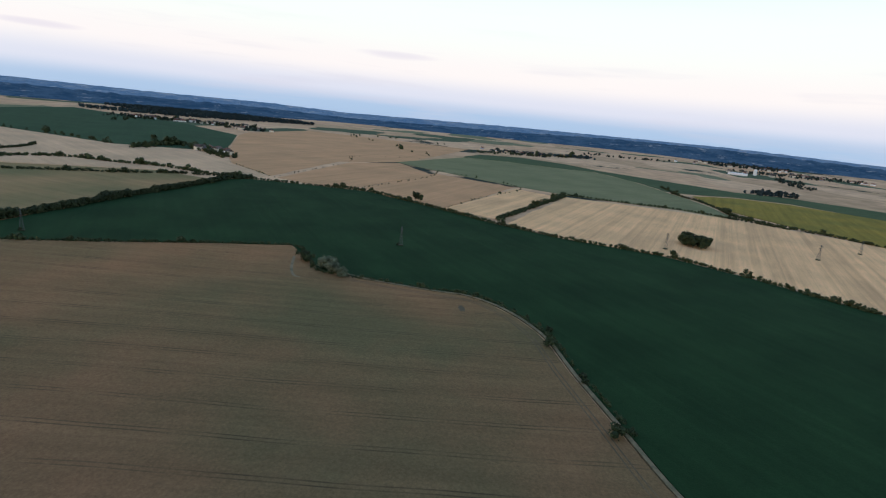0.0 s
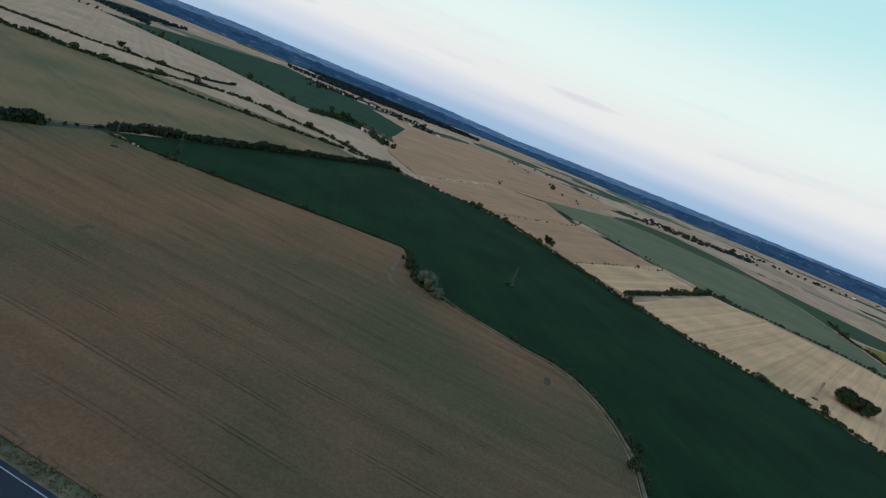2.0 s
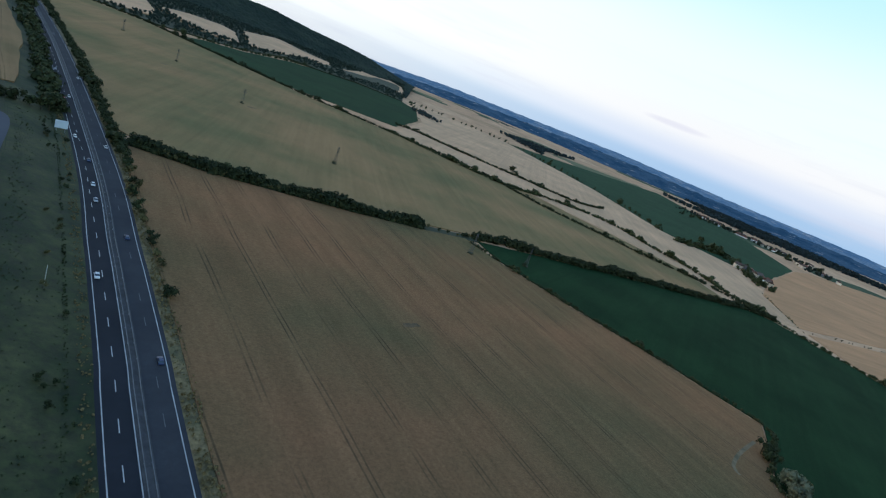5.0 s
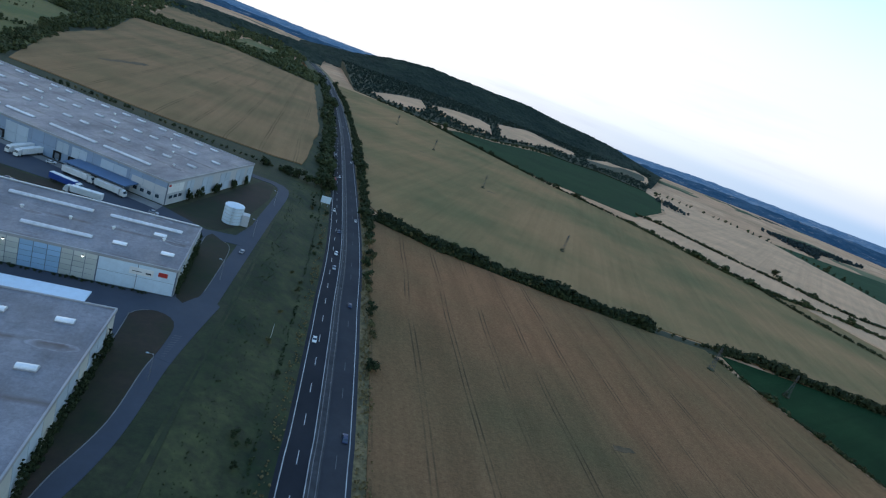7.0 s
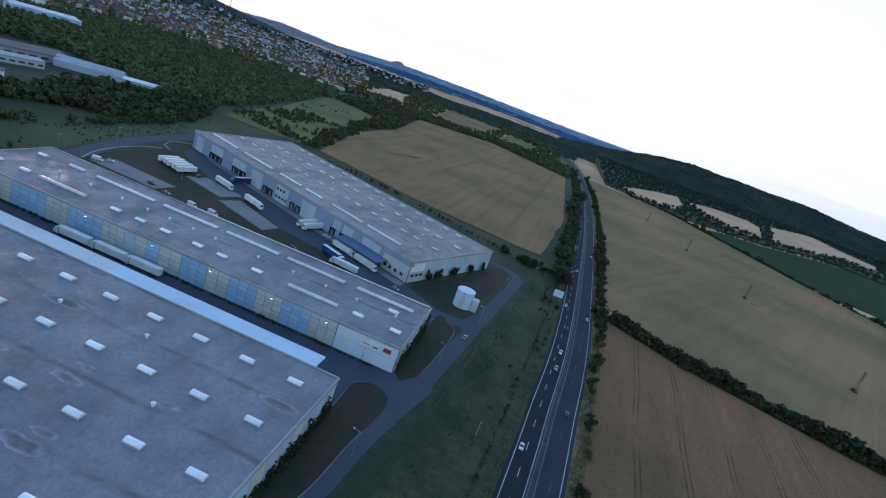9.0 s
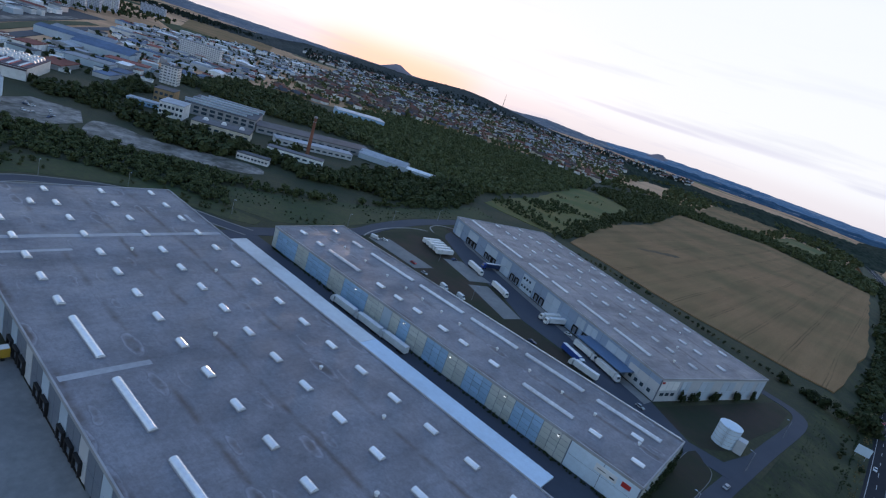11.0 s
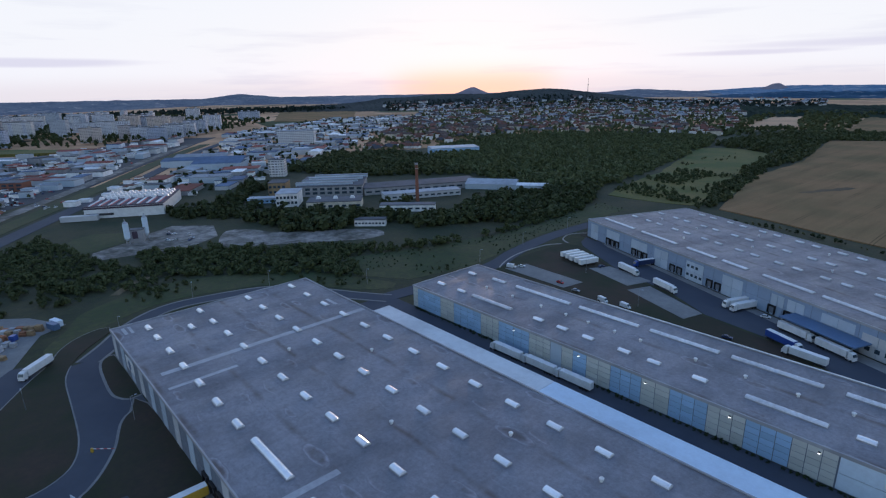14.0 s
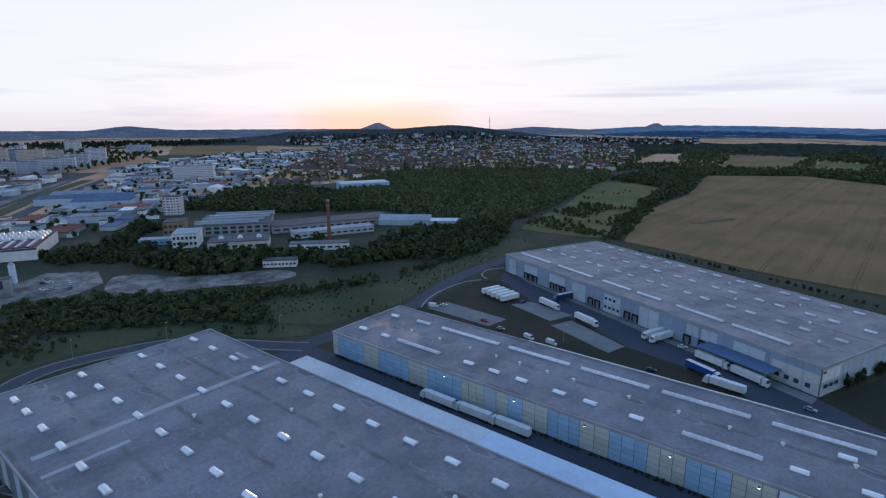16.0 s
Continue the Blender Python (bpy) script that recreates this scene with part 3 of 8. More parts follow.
LINE = curve(CENTRE, 12)

field("scrub_ground", [(-560, -420), (-14, -420), (3, -150), (22, 13), (27.5, 88), (35.5, 165), (44.5, 272), (56.5, 545), (60, 760), (60, 900), (52, 1200), (40, 1300), (-300, 1250), (-620, 1000), (-700, 300)], SCRUB, "rough dark green scrubland and grass", WEST, 1, "ground", 0.0)
field("wheat_field", [(53, -150), (54, -140), (74, 53), (83, 137), (95, 272), (101, 303), (140, 278), (182, 261.5), (225, 246), (275, 232), (318, 224), (318, 190), (328, 126), (342, 60), (350, 4), (318, -12), (288, -22), (277, -49), (261, -90), (255, -111), (242, -124), (223, -134), (203, -140), (187, -142), (157, -142), (118, -144), (82, -146)], WHEAT, "ripe brown wheat field with paired wheel tracks", 0.7, 3, amp=0.8)
field("beet_field", [(30, -420), (56, -154), (82, -149), (118, -147.5), (157, -145.5), (187, -145.5), (203, -144), (225, -138), (245, -127), (258, -112), (264, -92), (281, -50), (293, -22), (322, -10), (354, 4), (346, 60), (332, 126), (322, 190), (330, 222), (397, 205), (490, 180), (658, 139), (683, 100), (668, 17), (653, -49), (585, -109), (493, -184), (440, -240), (396, -315), (336, -361), (258, -406), (100, -470)], BEET, "dense dark green beet field", 0.5, 4, amp=1.0)
field("pale_wheat_field", [(110, 318), (146, 291), (188, 275), (231, 259), (281, 245), (326, 236), (397, 213), (490, 188), (658, 147), (695, 223), (668, 340), (647, 430), (604, 499), (517, 634), (430, 756), (357, 908), (273, 1080), (200, 1140), (104, 1170), (113, 900), (113, 760), (109, 545), (100, 340)], PALE_WHEAT, "greenish pale wheat field with power pylons", 0.7, 5)
field("blue_green_field", [(287, 1000), (377, 1094), (470, 1140), (643, 1285), (799, 1345), (909, 1385), (1000, 1390), (937, 1131), (773, 899), (583, 712), (467, 778), (411, 810), (367, 871), (307, 915)], BLUE_GREEN, "blue-green crop below the wooded hill", 0.5, 6)
field("pale_stubble_field", [(595, 710), (780, 895), (945, 1131), (1040, 1380), (1245, 1058), (1131, 663), (989, 399), (1008, 213), (839, 163), (731, 85), (690, 108), (703, 223), (678, 340), (657, 430), (614, 499), (527, 634)], PALE, "pale stubble strips between hedges", 0.25, 7)
field("village_meadow", [(1788, 1053), (2212, 1056), (1783, 523), (1480, 301), (1012, 215), (993, 399), (1136, 663), (1250, 1058)], VILLAGE_GRASS, "green meadow beside a village", 0.3, 8)


def foot_z(x, y):
    """The height of the slope at the foot of the wooded hill, from its lower edge upwards."""
    edge = np.interp(math.degrees(math.atan2(x, y)), (7.3, 16.3, 22.2, 30.4, 37.9), (1219, 1094, 1256, 1480, 1560))
    return 1 + 19 * min(1.0, max(0.0, (math.hypot(x, y) - float(edge)) / 550))


def slope_field(name, poly, material, label, lift=0.0, category="field"):
    """A field that lies on the slope, with its own thickness."""
    n = len(poly)
    if sum(poly[i][0] * poly[(i + 1) % n][1] - poly[(i + 1) % n][0] * poly[i][1] for i in range(n)) < 0:
        poly = poly[::-1]
    verts = [(x, y, -1.0) for x, y in poly] + [(x, y, foot_z(x, y) + lift) for x, y in poly]
    return setting(name, Build().add(verts, [tuple(range(n - 1, -1, -1)), tuple(range(n, 2 * n))] + [(i, (i + 1) % n, n + (i + 1) % n, n + i) for i in range(n)]), material, label, category)


HILL_FIELDS = ([(192, 1264), (207, 1203), (244, 1185), (303, 1197), (336, 1309), (349, 1446), (284, 1392)], [(358, 1393), (375, 1327), (395, 1255), (435, 1227), (500, 1249), (555, 1443), (539, 1500), (452, 1474)],
               [(614, 1556), (535, 1276), (649, 1362), (774, 1480), (832, 1429), (904, 1583), (829, 1647), (799, 1750)], [(905, 1513), (882, 1386), (1005, 1444), (1096, 1424), (1215, 1603), (1254, 1855), (1021, 1613)])
for poly in HILL_FIELDS:
    slope_field("hill_stubble_field", jag(poly, 30, 2.0, 9), PALE, "pale stubble field on the foot of the hill", 0.5)
FOOT = [(150, 1200), (300, 1092), (475, 1163), (640, 1325), (757, 1312), (860, 1330), (970, 1245), (1290, 1700), (1290, 1900), (1000, 1950), (700, 1950), (420, 1900), (150, 1860)]
slope_field("hill_foot", jag(FOOT, 40, 0.0, 2), SCRUB, "dark scrubby slope at the foot of a wooded hill", 0.0, "ground")
field("rose_stubble_field", [(842, 163), (1010, 211), (1480, 298), (1640, 306), (2064, 174), (1788, -375), (1114, -127), (1006, 8), (731, 85)], ROSE, "wide reddish stubble field", 0.3, 11)
field("rose_stubble_field", [(719, 73), (1010, -13), (1078, -110), (915, -158), (690, -39), (676, 17)], ROSE, "reddish stubble field beside a track", 0.4, 12)
field("rose_stubble_field", [(657, -50), (690, -44), (936, -168), (820, -284), (567, -135), (585, -112)], ROSE, "reddish stubble field behind a hedge", 0.5, 13)
field("straw_field", [(567, -138), (807, -285), (747, -335), (521, -190)], STUBBLE, "straw-coloured stubble field", 0.4, 14)
field("straw_field", [(503, -198), (752, -350), (661, -558), (519, -670), (300, -800), (160, -520), (258, -414), (336, -369), (396, -322), (440, -247)], STUBBLE, "straw-coloured stubble field with drill rows", 0.4, 15)
field("sage_field", [(1096, -104), (1226, -186), (1392, -292), (1373, -410), (1293, -538), (1281, -609), (1109, -634), (902, -617), (785, -605), (690, -580), (645, -566), (706, -510), (740, -432), (776, -359), (849, -283), (955, -201), (1016, -154)], SAGE, "sage green crop beyond the hedge", 0.4, 16)
field("green_field", [(1400, -296), (1438, -303), (1567, -371), (1600, -501), (1478, -603), (1335, -646), (1165, -773), (1060, -846), (1028, -958), (904, -1067), (750, -1200), (620, -1080), (771, -934), (915, -866), (953, -772), (939, -673), (952, -627), (1109, -637), (1287, -614), (1300, -540), (1380, -410)], GREEN_CROP, "mid green crop in a long strip", 0.35, 26)
field("sunflower_field", [(908, -654), (931, -757), (894, -849), (771, -930), (620, -1070), (430, -860), (514, -667), (558, -656), (626, -631), (725, -614), (820, -627)], SUNFLOWER, "yellow sunflower field", 0.9, 17)
field("west_wheat_field", [(-155, 427), (-192, 600), (-192, 751), (-235, 1020), (-99, 1100), (62, 968), (66, 540), (52, 372), (33, 372), (-37, 386)], WEST_WHEAT, "dull brown wheat field behind a warehouse", WEST + 0.7, 18)
MEADOW_EDGE = [(-248, 421), (-261, 466), (-275, 569), (-318, 720), (-346, 813), (-312, 839), (-258, 812), (-215, 743), (-198, 640), (-180, 560), (-166, 470), (-176, 428), (-194, 422)]
field("hill_meadow", MEADOW_EDGE, MEADOW, "uneven green meadow with shrubs", WEST + 0.3, 19, "meadow", 3)
REAR_GRASS = [(-255, 160), (-238, 204), (-226, 262), (-227, 327), (-234, 389), (-207, 380), (-206, 345), (-205, 306), (-207, 274), (-199, 237), (-193, 196), (-200, 160), (-222, 146)]
field("rear_grass", REAR_GRASS, THICK_GRASS, "rough green grass between a thicket and a road", WEST + 0.06, 27, "grass", 1.5)
field("works_grass", [(-405, 38), (-376, 41), (-381, 53), (-392, 73), (-419, 79), (-432, 61), (-425, 47)], THICK_GRASS, "green grass beside a concrete works", WEST + 0.06, 28, "grass", 1.5)
FAR_FIELDS = ([(-419, 1149), (-510, 1625), (-465, 1724), (-350, 1234)], [(-246, 1141), (-325, 1685), (-209, 1826), (-135, 1596), (-142, 1131)], [(-124, 1119), (-105, 1504), (-24, 1462), (-28, 1075)])
for k, poly in enumerate(FAR_FIELDS):
    field("far_stubble_field", poly, (PALE, WEST_WHEAT, MEADOW)[k], "small far field between woods", WEST + 0.4, 20 + k)
field("town_field", [(-1600, 750), (-1400, 900), (-2100, 1370), (-2200, 1060)], WEST_WHEAT, "brown field on the edge of a town", WEST + 0.4, 24)


PATH = mat("dusty_track", (0.20, 0.145, 0.082), (0.10, 0.085, 0.045), fine=0.9, broad=0.15, rough=0.95, grain=0.3)
PRESSED = mat("pressed_straw", (0.075, 0.056, 0.030), (0.13, 0.085, 0.045), fine=0.5, broad=0.06, rough=0.95, grain=0.4)
EDGE = curve([(300, -26), (281, -48), (263, -90), (257, -111), (243.5, -125.5), (224, -136), (203, -142), (187, -144), (157, -144), (118, -146), (82, -147.5), (58, -151)], 4)
setting("field_track", strip(EDGE, -0.9, 0.9, -0.5, 0.86), PATH, "dusty pale track on the edge of a field", "track")
for at in (7.0, 9.0):
    setting("wheel_track", strip(EDGE, at - 0.26, at + 0.26, 0.2, 0.72), PRESSED, "wheel track pressed into the wheat", "track")
setting("trampled_corner", strip(curve([(274.7, -11.8), (277.8, -7.6), (294.2, -4.1), (320.9, -2.2)], 2), -0.9, 0.9, 0.1, 0.74), PATH, "trampled pale turn of a track in a wheat field", "track")
# ---- motorway ----
def bank(near, far, z_near, z_far):
    b, n, rows = Build(), len(LINE), []
    for i, p in enumerate(LINE):
        d = (LINE[min(i + 1, n - 1)] - LINE[max(i - 1, 0)]).normalized()
        s = Vector((d.y, -d.x))
        for k in range(5):
            t = k / 4
            q = p + s * (near + (far - near) * t)
            z = z_near + (z_far - z_near) * t * t * (3 - 2 * t) + (0.25 * noise.noise((q.x * 0.1, q.y * 0.1, 0)) if 0 < k < 4 else 0)
            rows.append((q.x, q.y, z))
    faces = [(5 * i + k, 5 * i + k + 1, 5 * i + k + 6, 5 * i + k + 5) for i in range(n - 1) for k in range(4)]
    return b.add(rows, faces)


setting("verge_west", bank(-9.75, -38, PAVED - 0.02, WEST + 0.1), GRASS, "rough dark green grass beside the motorway", "grass")
setting("verge_east", bank(9.75, 18, PAVED - 0.02, 0.3), DRY_GRASS, "yellowed dry grass bank beside the motorway", "grass")
for side, (a, b_), m in (("south", (-9.8, -1.5), ASPHALT), ("north", (1.5, 9.8), OLD_ASPHALT)):
    setting("carriageway_" + side, strip(LINE, a, b_, PAVED - 1, PAVED), m, "asphalt motorway carriageway", "road")
setting("median", strip(LINE, -1.48, 1.48, PAVED - 1, PAVED + 0.04), DARK_PAVING, "grey strip between the carriageways", "road")
for k, at in enumerate((-8.4, -1.75, 8.4)):
    setting("edge_line", strip(LINE, at - 0.14, at + 0.14, PAVED - 0.2, PAVED + 0.012), PAINT, "white painted edge line", "road marking")
crash_barrier = thing("crash_barrier", "galvanised steel crash barrier on short posts", "barrier")
for at in (-0.85, 0.85):
    part("rail", strip(LINE, at - 0.09, at + 0.09, PAVED + 0.45, PAVED + 0.78), RAIL, crash_barrier)
post_mesh = Build().box(-0.06, -0.06, 0, 0.06, 0.06, 0.5).mesh("post", STEEL)
for at in (-0.85, 0.85):
    for k in range(60):
        y = 20 + k * 8.0
        part("post", post_mesh, STEEL, crash_barrier, at=pose(centre_x(y) + at, y, PAVED))
dash_mesh = Build().box(-0.13, 0, 0, 0.13, 5.1, 0.014).mesh("lane_dash", PAINT)
faint_dash = Build().box(-0.11, 0, 0, 0.11, 5.1, 0.014).mesh("lane_dash", FAINT)
lane_marks = tagged(new("lane_marks"), "white dashed lane line, faded on the older carriageway", "road marking", kind="structure")
for at in (-5.1, 5.1):
    y = -75.6
    while y < 900:
        turn = -math.degrees(math.atan2(centre_x(y + 8) - centre_x(y), 8))
        if at < 0 or int(y / 15.4) % 3:
            part("lane_dash", dash_mesh if at < 0 else faint_dash, PAINT, lane_marks, at=pose(centre_x(y) + at, y, PAVED, 0, 0, turn))
        y += 15.4


# ---- distance ----
def ridge(name, profile, dist, deep, material, label, step=0.4, rough=0.0, seed=0):
    """Far hills: a long ridge, its crest at the heights given by heading."""
    rnd, b = random.Random(seed), Build()
    verts, cols = [], 0
    h0, h1 = profile[0][0], profile[-1][0]
    n = int((h1 - h0) / step)
    for i in range(n + 1):
        h = h0 + (h1 - h0) * i / n
        z = np.interp(h, [p[0] for p in profile], [p[1] for p in profile]) + rough * noise.noise((h * 1.3, seed, 0)) + rough * 0.5 * noise.noise((h * 5, seed, 1))
        a = radians(h)
        for d, zz in ((dist - deep, -4), (dist - deep * 0.45, z * 0.45), (dist, z), (dist + 40, -4)):
            verts.append((-math.sin(a) * d, math.cos(a) * d, zz))
        cols += 1
    faces = []
    for i in range(cols - 1):
        for j in range(3):
            k = 4 * i + j
            faces.append((k, k + 1, k + 5, k + 4))
    return setting(name, b.add(verts, faces), material, label, "hills")


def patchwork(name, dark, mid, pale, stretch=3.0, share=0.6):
    """Far slopes: dark woods, dull fields and pale strips, in patches that follow the slope; the tones passed in
    already hold the haze.
    """
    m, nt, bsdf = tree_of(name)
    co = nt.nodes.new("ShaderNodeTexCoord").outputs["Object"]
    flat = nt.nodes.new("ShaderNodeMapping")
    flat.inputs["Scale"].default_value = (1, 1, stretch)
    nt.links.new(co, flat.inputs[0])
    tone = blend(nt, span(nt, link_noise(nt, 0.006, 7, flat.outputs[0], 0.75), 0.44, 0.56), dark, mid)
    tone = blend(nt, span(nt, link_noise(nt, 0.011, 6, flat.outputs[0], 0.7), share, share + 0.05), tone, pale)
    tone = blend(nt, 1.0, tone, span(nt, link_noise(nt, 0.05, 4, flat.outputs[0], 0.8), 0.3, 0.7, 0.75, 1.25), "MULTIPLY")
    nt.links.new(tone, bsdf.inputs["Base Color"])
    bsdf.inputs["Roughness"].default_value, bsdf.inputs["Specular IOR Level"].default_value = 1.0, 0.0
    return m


# haze is painted in: blue for the east, pale grey for the west
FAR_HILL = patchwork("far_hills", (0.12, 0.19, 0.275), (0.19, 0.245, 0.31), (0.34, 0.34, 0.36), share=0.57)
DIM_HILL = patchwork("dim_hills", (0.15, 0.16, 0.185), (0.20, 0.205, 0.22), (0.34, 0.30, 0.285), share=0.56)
# pinkish sunset haze painted into the peak's colour
PEAK = mat("bare_peak", (0.22, 0.195, 0.215), (0.25, 0.22, 0.235), fine=0.01, broad=0.003, rough=1.0, grain=0.2, specular=0.0)
D, EYE = 4600, 102 * FULL
ring = [(-150, -0.7), (-136, -0.64), (-125, -0.42), (-115, -0.47), (-106, -0.5), (-98, -0.6), (-88, -0.72), (-80, -0.48), (-71, -0.48), (-65, -0.4), (-59, -0.3), (-50, -0.47), (-41, -0.57), (-34, -0.95), (-20, -0.9), (0, -0.93), (10, -0.68), (17, -0.62), (24, -1.0)]
# woods coloured blue to stand for the air in between
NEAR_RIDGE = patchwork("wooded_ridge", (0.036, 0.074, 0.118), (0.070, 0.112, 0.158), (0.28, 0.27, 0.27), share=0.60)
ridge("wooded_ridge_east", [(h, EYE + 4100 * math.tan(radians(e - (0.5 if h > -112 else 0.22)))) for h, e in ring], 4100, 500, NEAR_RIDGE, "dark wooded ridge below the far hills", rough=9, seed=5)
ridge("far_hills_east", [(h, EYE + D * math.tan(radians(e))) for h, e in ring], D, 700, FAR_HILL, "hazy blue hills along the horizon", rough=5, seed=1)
ring = [(14, -0.95), (24, -1.02), (29.3, -0.72), (33, -1.0), (36, -0.8), (38, -0.72), (41, -0.85), (48, -0.86), (54, -0.84), (64, -0.8), (67.9, -0.42), (71, -0.8), (78, -0.72), (87, -0.65), (95, -0.68), (115, -0.8), (150, -0.8), (212, -0.75)]
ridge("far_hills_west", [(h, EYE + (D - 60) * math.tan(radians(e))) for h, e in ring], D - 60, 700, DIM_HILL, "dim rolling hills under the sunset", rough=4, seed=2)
for h, e, w in ((45.2, -0.26, 3.2), (17.9, -0.42, 2.6)):
    z = EYE + 4500 * math.tan(radians(e))
    ridge("conical_peak", [(h - w, 0), (h - w * 0.55, z * 0.45), (h - w * 0.25, z * 0.78), (h - 0.25, z), (h + 0.2, z * 0.97), (h + w * 0.3, z * 0.72), (h + w * 0.6, z * 0.45), (h + w, 0)], 4500, 200, PEAK, "lone conical peak on the horizon", step=0.12, rough=1.2, seed=int(h))
# ---- warehouses ----
def walls(w, length, depth, base, top, mats):
    """Four wall leaves of a hall in its own frame: front at y 0, then right, back, left."""
    t = 0.35
    for m, (x0, y0, x1, y1) in zip(mats, ((0, 0, length, t), (length - t, t, length, depth - t), (0, depth - t, length, depth), (0, t, t, depth - t))):
        part("wall", Build().box(x0, y0, base - 0.5, x1, y1, top), m, w)


def roof_of(w, length, depth, top, material, trim):
    part("roof", Build().box(-0.1, -0.1, top, length + 0.1, depth + 0.1, top + 0.25), material, w)
    h = top + 0.62
    for x0, y0, x1, y1 in ((-0.25, -0.25, length + 0.25, 0.2), (-0.25, depth - 0.2, length + 0.25, depth + 0.25), (-0.25, 0.2, 0.2, depth - 0.2), (length - 0.2, 0.2, length + 0.25, depth - 0.2)):
        part("parapet", Build().box(x0, y0, top - 0.35, x1, y1, h, 0.05), trim, w)


def dome_mesh(length, width, height=0.85, material=DOME):
    """A barrel skylight: an arched shell on a low kerb, with its ribs."""
    b, n = Build(), 8
    verts, faces = [], []
    for x in (0.05, length - 0.05):
        verts += [(x, math.cos(math.pi * i / n) * width / 2, 0.3 + math.sin(math.pi * i / n) * height) for i in range(n + 1)]
    faces += [(i, i + 1, n + 2 + i, n + 1 + i) for i in range(n)]
    faces += [tuple(range(n, -1, -1)), tuple(range(n + 1, 2 * n + 2))]
    b.add(verts, faces)
    k = 1.0
    while k < length:
        for i in range(n):
            a0, a1 = math.pi * i / n, math.pi * (i + 1) / n
            p = [(math.cos(a) * (width / 2 + 0.05), 0.3 + math.sin(a) * (height + 0.05)) for a in (a0, a1)]
            b.add([(k - 0.05, *p[0]), (k + 0.05, *p[0]), (k + 0.05, *p[1]), (k - 0.05, *p[1])], [(0, 1, 2, 3)])
        k += 2.4
    return b.mesh("skylight", material)


def vent_mesh():
    b = Build().tube((0, 0, 0), (0, 0, 0.7), 0.38, 0.38, 10).tube((0, 0, 0.7), (0, 0, 0.95), 0.6, 0.6, 10)
    return b.tube((0, 0, 0.95), (0, 0, 1.2), 0.6, 0.2, 10).mesh("roof_vent", WHITE)


def kerb_mesh(length, width):
    return Build().box(-0.06, -width / 2 - 0.14, 0, length + 0.06, width / 2 + 0.14, 0.3, 0.03).mesh("kerb", TRIM)


KERBS = {}


def skylight(w, me, x, y, z):
    """A barrel skylight on its own metal kerb."""
    sky = part("skylight", me, DOME, w, at=pose(x, y, z))
    size = (round(max(v.co.x for v in me.vertices), 2), round(2 * max(v.co.y for v in me.vertices), 2))
    if size not in KERBS:
        KERBS[size] = kerb_mesh(*size)
    part("kerb", KERBS[size], TRIM, sky)


SHORT, VENT = dome_mesh(4.2, 1.9, 0.65), vent_mesh()
SMALL = dome_mesh(4.6, 1.7, 0.6, DULL_DOME)
LONGS = {}


def long_dome(w, x, y, z, length, material=DULL_DOME):
    key = (round(length), material.name)
    if key not in LONGS:
        LONGS[key] = dome_mesh(length, 1.9, 0.6, material)
    skylight(w, LONGS[key], x, y, z)


def cladding(w, u0, u1, z0, z1, wide, tall, material, frame_at, proud=0.14):
    """Flat wall panels with open joints, laid out on one wall; frame_at turns wall metres into the hall's frame."""
    cols, rows = max(1, round((u1 - u0) / wide)), max(1, round((z1 - z0) / tall))
    cw, rh = (u1 - u0) / cols, (z1 - z0) / rows
    me = Build().box(0.1, -proud, 0.08, cw - 0.1, 0.02, rh - 0.08, 0.02).mesh("panel", material)
    for i in range(cols):
        for j in range(rows):
            part("panel", me, material, w, at=frame_at @ pose(u0 + i * cw, 0, z0 + j * rh))


def dock(w, u, base, frame_at):
    """A loading dock: black rubber shelter round a grey door, two buffers below."""
    d = part("dock_shelter", Build().box(-1.8, -0.75, 1.0, -1.35, 0.0, 4.6, 0.05).box(1.35, -0.75, 1.0, 1.8, 0.0, 4.6, 0.05).box(-1.35, -0.75, 4.0, 1.35, 0.0, 4.6, 0.05), BLACK, w, "black rubber dock shelter", at=frame_at @ pose(u, 0, base))
    part("dock_door", Build().box(-1.35, -0.16, 1.1, 1.35, -0.02, 4.0), GREY_WALL, d)
    for s in (-1, 1):
        part("buffer", Build().box(s * 1.1 - 0.2, -0.45, 0.6, s * 1.1 + 0.2, 0.0, 1.05, 0.04), BLACK, d)


WHITE_WALL = mat("off_white_wall", (0.50, 0.51, 0.52), (0.43, 0.44, 0.46), fine=0.5, broad=0.06, rough=0.55, grain=0.07)
GREY_WALL = mat("grey_wall", (0.16, 0.185, 0.225), (0.135, 0.155, 0.19), fine=0.5, broad=0.06, rough=0.55, grain=0.07)
SHEET_BLUE = mat("blue_canopy_sheet", (0.10, 0.16, 0.26), (0.08, 0.13, 0.22), fine=0.6, broad=0.08, rough=0.5, grain=0.08)
RED = mat("red_lacquer", (0.45, 0.045, 0.04), None, fine=1.0, broad=0.3, rough=0.4, grain=0.06)

# the widest hall
A = thing("warehouse", "long grey flat-roofed logistics warehouse with rows of skylights", "warehouse", "logistics halls", at=pose(-213, 28, 0))
walls(A, 218, 81, WEST, 16.0, (GREY_WALL, WHITE_WALL, GREY_WALL, GREY_WALL))
roof_of(A, 218, 81, 16.0, ROOF_A, TRIM)
for row in range(4):
    for k in range(15):
        x = 6 + 14.55 * k
        y = 11 + 20.0 * row
        if row == 0:
            if k < 7:
                skylight(A, SHORT, x - 2.2 + (3 if k == 0 else 0), y, 16.25)
            elif k % 2 and k < 15:
                long_dome(A, x - 5.4 + (k - 7) * 0.1, y + 0.4, 16.25, 20.0, DOME)
        else:
            skylight(A, SHORT, x - 2.2, y, 16.25)
skylight(A, SHORT, 17.4, 23.2, 16.25)
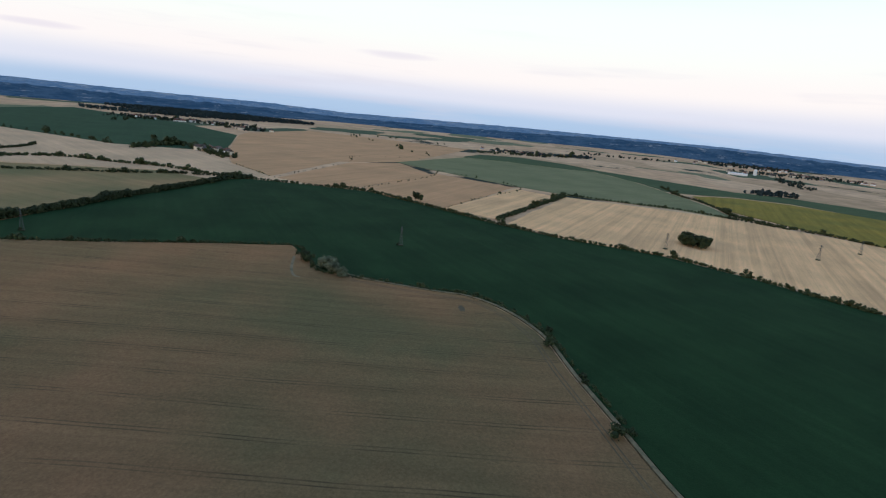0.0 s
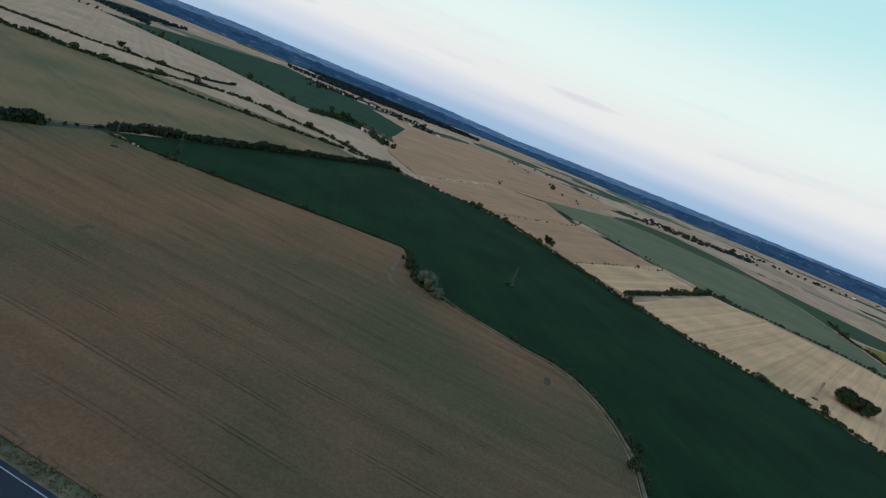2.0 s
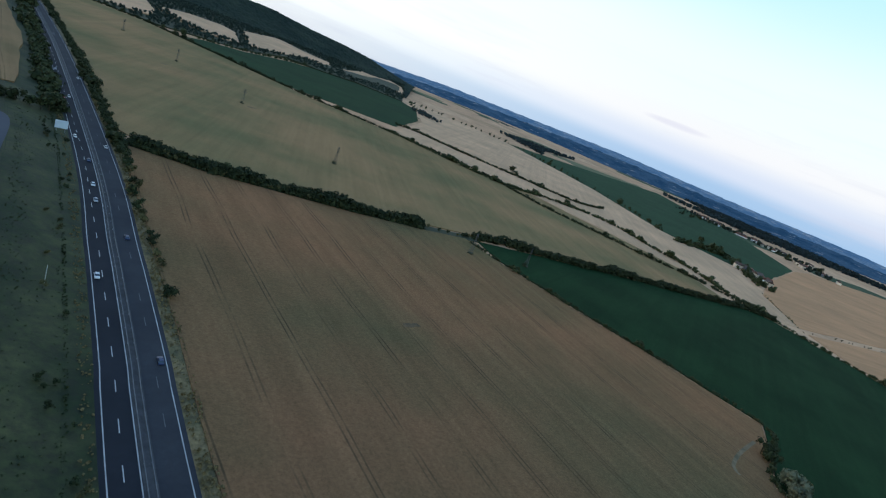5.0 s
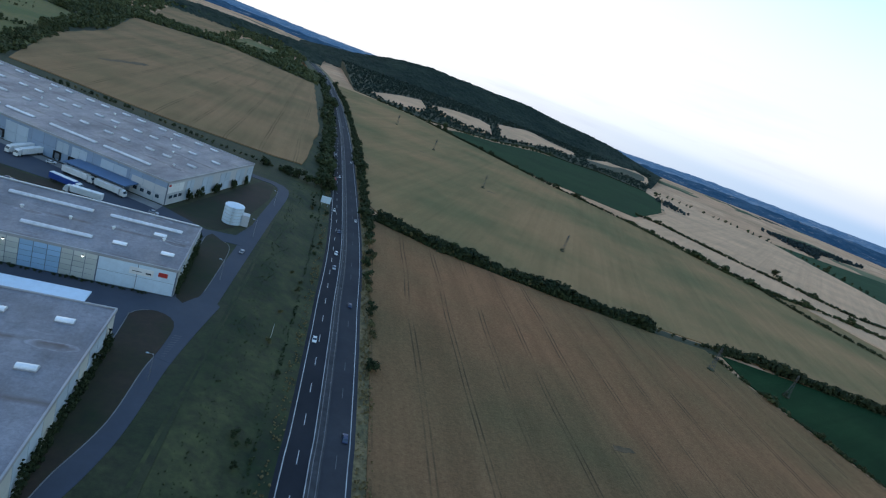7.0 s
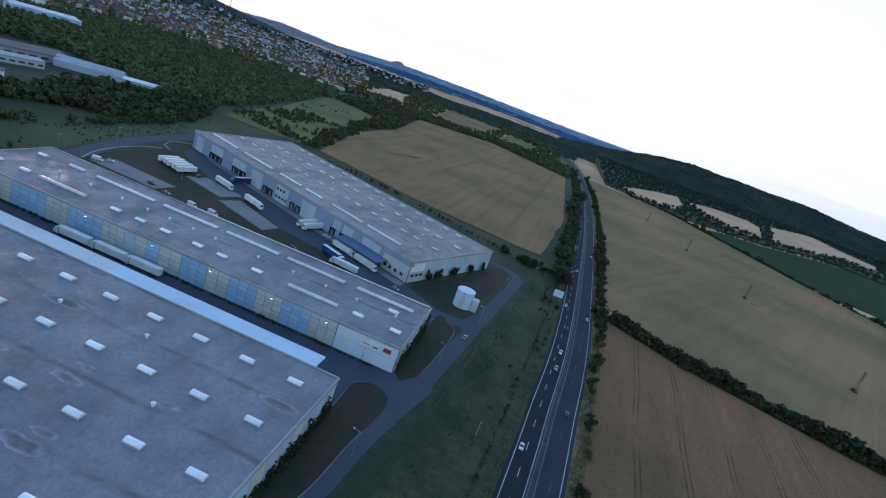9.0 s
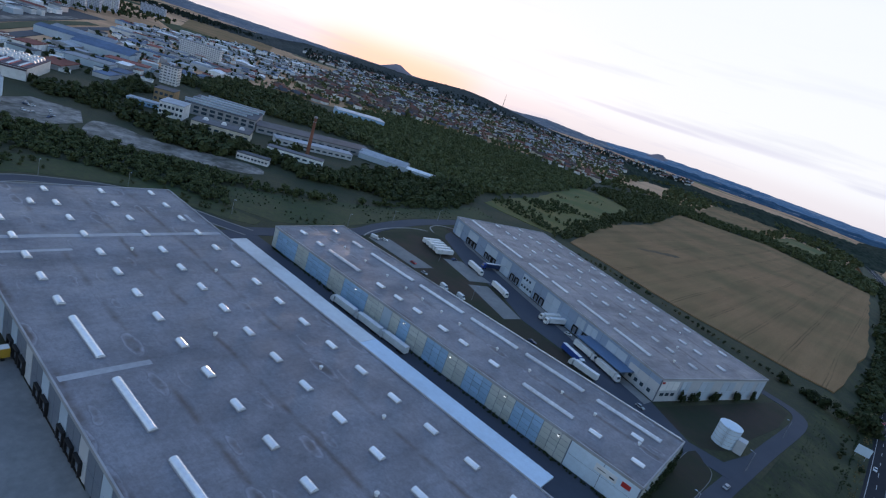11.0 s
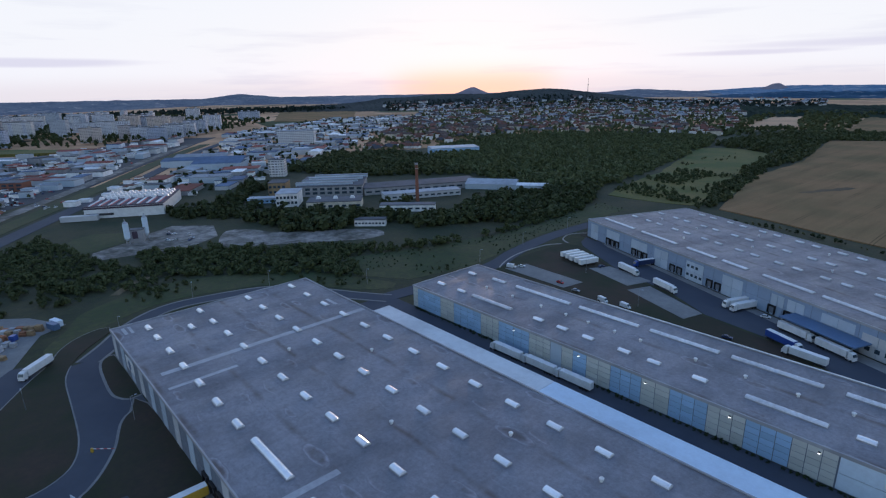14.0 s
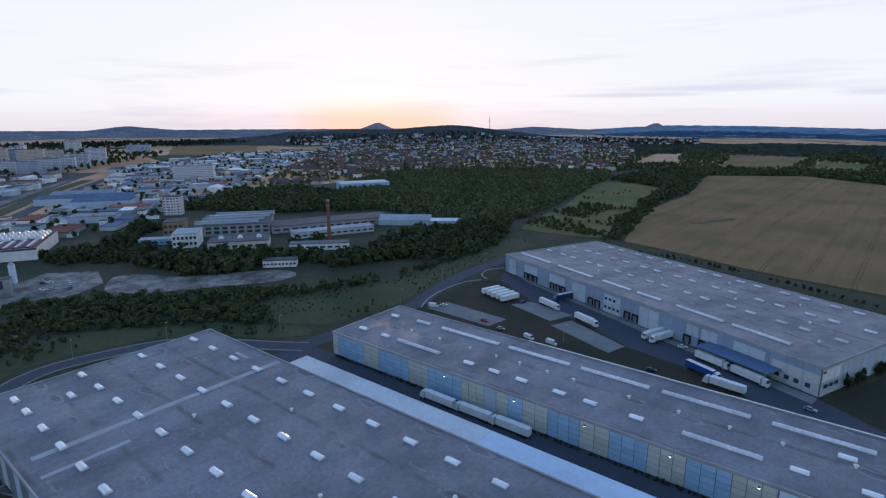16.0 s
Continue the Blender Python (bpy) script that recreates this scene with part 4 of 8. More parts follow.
for x, y in ((83, 61), (146, 60), (121, 41), (63, 41), (190, 42), (171, 62)):
    part("roof_vent", VENT, WHITE, A, at=pose(x, y, 16.25))
PATCH = mat("new_roof_sheet", (0.40, 0.40, 0.415), (0.30, 0.30, 0.315), fine=0.8, broad=0.12, rough=0.5, grain=0.14)
for x0, y0, x1, y1 in ((48.6, 4, 51.0, 80), (60, 3, 61.6, 24), (126.5, 1, 128.6, 21), (2, 3, 9, 4.2), (2, 5.2, 9, 6.2), (30, 74, 38, 75.4)):
    part("roof_patch", Build().box(x0, y0, 16.25, x1, y1, 16.275), PATCH, A, "paler strip of newer roofing")
south = pose(0, 0, 0)
for k in range(18):
    u = 2.0 + 12.0 * k
    cladding(A, u, u + 4.6, WEST + 0.3, 15.6, 4.6, 4.65, PALE_GREY if k % 3 else WHITE_WALL, south)
    cladding(A, u + 4.8, u + 11.8, WEST + 0.3, 15.6, 3.5, 4.65, GREY_WALL, south, 0.08)
for u in (90, 95, 100, 112, 117, 128, 133, 138):
    dock(A, u + 9, WEST, pose(0, -0.14, 0))
east = pose(218, 0, 0, 0, 0, 90)
for k in range(13):
    cladding(A, 1 + 6.1 * k, 1 + 6.1 * k + 5.9, WEST + 0.3, 15.6, 5.9, 4.6, PALE_GREY if k % 3 else CREAM, east)
part("billboard", Build().box(22, -0.32, 10, 32, -0.16, 14.5, 0.05), WHITE, A, "white board with a round blue mark", at=south)
part("emblem", Build().tube((27, -0.34, 12.2), (27, -0.40, 12.2), 1.7, 1.7, 20), SHEET_BLUE, A, at=south)
part("canopy", Build().box(44, 81.4, WEST + 4.6, 132, 96.7, WEST + 5.1, 0.08), OLD_CANOPY, A, "cream-white sheet canopy along the loading side")
part("canopy", Build().box(132.04, 81.4, WEST + 4.6, 207.8, 96.7, WEST + 5.1, 0.08), CANOPY, A, "blue-white sheet canopy along the loading side")
for k in range(17):
    part("canopy_post", Build().box(46 + 10 * k, 96.0, WEST, 46.3 + 10 * k, 96.3, WEST + 4.6), STEEL, A)
for k in range(22):
    dock(A, 49 + 7.2 * k, WEST, pose(0, 81.0, 0) @ Matrix.Scale(-1, 4, (0, 1, 0)))

# the narrow hall
B = thing("warehouse", "narrow flat-roofed warehouse clad in pale blue and cream panels", "warehouse", "logistics halls", at=pose(-171, 140, 0))
walls(B, 185, 41, WEST - 0.6, 15.5, (GREY_WALL, GREY_WALL, GREY_WALL, GREY_WALL))
roof_of(B, 185, 41, 15.5, ROOF_A, TRIM)
start = 0.0
for end, m in ((3.2, CREAM), (18.4, PALE_BLUE), (26.8, CREAM), (42.5, PALE_BLUE), (52, CREAM), (67, PALE_BLUE), (76.6, CREAM), (81.4, PALE_GREY), (86, CREAM), (91.4, PALE_BLUE), (100.4, CREAM), (111, PALE_BLUE), (120, CREAM), (131, PALE_BLUE), (141, CREAM), (152, PALE_BLUE), (162, CREAM)):
    cladding(B, start, end, WEST + 0.2, 15.2, 3.75, 1.8 if m is not PALE_GREY else 9.0, m, south)
    start = end
cladding(B, 162.2, 184.8, WEST + 0.2, 15.2, 11.3, 4.5, CANOPY, south)
sign = part("sign_board", Build().box(171.2, -0.34, 11.6, 178.2, -0.16, 14.0, 0.05), WHITE, B, "white board with dark bars", at=south)
for u0, u1, z0, z1 in ((172.0, 174.8, 12.6, 12.85), (176.0, 177.6, 12.3, 12.8)):
    part("bar", Build().box(u0, -0.38, z0, u1, -0.35, z1), DARK, sign)
part("sign_board", Build().box(179.6, -0.34, 12.4, 182.4, -0.16, 13.9, 0.05), RED, B, "small red board", at=south)
for x0, x1 in ((20, 27.5), (34, 62.5), (67, 92.5), (97, 121), (125, 150.5), (156, 179.5)):
    long_dome(B, x0, 31, 15.75, x1 - x0)
for x0, x1 in ((28, 49.5), (137, 157)):
    long_dome(B, x0, 10, 15.75, x1 - x0)
for x in (6, 19, 61, 72, 83, 97, 107.5, 122, 163, 177.5):
    skylight(B, SHORT, x, 10, 15.75)
skylight(B, SHORT, 6, 29.5, 15.75)
skylight(B, SHORT, 172, 24, 15.75)
for x in (26, 41, 56, 68, 78, 89, 99, 118, 133, 147, 160, 176):
    part("roof_vent", VENT, WHITE, B, at=pose(x, 20.5, 15.75))
LAMP = mat("lamp_glass", (0.8, 0.8, 0.8), None, rough=0.3)
LAMP.node_tree.nodes["Principled BSDF"].inputs["Emission Color"].default_value = (1.0, 0.97, 0.9, 1)
LAMP.node_tree.nodes["Principled BSDF"].inputs["Emission Strength"].default_value = 2.2
for u in (60.0, 88.5, 112.5, 137.0, 158.0):
    lamp = part("wall_lamp", Build().box(u - 0.3, -0.7, 14.1, u + 0.3, -0.16, 14.3), DARK, B, "small lit floodlight", at=south)
    part("lens", Build().box(u - 0.24, -0.74, 13.85, u + 0.24, -0.3, 14.08), LAMP, lamp)
part("eaves_rail", Build().box(70, 40.9, 15.8, 184, 41.3, 16.35, 0.05), WHITE, B, "white rail along the roof edge")
for k in range(7):
    cladding(B, 1 + 5.7 * k, 1 + 5.7 * k + 5.5, WEST + 0.3, 15.2, 5.5, 4.6, PALE_GREY if k % 2 else CREAM, pose(185, 0, 0, 0, 0, 90))
cladding(B, 0.3, 40.7, WEST + 0.3, 15.2, 5.8, 4.6, CREAM, pose(0, 41, 0, 0, 0, -90))

# the rear hall, turned
C = thing("warehouse", "grey-blue warehouse with black loading docks and a blue canopy", "warehouse", "logistics halls", at=pose(-183, 294, 0, 0, 0, -22.7))
walls(C, 191, 78, WEST, 17.0, (GREY_WALL, WHITE_WALL, GREY_WALL, GREY_WALL))
roof_of(C, 191, 78, 17.0, ROOF_C, TRIM)
cladding(C, 0.3, 190.7, WEST + 0.3, 16.6, 6.1, 5.1, GREY_BLUE, south, 0.1)
pale = pose(0, -0.12, 0)
for u0, u1, z0 in ((4.0, 11.5, WEST + 0.1), (20.5, 33, WEST + 4.7), (44, 57.5, WEST + 4.7), (63.5, 74, WEST + 0.1), (87, 98.5, WEST + 0.1), (110, 121.5, WEST + 0.1), (136, 142, WEST + 4.7), (143.5, 151, WEST + 4.7), (158, 171, WEST + 5.6)):
    cladding(C, u0, u1, z0, 15.6, (u1 - u0) / 2, 5.2, PALE_GREY, pale)
cladding(C, 173.5, 190.8, WEST + 0.1, 14.2, 5.8, 4.0, WHITE_WALL, pale)
for u in (22.5, 27, 31.5, 47, 52, 56.5, 78, 83, 103, 108, 137, 144.5):
    dock(C, u, WEST, pose(0, -0.12, 0))
for u in (88.6, 91.4, 94.2, 97):
    for z in (WEST + 2.2, WEST + 6.6):
        if z < WEST + 5 or u < 95:
            part("window", Build().box(u - 0.8, -0.34, z, u + 0.8, -0.2, z + 1.3, 0.03), PANE, C, "dark window")
for u in (176, 179.5, 183, 187):
    part("window", Build().box(u - 0.9, -0.34, WEST + 2.2, u + 0.9, -0.2, WEST + 3.8, 0.03), PANE, C, "dark window")
part("canopy", Build().box(147.5, -9.0, WEST + 4.9, 177.5, 0.0, WEST + 5.3, 0.06), SHEET_BLUE, C, "blue sheet canopy over the docks")
for u in (148.5, 158, 167.5, 176.5):
    part("canopy_post", Build().box(u - 0.15, -8.7, WEST, u + 0.15, -8.4, WEST + 4.9), STEEL, C)
for x0, x1 in ((4, 31.6), (39.4, 67.4), (75.6, 94.8), (99, 113.5), (122, 146), (150, 174.4)):
    long_dome(C, x0, 10.5, 17.25, x1 - x0)
for row, v in enumerate((31, 51.2, 71.7)):
    for k in range(16):
        x = 7.2 + (k // 2) * 23.1 + (13.6 if k % 2 else 0) - (0.9 if row == 0 else 0)
        if row < 2 or 0 < k < 15:
            skylight(C, SMALL, x - 2.3, v, 17.25)
for x, v in ((20, 41), (47, 43), (73, 62), (88, 41), (112, 64), (130, 42), (150, 60), (165, 40), (178, 22), (60, 22)):
    part("roof_vent", VENT, WHITE, C, at=pose(x, v, 17.25))
east_c = pose(191, 0, 0, 0, 0, 90)
for k, (v0, v1) in enumerate(((0.4, 12), (14, 20), (27, 36), (43, 53), (59, 68), (71, 77.5))):
    cladding(C, v0, v1, WEST + 0.3 if k else WEST + 5.5, 15.8, 4.0, 5.0, PALE_GREY if k else WHITE, east_c)
for v in (3, 6.5, 10):
    part("window", Build().box(v - 1.1, -0.34, WEST + 3, v + 1.1, -0.18, WEST + 4.4, 0.03), PANE, C, "dark window", at=east_c)
part("sign_board", Build().box(0.4, -0.4, 14.6, 2.0, -0.2, 15.5, 0.05), RED, C, "small red board", at=east_c @ pose(0, 0, 0.3))

# ---- yards and access roads ----
def paved(name, poly, material, label, z, category="yard", smooth=0.0):
    pts = [(p.x, p.y) for p in curve(poly, smooth, True)] if smooth else poly
    return setting(name, Build().prism(pts, WEST - 0.5, WEST + z), material, label, category)


LANES = []


def lane(name, pts, half, label, kerb=True):
    line = curve(pts, 4)
    LANES.append(name)
    setting(name, strip(line, -half, half, WEST - 0.5, WEST + 0.12 + 0.005 * len(LANES)), ROAD, label, "road")
    if kerb:
        for s in (-1, 1):
            a, b_ = sorted((s * half, s * (half + 1.1)))
            setting("pavement", strip(line, a + 0.01, b_, WEST - 0.5, WEST + 0.20), PAVING, "narrow pale kerb strip beside an access road", "pavement")


ROAD_Z = 0.10
for pts in ([(-180, 207), (-185, 217), (-189, 231), (-190, 245), (-189, 259), (-184, 268)], [(-182, 272), (-189, 276), (-193, 284), (-193.5, 291), (-190, 297), (-185, 302)]):
    setting("kerb", strip(curve(pts, 3), -0.45, 0.45, WEST - 0.3, WEST + 0.26), KERB, "pale raised kerb along a road bend", "kerb")
paved("loading_yard", [(-190, 109.5), (22, 109.5), (22, 139.6), (-190, 139.6)], ROAD, "grey asphalt loading lane between two warehouses", ROAD_Z)
lane("access_road", [(-14, 20), (4, 45), (13.5, 70), (18, 103), (23, 130), (28, 170), (36, 235), (42.5, 285), (40, 301), (30, 306), (10, 310)], 3.3, "grey asphalt service road along the warehouses", False)
paved("road_mouth", [(5, 109.5), (21, 104), (29, 140), (20, 152), (12, 139.6)], ROAD, "asphalt junction beside the warehouses", 0.172)
paved("road_mouth", [(-14, 196), (30, 196), (36, 240), (26, 206), (0, 203)], ROAD, "asphalt junction beside the warehouses", 0.177)
lane("west_road", [(-213, 19), (-222, 27), (-238, 40), (-248, 56), (-247, 75), (-238, 101), (-218, 117), (-198, 129), (-186, 137)], 3.7, "grey asphalt road curving round a warehouse")
lane("rear_road", [(-188, 137), (-186, 165), (-185, 205), (-192, 231), (-197, 255), (-200, 285), (-199, 325)], 5.0, "grey asphalt road behind the warehouses", False)
paved("truck_yard", [(-183, 293.5), (-178, 280), (-172, 273), (-133, 248), (-98, 236), (-76, 222), (-43, 215), (-20, 200), (-8, 190), (10, 186), (20, 200), (-7, 219)], ROAD, "grey asphalt truck yard", ROAD_Z)
paved("dock_apron", [(-168, 287), (-160, 281), (-8, 213), (-7, 219)], PAVING, "pale concrete apron at the loading docks", 0.16)
for poly in ([(-177, 208), (-174, 222), (-135, 219), (-137, 206)], [(-145, 239.5), (-139, 250), (-112, 244), (-117, 230)], [(-114, 225), (-109, 237), (-77, 222), (-80, 211)]):
    paved("parking_bay", poly, PAVING, "pale paved parking bay in the grass", 0.17)
paved("lawn", [(-186, 182.5), (-184, 270), (-174, 272), (-134, 246.5), (-98, 234.5), (-76, 220.5), (-43, 213), (-22, 199), (-10, 182.5)], LAWN, "dry brown lawn between warehouses", 0.05, "lawn")
paved("lawn", [(-182, 291), (-190, 296), (-191, 318), (-183, 312), (-170, 289)], LAWN, "small lawn at a warehouse corner", 0.15, "lawn", 3)
paved("lawn", [(-6, 212), (18, 207), (24, 215), (36, 270), (37, 296), (30, 301), (26, 292)], LAWN, "dark lawn beside a warehouse", 0.05, "lawn")
paved("lawn", [(-217, 36), (-226, 46), (-232, 62), (-228, 85), (-215, 102), (-214, 60)], LAWN, "dark lawn at a warehouse end", 0.06, "lawn", 4)
paved("lawn", [(-212, 110), (-196, 120), (-178, 121), (-178, 110)], LAWN, "small lawn at a warehouse corner", 0.16, "lawn", 3)
paved("material_yard", [(-335, -75), (-318, -38), (-280, 8), (-260, 19), (-254, 9), (-226, -2.5), (-209, -16), (-190, -42), (-185, -75)], PAVING, "pale concrete storage yard", 0.09)


# ---- estate roads with kerbed islands ----
def kerbed(name, poly, label, wide=0.5, z=0.2, smooth=2.0, material=LAWN):
    """A grass island: a raised kerb round its edge, the grass inside a little higher."""
    line = curve(poly, smooth, True)
    n = len(line)
    mid = sum(line, Vector((0, 0))) / n
    out = []
    for i, p in enumerate(line):
        d = (line[(i + 1) % n] - line[i - 1]).normalized()
        s = Vector((d.y, -d.x))
        out.append(p + s * (wide if s.dot(p - mid) > 0 else -wide))
    setting("kerb", Build().prism([(p.x, p.y) for p in out], WEST - 0.3, WEST + z - 0.03), PAVING, "pale kerb round a grass island", "kerb")
    return setting(name, Build().prism([(p.x, p.y) for p in line], WEST - 0.3, WEST + z + 0.02), material, label, "lawn")


paved("estate_road", [(-224, 5), (-214, 14), (-214, 27.6), (-165, 27.6), (-104, -12), (-96, -60), (-170, -60), (-190, -42), (-209, -16), (-226, -3)], ROAD, "grey asphalt estate road", 0.135)
kerbed("lawn", [(-168, -23), (-160, -22), (-152, -20), (-146, -16.5), (-142.5, -12), (-142, -5), (-145.5, 1.5), (-151, 5), (-159, 7), (-168, 8), (-185, 9), (-201, 10), (-210, 12), (-218, 15.5), (-227, 21.5), (-239, 32), (-244, 29), (-240, 20), (-232, 13), (-221, 8), (-209, 0), (-187, -13), (-175, -21.5)], "uneven green and brown lawn inside a road loop", 0.45)
kerbed("lawn", [(-202, 21.5), (-210, 23.2), (-213, 26), (-212.5, 27.4), (-175, 27.4), (-174.5, 24), (-178, 21.6), (-184, 20.6)], "small kerbed lawn at a warehouse wall", 0.9)
kerbed("lawn", [(-167, 27.4), (-165.6, 22.5), (-162, 19.4), (-157, 17.4), (-148, 14.4), (-139, 9.4), (-134, 5.4), (-130, 1.4), (-115, -7.6), (-104, -16), (-90, -20), (-60, -10), (-60, 27.4)], "dark brown lawn below a warehouse", 0.8)
kerbed("lawn", [(-176, -36.5), (-180, -33), (-188, -26), (-198, -19), (-204, -15), (-206, -16), (-207, -22), (-201, -30), (-188, -38)], "narrow lawn strip before a storage yard", 0.9)
kerbed("lawn", [(-168, -36), (-163, -32.5), (-158, -29.6), (-153.4, -29), (-151.5, -30.5), (-152, -38), (-160, -44)], "small grass island in a junction", 1.6)
kerbed("lawn", [(-139, -35), (-140, -29), (-138.6, -22.6), (-134, -17), (-127.6, -14.2), (-123, -14), (-119.6, -15), (-114, -19), (-110, -34), (-124, -46)], "dark grass island beside a junction", 1.4)
paved("concrete_slab", [(-129, -23), (-134, -20), (-131, -16), (-125.6, -17)], PAVING, "pale concrete slab in the grass", 0.26)
paved("dock_apron", [(-127, 4), (-125, 12), (-117, 13.4), (-111, 14.4), (-94, 14.4), (-60, 14.4), (-60, 4)], ROAD, "dark asphalt ramp beside the docks", 0.235)
paved("dock_apron", [(-114.5, 27.6), (-112, 14.5), (-94, 14.5), (-40, 14.5), (-40, 27.6)], PAVING, "pale concrete apron at the loading docks", 0.24)
kerbed("lawn", [(5.4, 119), (5.4, 125), (8, 128.4), (12, 129.4), (16.4, 127), (18.4, 122), (17.6, 111), (15.6, 99), (13.6, 78), (9, 62), (5.4, 52)], "dark brown lawn beside a warehouse", 0.25)
kerbed("lawn", [(15, 140.5), (20.5, 142.4), (22.6, 150), (25.4, 188), (21, 196.5), (15, 197)], "dark lawn beside a warehouse", 0.25)
hatching = tagged(new("hatched_marking"), "worn white hatched marking on the asphalt", "road marking", kind="structure")
stripe = Build().box(-1.1, -0.13, 0, 1.1, 0.13, 0.012).mesh("stripe", FAINT)
for k in range(10):
    part("stripe", stripe, PAINT, hatching, at=pose(18.9 + 0.16 * k, 106.5 + 1.25 * k, WEST + 0.19, 0, 0, 8) @ Matrix.Diagonal((0.45 + 0.06 * k, 1, 1, 1)))

paved("grass_strip", [(-226, 10), (-240, 24), (-253, 44), (-257, 62), (-253, 84), (-243, 106), (-224, 122), (-206, 134), (-196, 146), (-200, 152), (-216, 146), (-238, 136), (-262, 114), (-280, 84), (-284, 58), (-270, 28), (-252, 18), (-236, 8)], THICK_GRASS, "green grass strip outside a road bend", 0.07, "grass", 5)
setting("bare_path", strip(curve([(-284.3, 42.7), (-298.1, 54.5), (-302.0, 63.2)], 3), -2.2, 2.2, WEST - 0.3, WEST + 0.1), PATH, "bare brown earth in rough grass", "track")
# ---- vehicles ----
def paint(name, col):
    return mat(name, col, tuple(c * 0.88 for c in col), fine=0.8, broad=0.3, rough=0.35, grain=0.05, specular=0.5)


BLUE, NAVY, YELLOW, ORANGE, SILVER = (paint(n, c) for n, c in (("blue_lacquer", (0.03, 0.07, 0.28)), ("navy_lacquer", (0.02, 0.035, 0.10)), ("yellow_sheet", (0.55, 0.34, 0.04)), ("orange_lacquer", (0.50, 0.13, 0.05)), ("silver_lacquer", (0.36, 0.37, 0.39))))
WHEEL = Build().tube((0, -0.16, 0), (0, 0.16, 0), 0.5, 0.5, 12).mesh("wheel", BLACK)
SMALL_WHEEL = Build().tube((0, -0.11, 0), (0, 0.11, 0), 0.32, 0.32, 12).mesh("wheel", BLACK)


def trailer_body(w, m, x0, x1):
    part("trailer_box", Build().box(x0, -1.27, 1.15, x1, 1.27, 3.95, 0.06), m, w)
    part("trailer_roof", Build().box(x0 + 0.1, -1.2, 3.95, x1 - 0.1, 1.2, 4.02), WHITE, w)
    part("chassis", Build().box(x0 + 0.3, -0.5, 0.85, x1 - 0.2, 0.5, 1.14), DARK, w)
    for x in (x0 + 1.6, x0 + 2.9, x0 + 4.2):
        for y in (-1.08, 1.08):
            part("wheel", WHEEL, BLACK, w, at=pose(x, y, 0.5))


def lorry(cab, box, label):
    """An articulated lorry, 16.4 m long, heading along +x, its middle at the origin."""
    w = thing("lorry", label, "lorry", "lorries at the warehouses")
    trailer_body(w, box, -8.2, 5.4)
    part("cab", Build().add([(6.0, y, z) for y in (-1.22, 1.22) for z in (0.6, 3.7)] + [(8.2, y, z) for y in (-1.22, 1.22) for z in (0.6, 2.0)] + [(7.6, y, 3.3) for y in (-1.22, 1.22)] + [(6.9, y, 3.72) for y in (-1.2, 1.2)],
         [(0, 4, 5, 8, 10, 1), (2, 3, 11, 9, 7, 6), (0, 1, 3, 2), (4, 6, 7, 5), (5, 7, 9, 8), (8, 9, 11, 10), (10, 11, 3, 1), (0, 2, 6, 4)]), cab, w)
    part("windscreen", Build().add([(8.16, -1.1, 2.12), (8.16, 1.1, 2.12), (7.66, 1.1, 3.22), (7.66, -1.1, 3.22), (8.10, -1.1, 2.12), (8.10, 1.1, 2.12), (7.60, 1.1, 3.22), (7.60, -1.1, 3.22)], [(0, 1, 2, 3), (7, 6, 5, 4), (0, 4, 5, 1), (3, 2, 6, 7)]), PANE, w)
    part("fuel_tank", Build().tube((5.2, -1.0, 0.8), (6.6, -1.0, 0.8), 0.32), STEEL, w)
    for x in (5.6, 7.5):
        for y in (-1.08, 1.08):
            part("wheel", WHEEL, BLACK, w, at=pose(x, y, 0.5))
    return w


def trailer(box, label):
    w = thing("semi_trailer", label, "trailer", "parked trailers")
    trailer_body(w, box, -6.8, 6.8)
    for y in (-0.7, 0.7):
        part("landing_leg", Build().box(4.0, y - 0.07, 0, 4.2, y + 0.07, 0.9), STEEL, w)
    return w


def car(m, label):
    c = thing("car", label, "car", "cars")
    b = Build()
    side = [(-2.15, 0.35), (2.15, 0.35), (2.2, 0.75), (1.2, 0.95), (-2.0, 1.0), (-2.2, 0.7)]
    for y in (-0.88, 0.88):
        b.add([(x, y, z) for x, z in side], [tuple(range(5, -1, -1)) if y > 0 else tuple(range(6))])
    n = len(side)
    b.add([(x, y, z) for y in (-0.88, 0.88) for x, z in side], [(i, n + i, n + (i + 1) % n, (i + 1) % n) for i in range(n)])
    part("body", b, m, c)
    cabin = [(-1.9, 0.98), (1.0, 0.95), (0.3, 1.42), (-1.3, 1.45)]
    g = Build().add([(x, y * (0.82 if z < 1.2 else 0.66), z) for y in (-1, 1) for x, z in cabin], [(0, 1, 2, 3), (7, 6, 5, 4), (0, 4, 5, 1), (1, 5, 6, 2), (3, 2, 6, 7), (0, 3, 7, 4)])
    part("cabin_glass", g, PANE, c)
    part("car_roof", Build().box(-1.28, -0.66, 1.43, 0.28, 0.66, 1.49, 0.02), m, c)
    for x in (-1.35, 1.35):
        for y in (-0.8, 0.8):
            part("wheel", SMALL_WHEEL, BLACK, c, at=pose(x, y, 0.32))
    for y in (-0.6, 0.6):
        part("headlight", Build().box(2.14, y - 0.17, 0.6, 2.22, y + 0.17, 0.74), WHITE, c)
    return c


def turn_of(x0, y0, x1, y1):
    return math.degrees(math.atan2(y1 - y0, x1 - x0))


